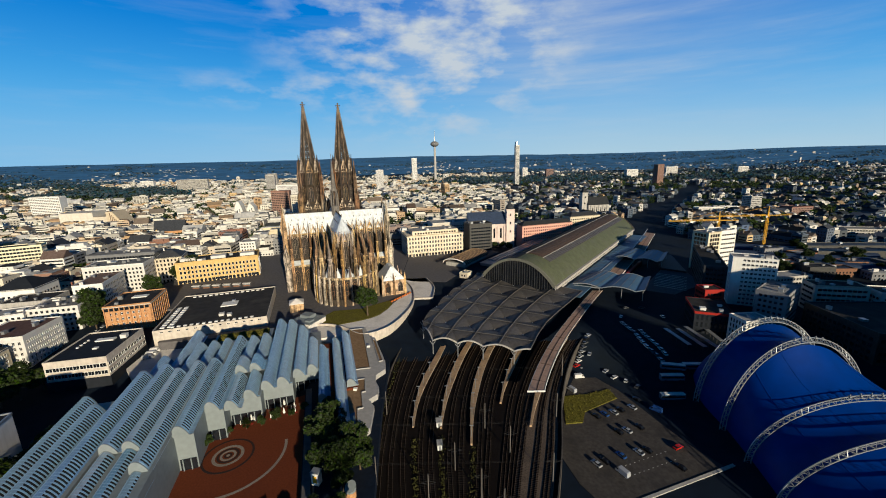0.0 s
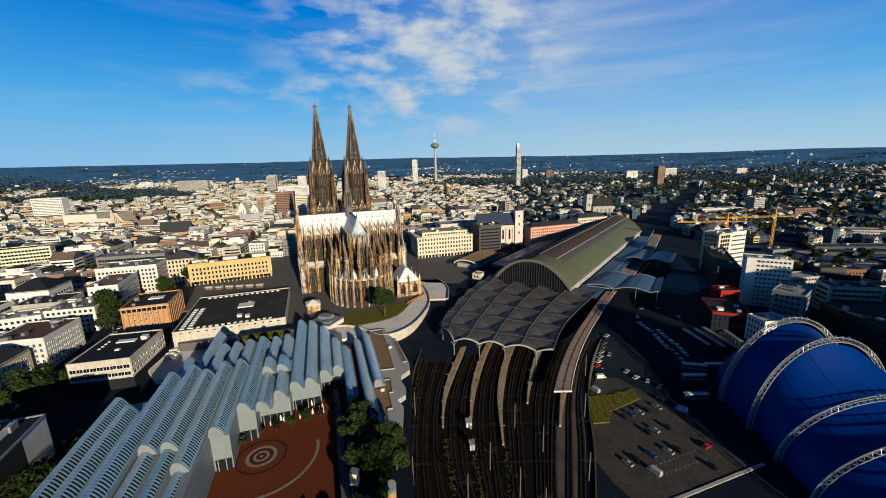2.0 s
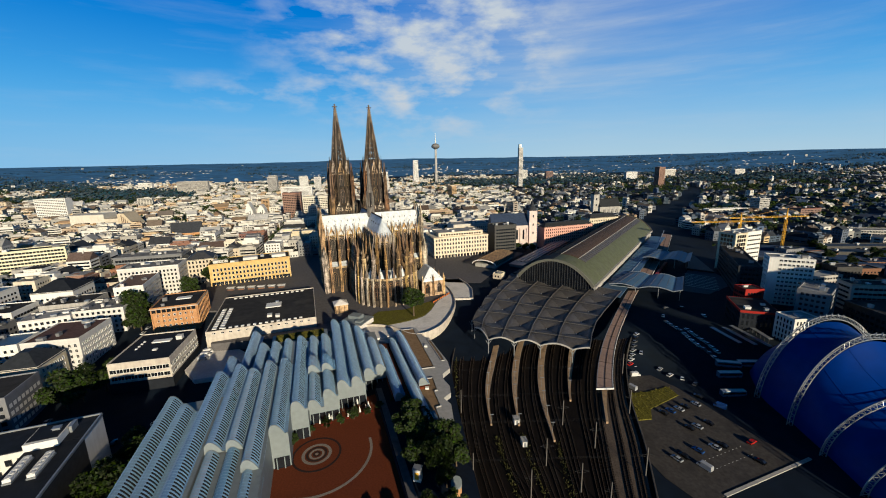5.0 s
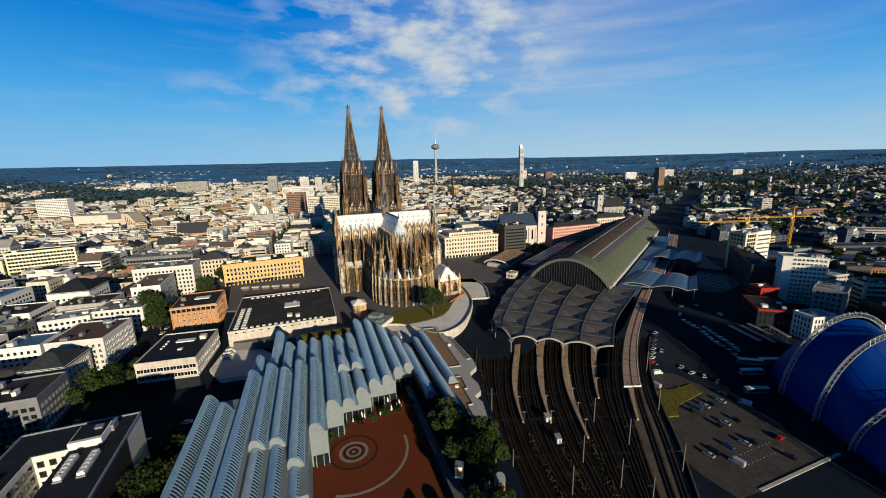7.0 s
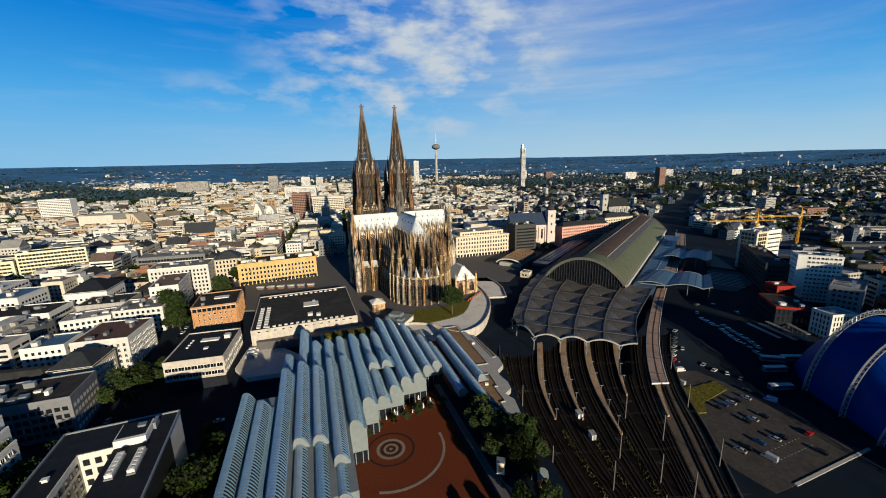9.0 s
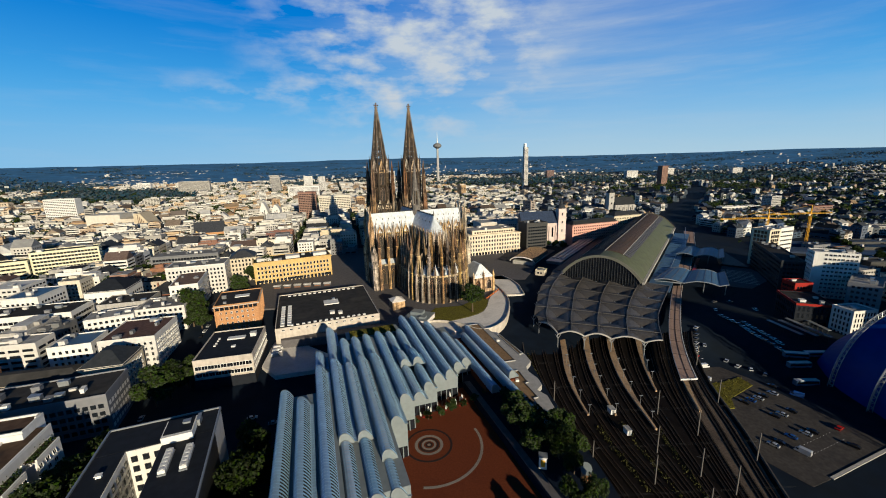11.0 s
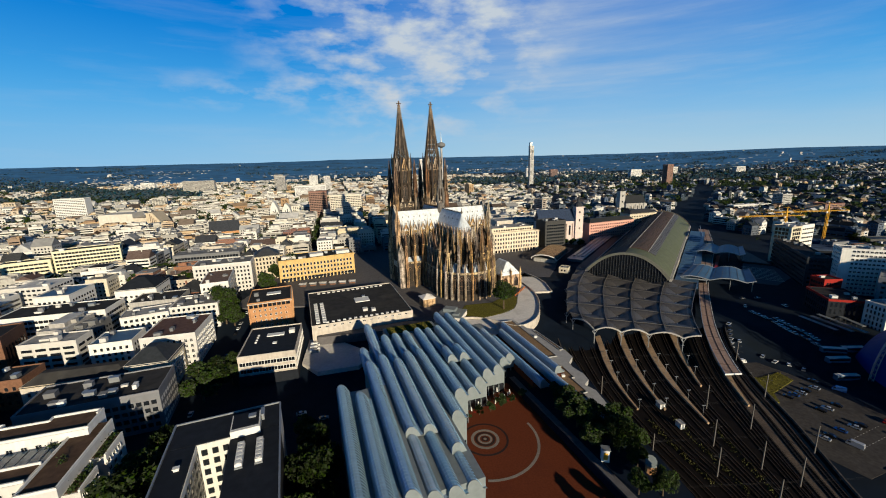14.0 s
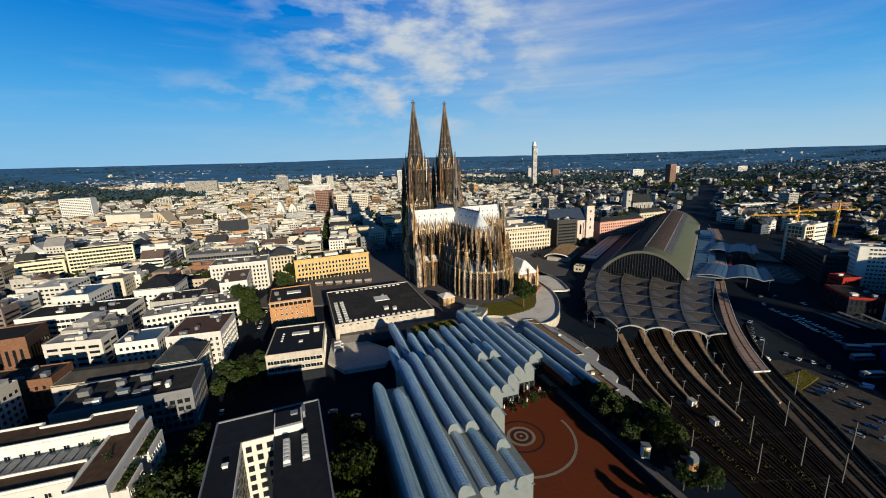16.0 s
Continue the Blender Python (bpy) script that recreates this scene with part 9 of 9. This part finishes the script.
for gx in range(-34, 40):
    for gy in range(0, 45):
        # street blocks in a turned grid, bent a little from quarter to quarter
        bx, by = gx * 74, 60 + gy * 62
        turn = radians(14) + 0.55 * noise.noise((bx * 0.0011, by * 0.0011, 0.3))
        cx = bx * math.cos(0.24) - by * math.sin(0.24) + 60
        cy = bx * math.sin(0.24) + by * math.cos(0.24)
        if cy < 60 or cy > 2600 or abs(cx) > 1.35 * (cy + 90) + 60:
            continue
        if math.hypot(cx, cy) < 60:
            continue
        plots.append((cx, cy, turn))
for cx, cy, turn in plots:
    dist = math.hypot(cx + 50, cy)
    park = rnd.random() < 0.05 and dist > 350
    if park or (dist > 1100 and wooded(cx, cy) > 0.05) or (dist > 1500 and rnd.random() < 0.35):
        continue
    c, s = math.cos(turn), math.sin(turn)
    east = cx > 0.12 * cy + 40
    BW, BD = (rnd.uniform(54, 66), rnd.uniform(40, 54)) if east else (rnd.uniform(60, 67), rnd.uniform(50, 56))
    base_h = rnd.uniform(7, 14) if east else rnd.uniform(13, 19) if dist < 900 else rnd.uniform(10, 16)
    cells = []
    side = 11.0 if east else rnd.uniform(14, 19)
    for row in (-1, 1):
        a = -BW / 2
        while a < BW / 2 - 6:
            w = min(rnd.uniform(6, 14) if east else rnd.uniform(11, 34), BW / 2 - a)
            cells.append((a + w / 2, row * (BD / 2 - side / 2), w, side, 1.0))
            a += w
    for sx in (-1, 1):
        cells.append((sx * (BW / 2 - side / 2), 0, side, BD - 2 * side, 1.0))
    a = -BW / 2 + side                                     # low buildings fill the yards
    while a < BW / 2 - side - 4:
        w = min(rnd.uniform(8, 22), BW / 2 - side - a)
        if rnd.random() < (0.35 if east else 0.85):
            cells.append((a + w / 2, rnd.uniform(-2, 2), w, BD - 2 * side - 1, rnd.uniform(0.35, 0.85)))
        a += w
    for (a, q, w, d, low) in cells:
        if rnd.random() < (0.05 if dist < 800 else 0.16 if dist < 1100 else 0.26):
            continue
        x, y = cx + a * c - q * s, cy + a * s + q * c
        if y < 66 or not free(x, y, w - 1, d - 1, turn):
            continue
        h = (base_h + rnd.uniform(-4, 4)) * low
        if rnd.random() < 0.08:
            h = rnd.uniform(4, 7)
        if rnd.random() < 0.012:
            h += rnd.uniform(8, 22)
        flat = rnd.random() < (0.28 if east else 0.88)
        z = gz(x, y)
        if dist < 600 and near_count < 300:
            near_count += 1
            ang = turn
            hb, hr, hg = Build(), Build(), Build()
            city_house(hb, hr, hg, x, y, z, w - 0.06, d - 0.06, h, ang, flat, rnd, True)
            wm, rm = rnd.choice(WALLS), rnd.choice(["darkroof", "greyroof", "greyroof", "paleroof", "paleroof"] if flat else ROOFS[3:])
            names = {"white": "white rendered", "cream": "cream rendered", "greywall": "grey rendered", "redbrick": "red brick", "concrete": "grey concrete"}
            t = thing("town_house", f"{names[wm]} town house with {'flat ' + {'darkroof': 'dark', 'greyroof': 'grey', 'paleroof': 'pale'}[rm] if flat else 'pitched ' + ('slate' if rm == 'slate' else 'tiled')} roof", "town house", group="town houses")
            part("wall", hb, M[wm], t)
            part("roof", hr, M[rm], t)
            part("glazing", hg, M["glass"], t, kind="stuff")
        else:
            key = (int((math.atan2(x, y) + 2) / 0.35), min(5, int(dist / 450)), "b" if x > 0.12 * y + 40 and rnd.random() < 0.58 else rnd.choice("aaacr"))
            if key not in far_sets:
                far_sets[key] = (Build(), Build(), Build())
            city_house(*far_sets[key], x, y, z, w, d, h, turn, flat, rnd, dist < 800)
for key, (bw, br, bg) in far_sets.items():
    t = thing("city_quarter", "dense quarter of pale town houses seen far off", "city quarter", kind="stuff")
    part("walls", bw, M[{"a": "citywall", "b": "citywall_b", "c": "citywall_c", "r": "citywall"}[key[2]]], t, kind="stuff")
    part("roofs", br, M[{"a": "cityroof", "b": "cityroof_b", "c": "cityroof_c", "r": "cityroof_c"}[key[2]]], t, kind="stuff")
    part("glazing", bg, M["glass"], t, kind="stuff")

# pale houses and sheds strewn over the land beyond the city
suburb_walls, suburb_dark = Build(), Build()
rnd = random.Random(77)
for _ in range(2600):
    y = rnd.uniform(1900, 4500)
    x = rnd.uniform(-1.15, 1.2) * y
    if math.hypot(x, y) > 4650 or noise.noise((x * 0.0016, y * 0.005, 9.0)) < -0.05:
        continue
    east = x > 0.12 * y
    far = 0.55 if math.hypot(x, y) > 3600 else 1.0
    w, d, h = far * rnd.uniform(7, 26), rnd.uniform(8, 16), rnd.uniform(4, 8) * (2.2 if rnd.random() < 0.03 else 1)
    (suburb_dark if rnd.random() < (0.6 if east else 0.35) else suburb_walls).box(x, y, gz(x, y), w, d, h * far + 1.5, rnd.uniform(-0.5, 0.5))
t = thing("far_suburb", "small pale houses and sheds strewn over distant land", "suburb", kind="stuff")
part("pale_houses", suburb_walls, M["citywall"], t, kind="stuff")
# these houses take the wall colour with shade and haze in it
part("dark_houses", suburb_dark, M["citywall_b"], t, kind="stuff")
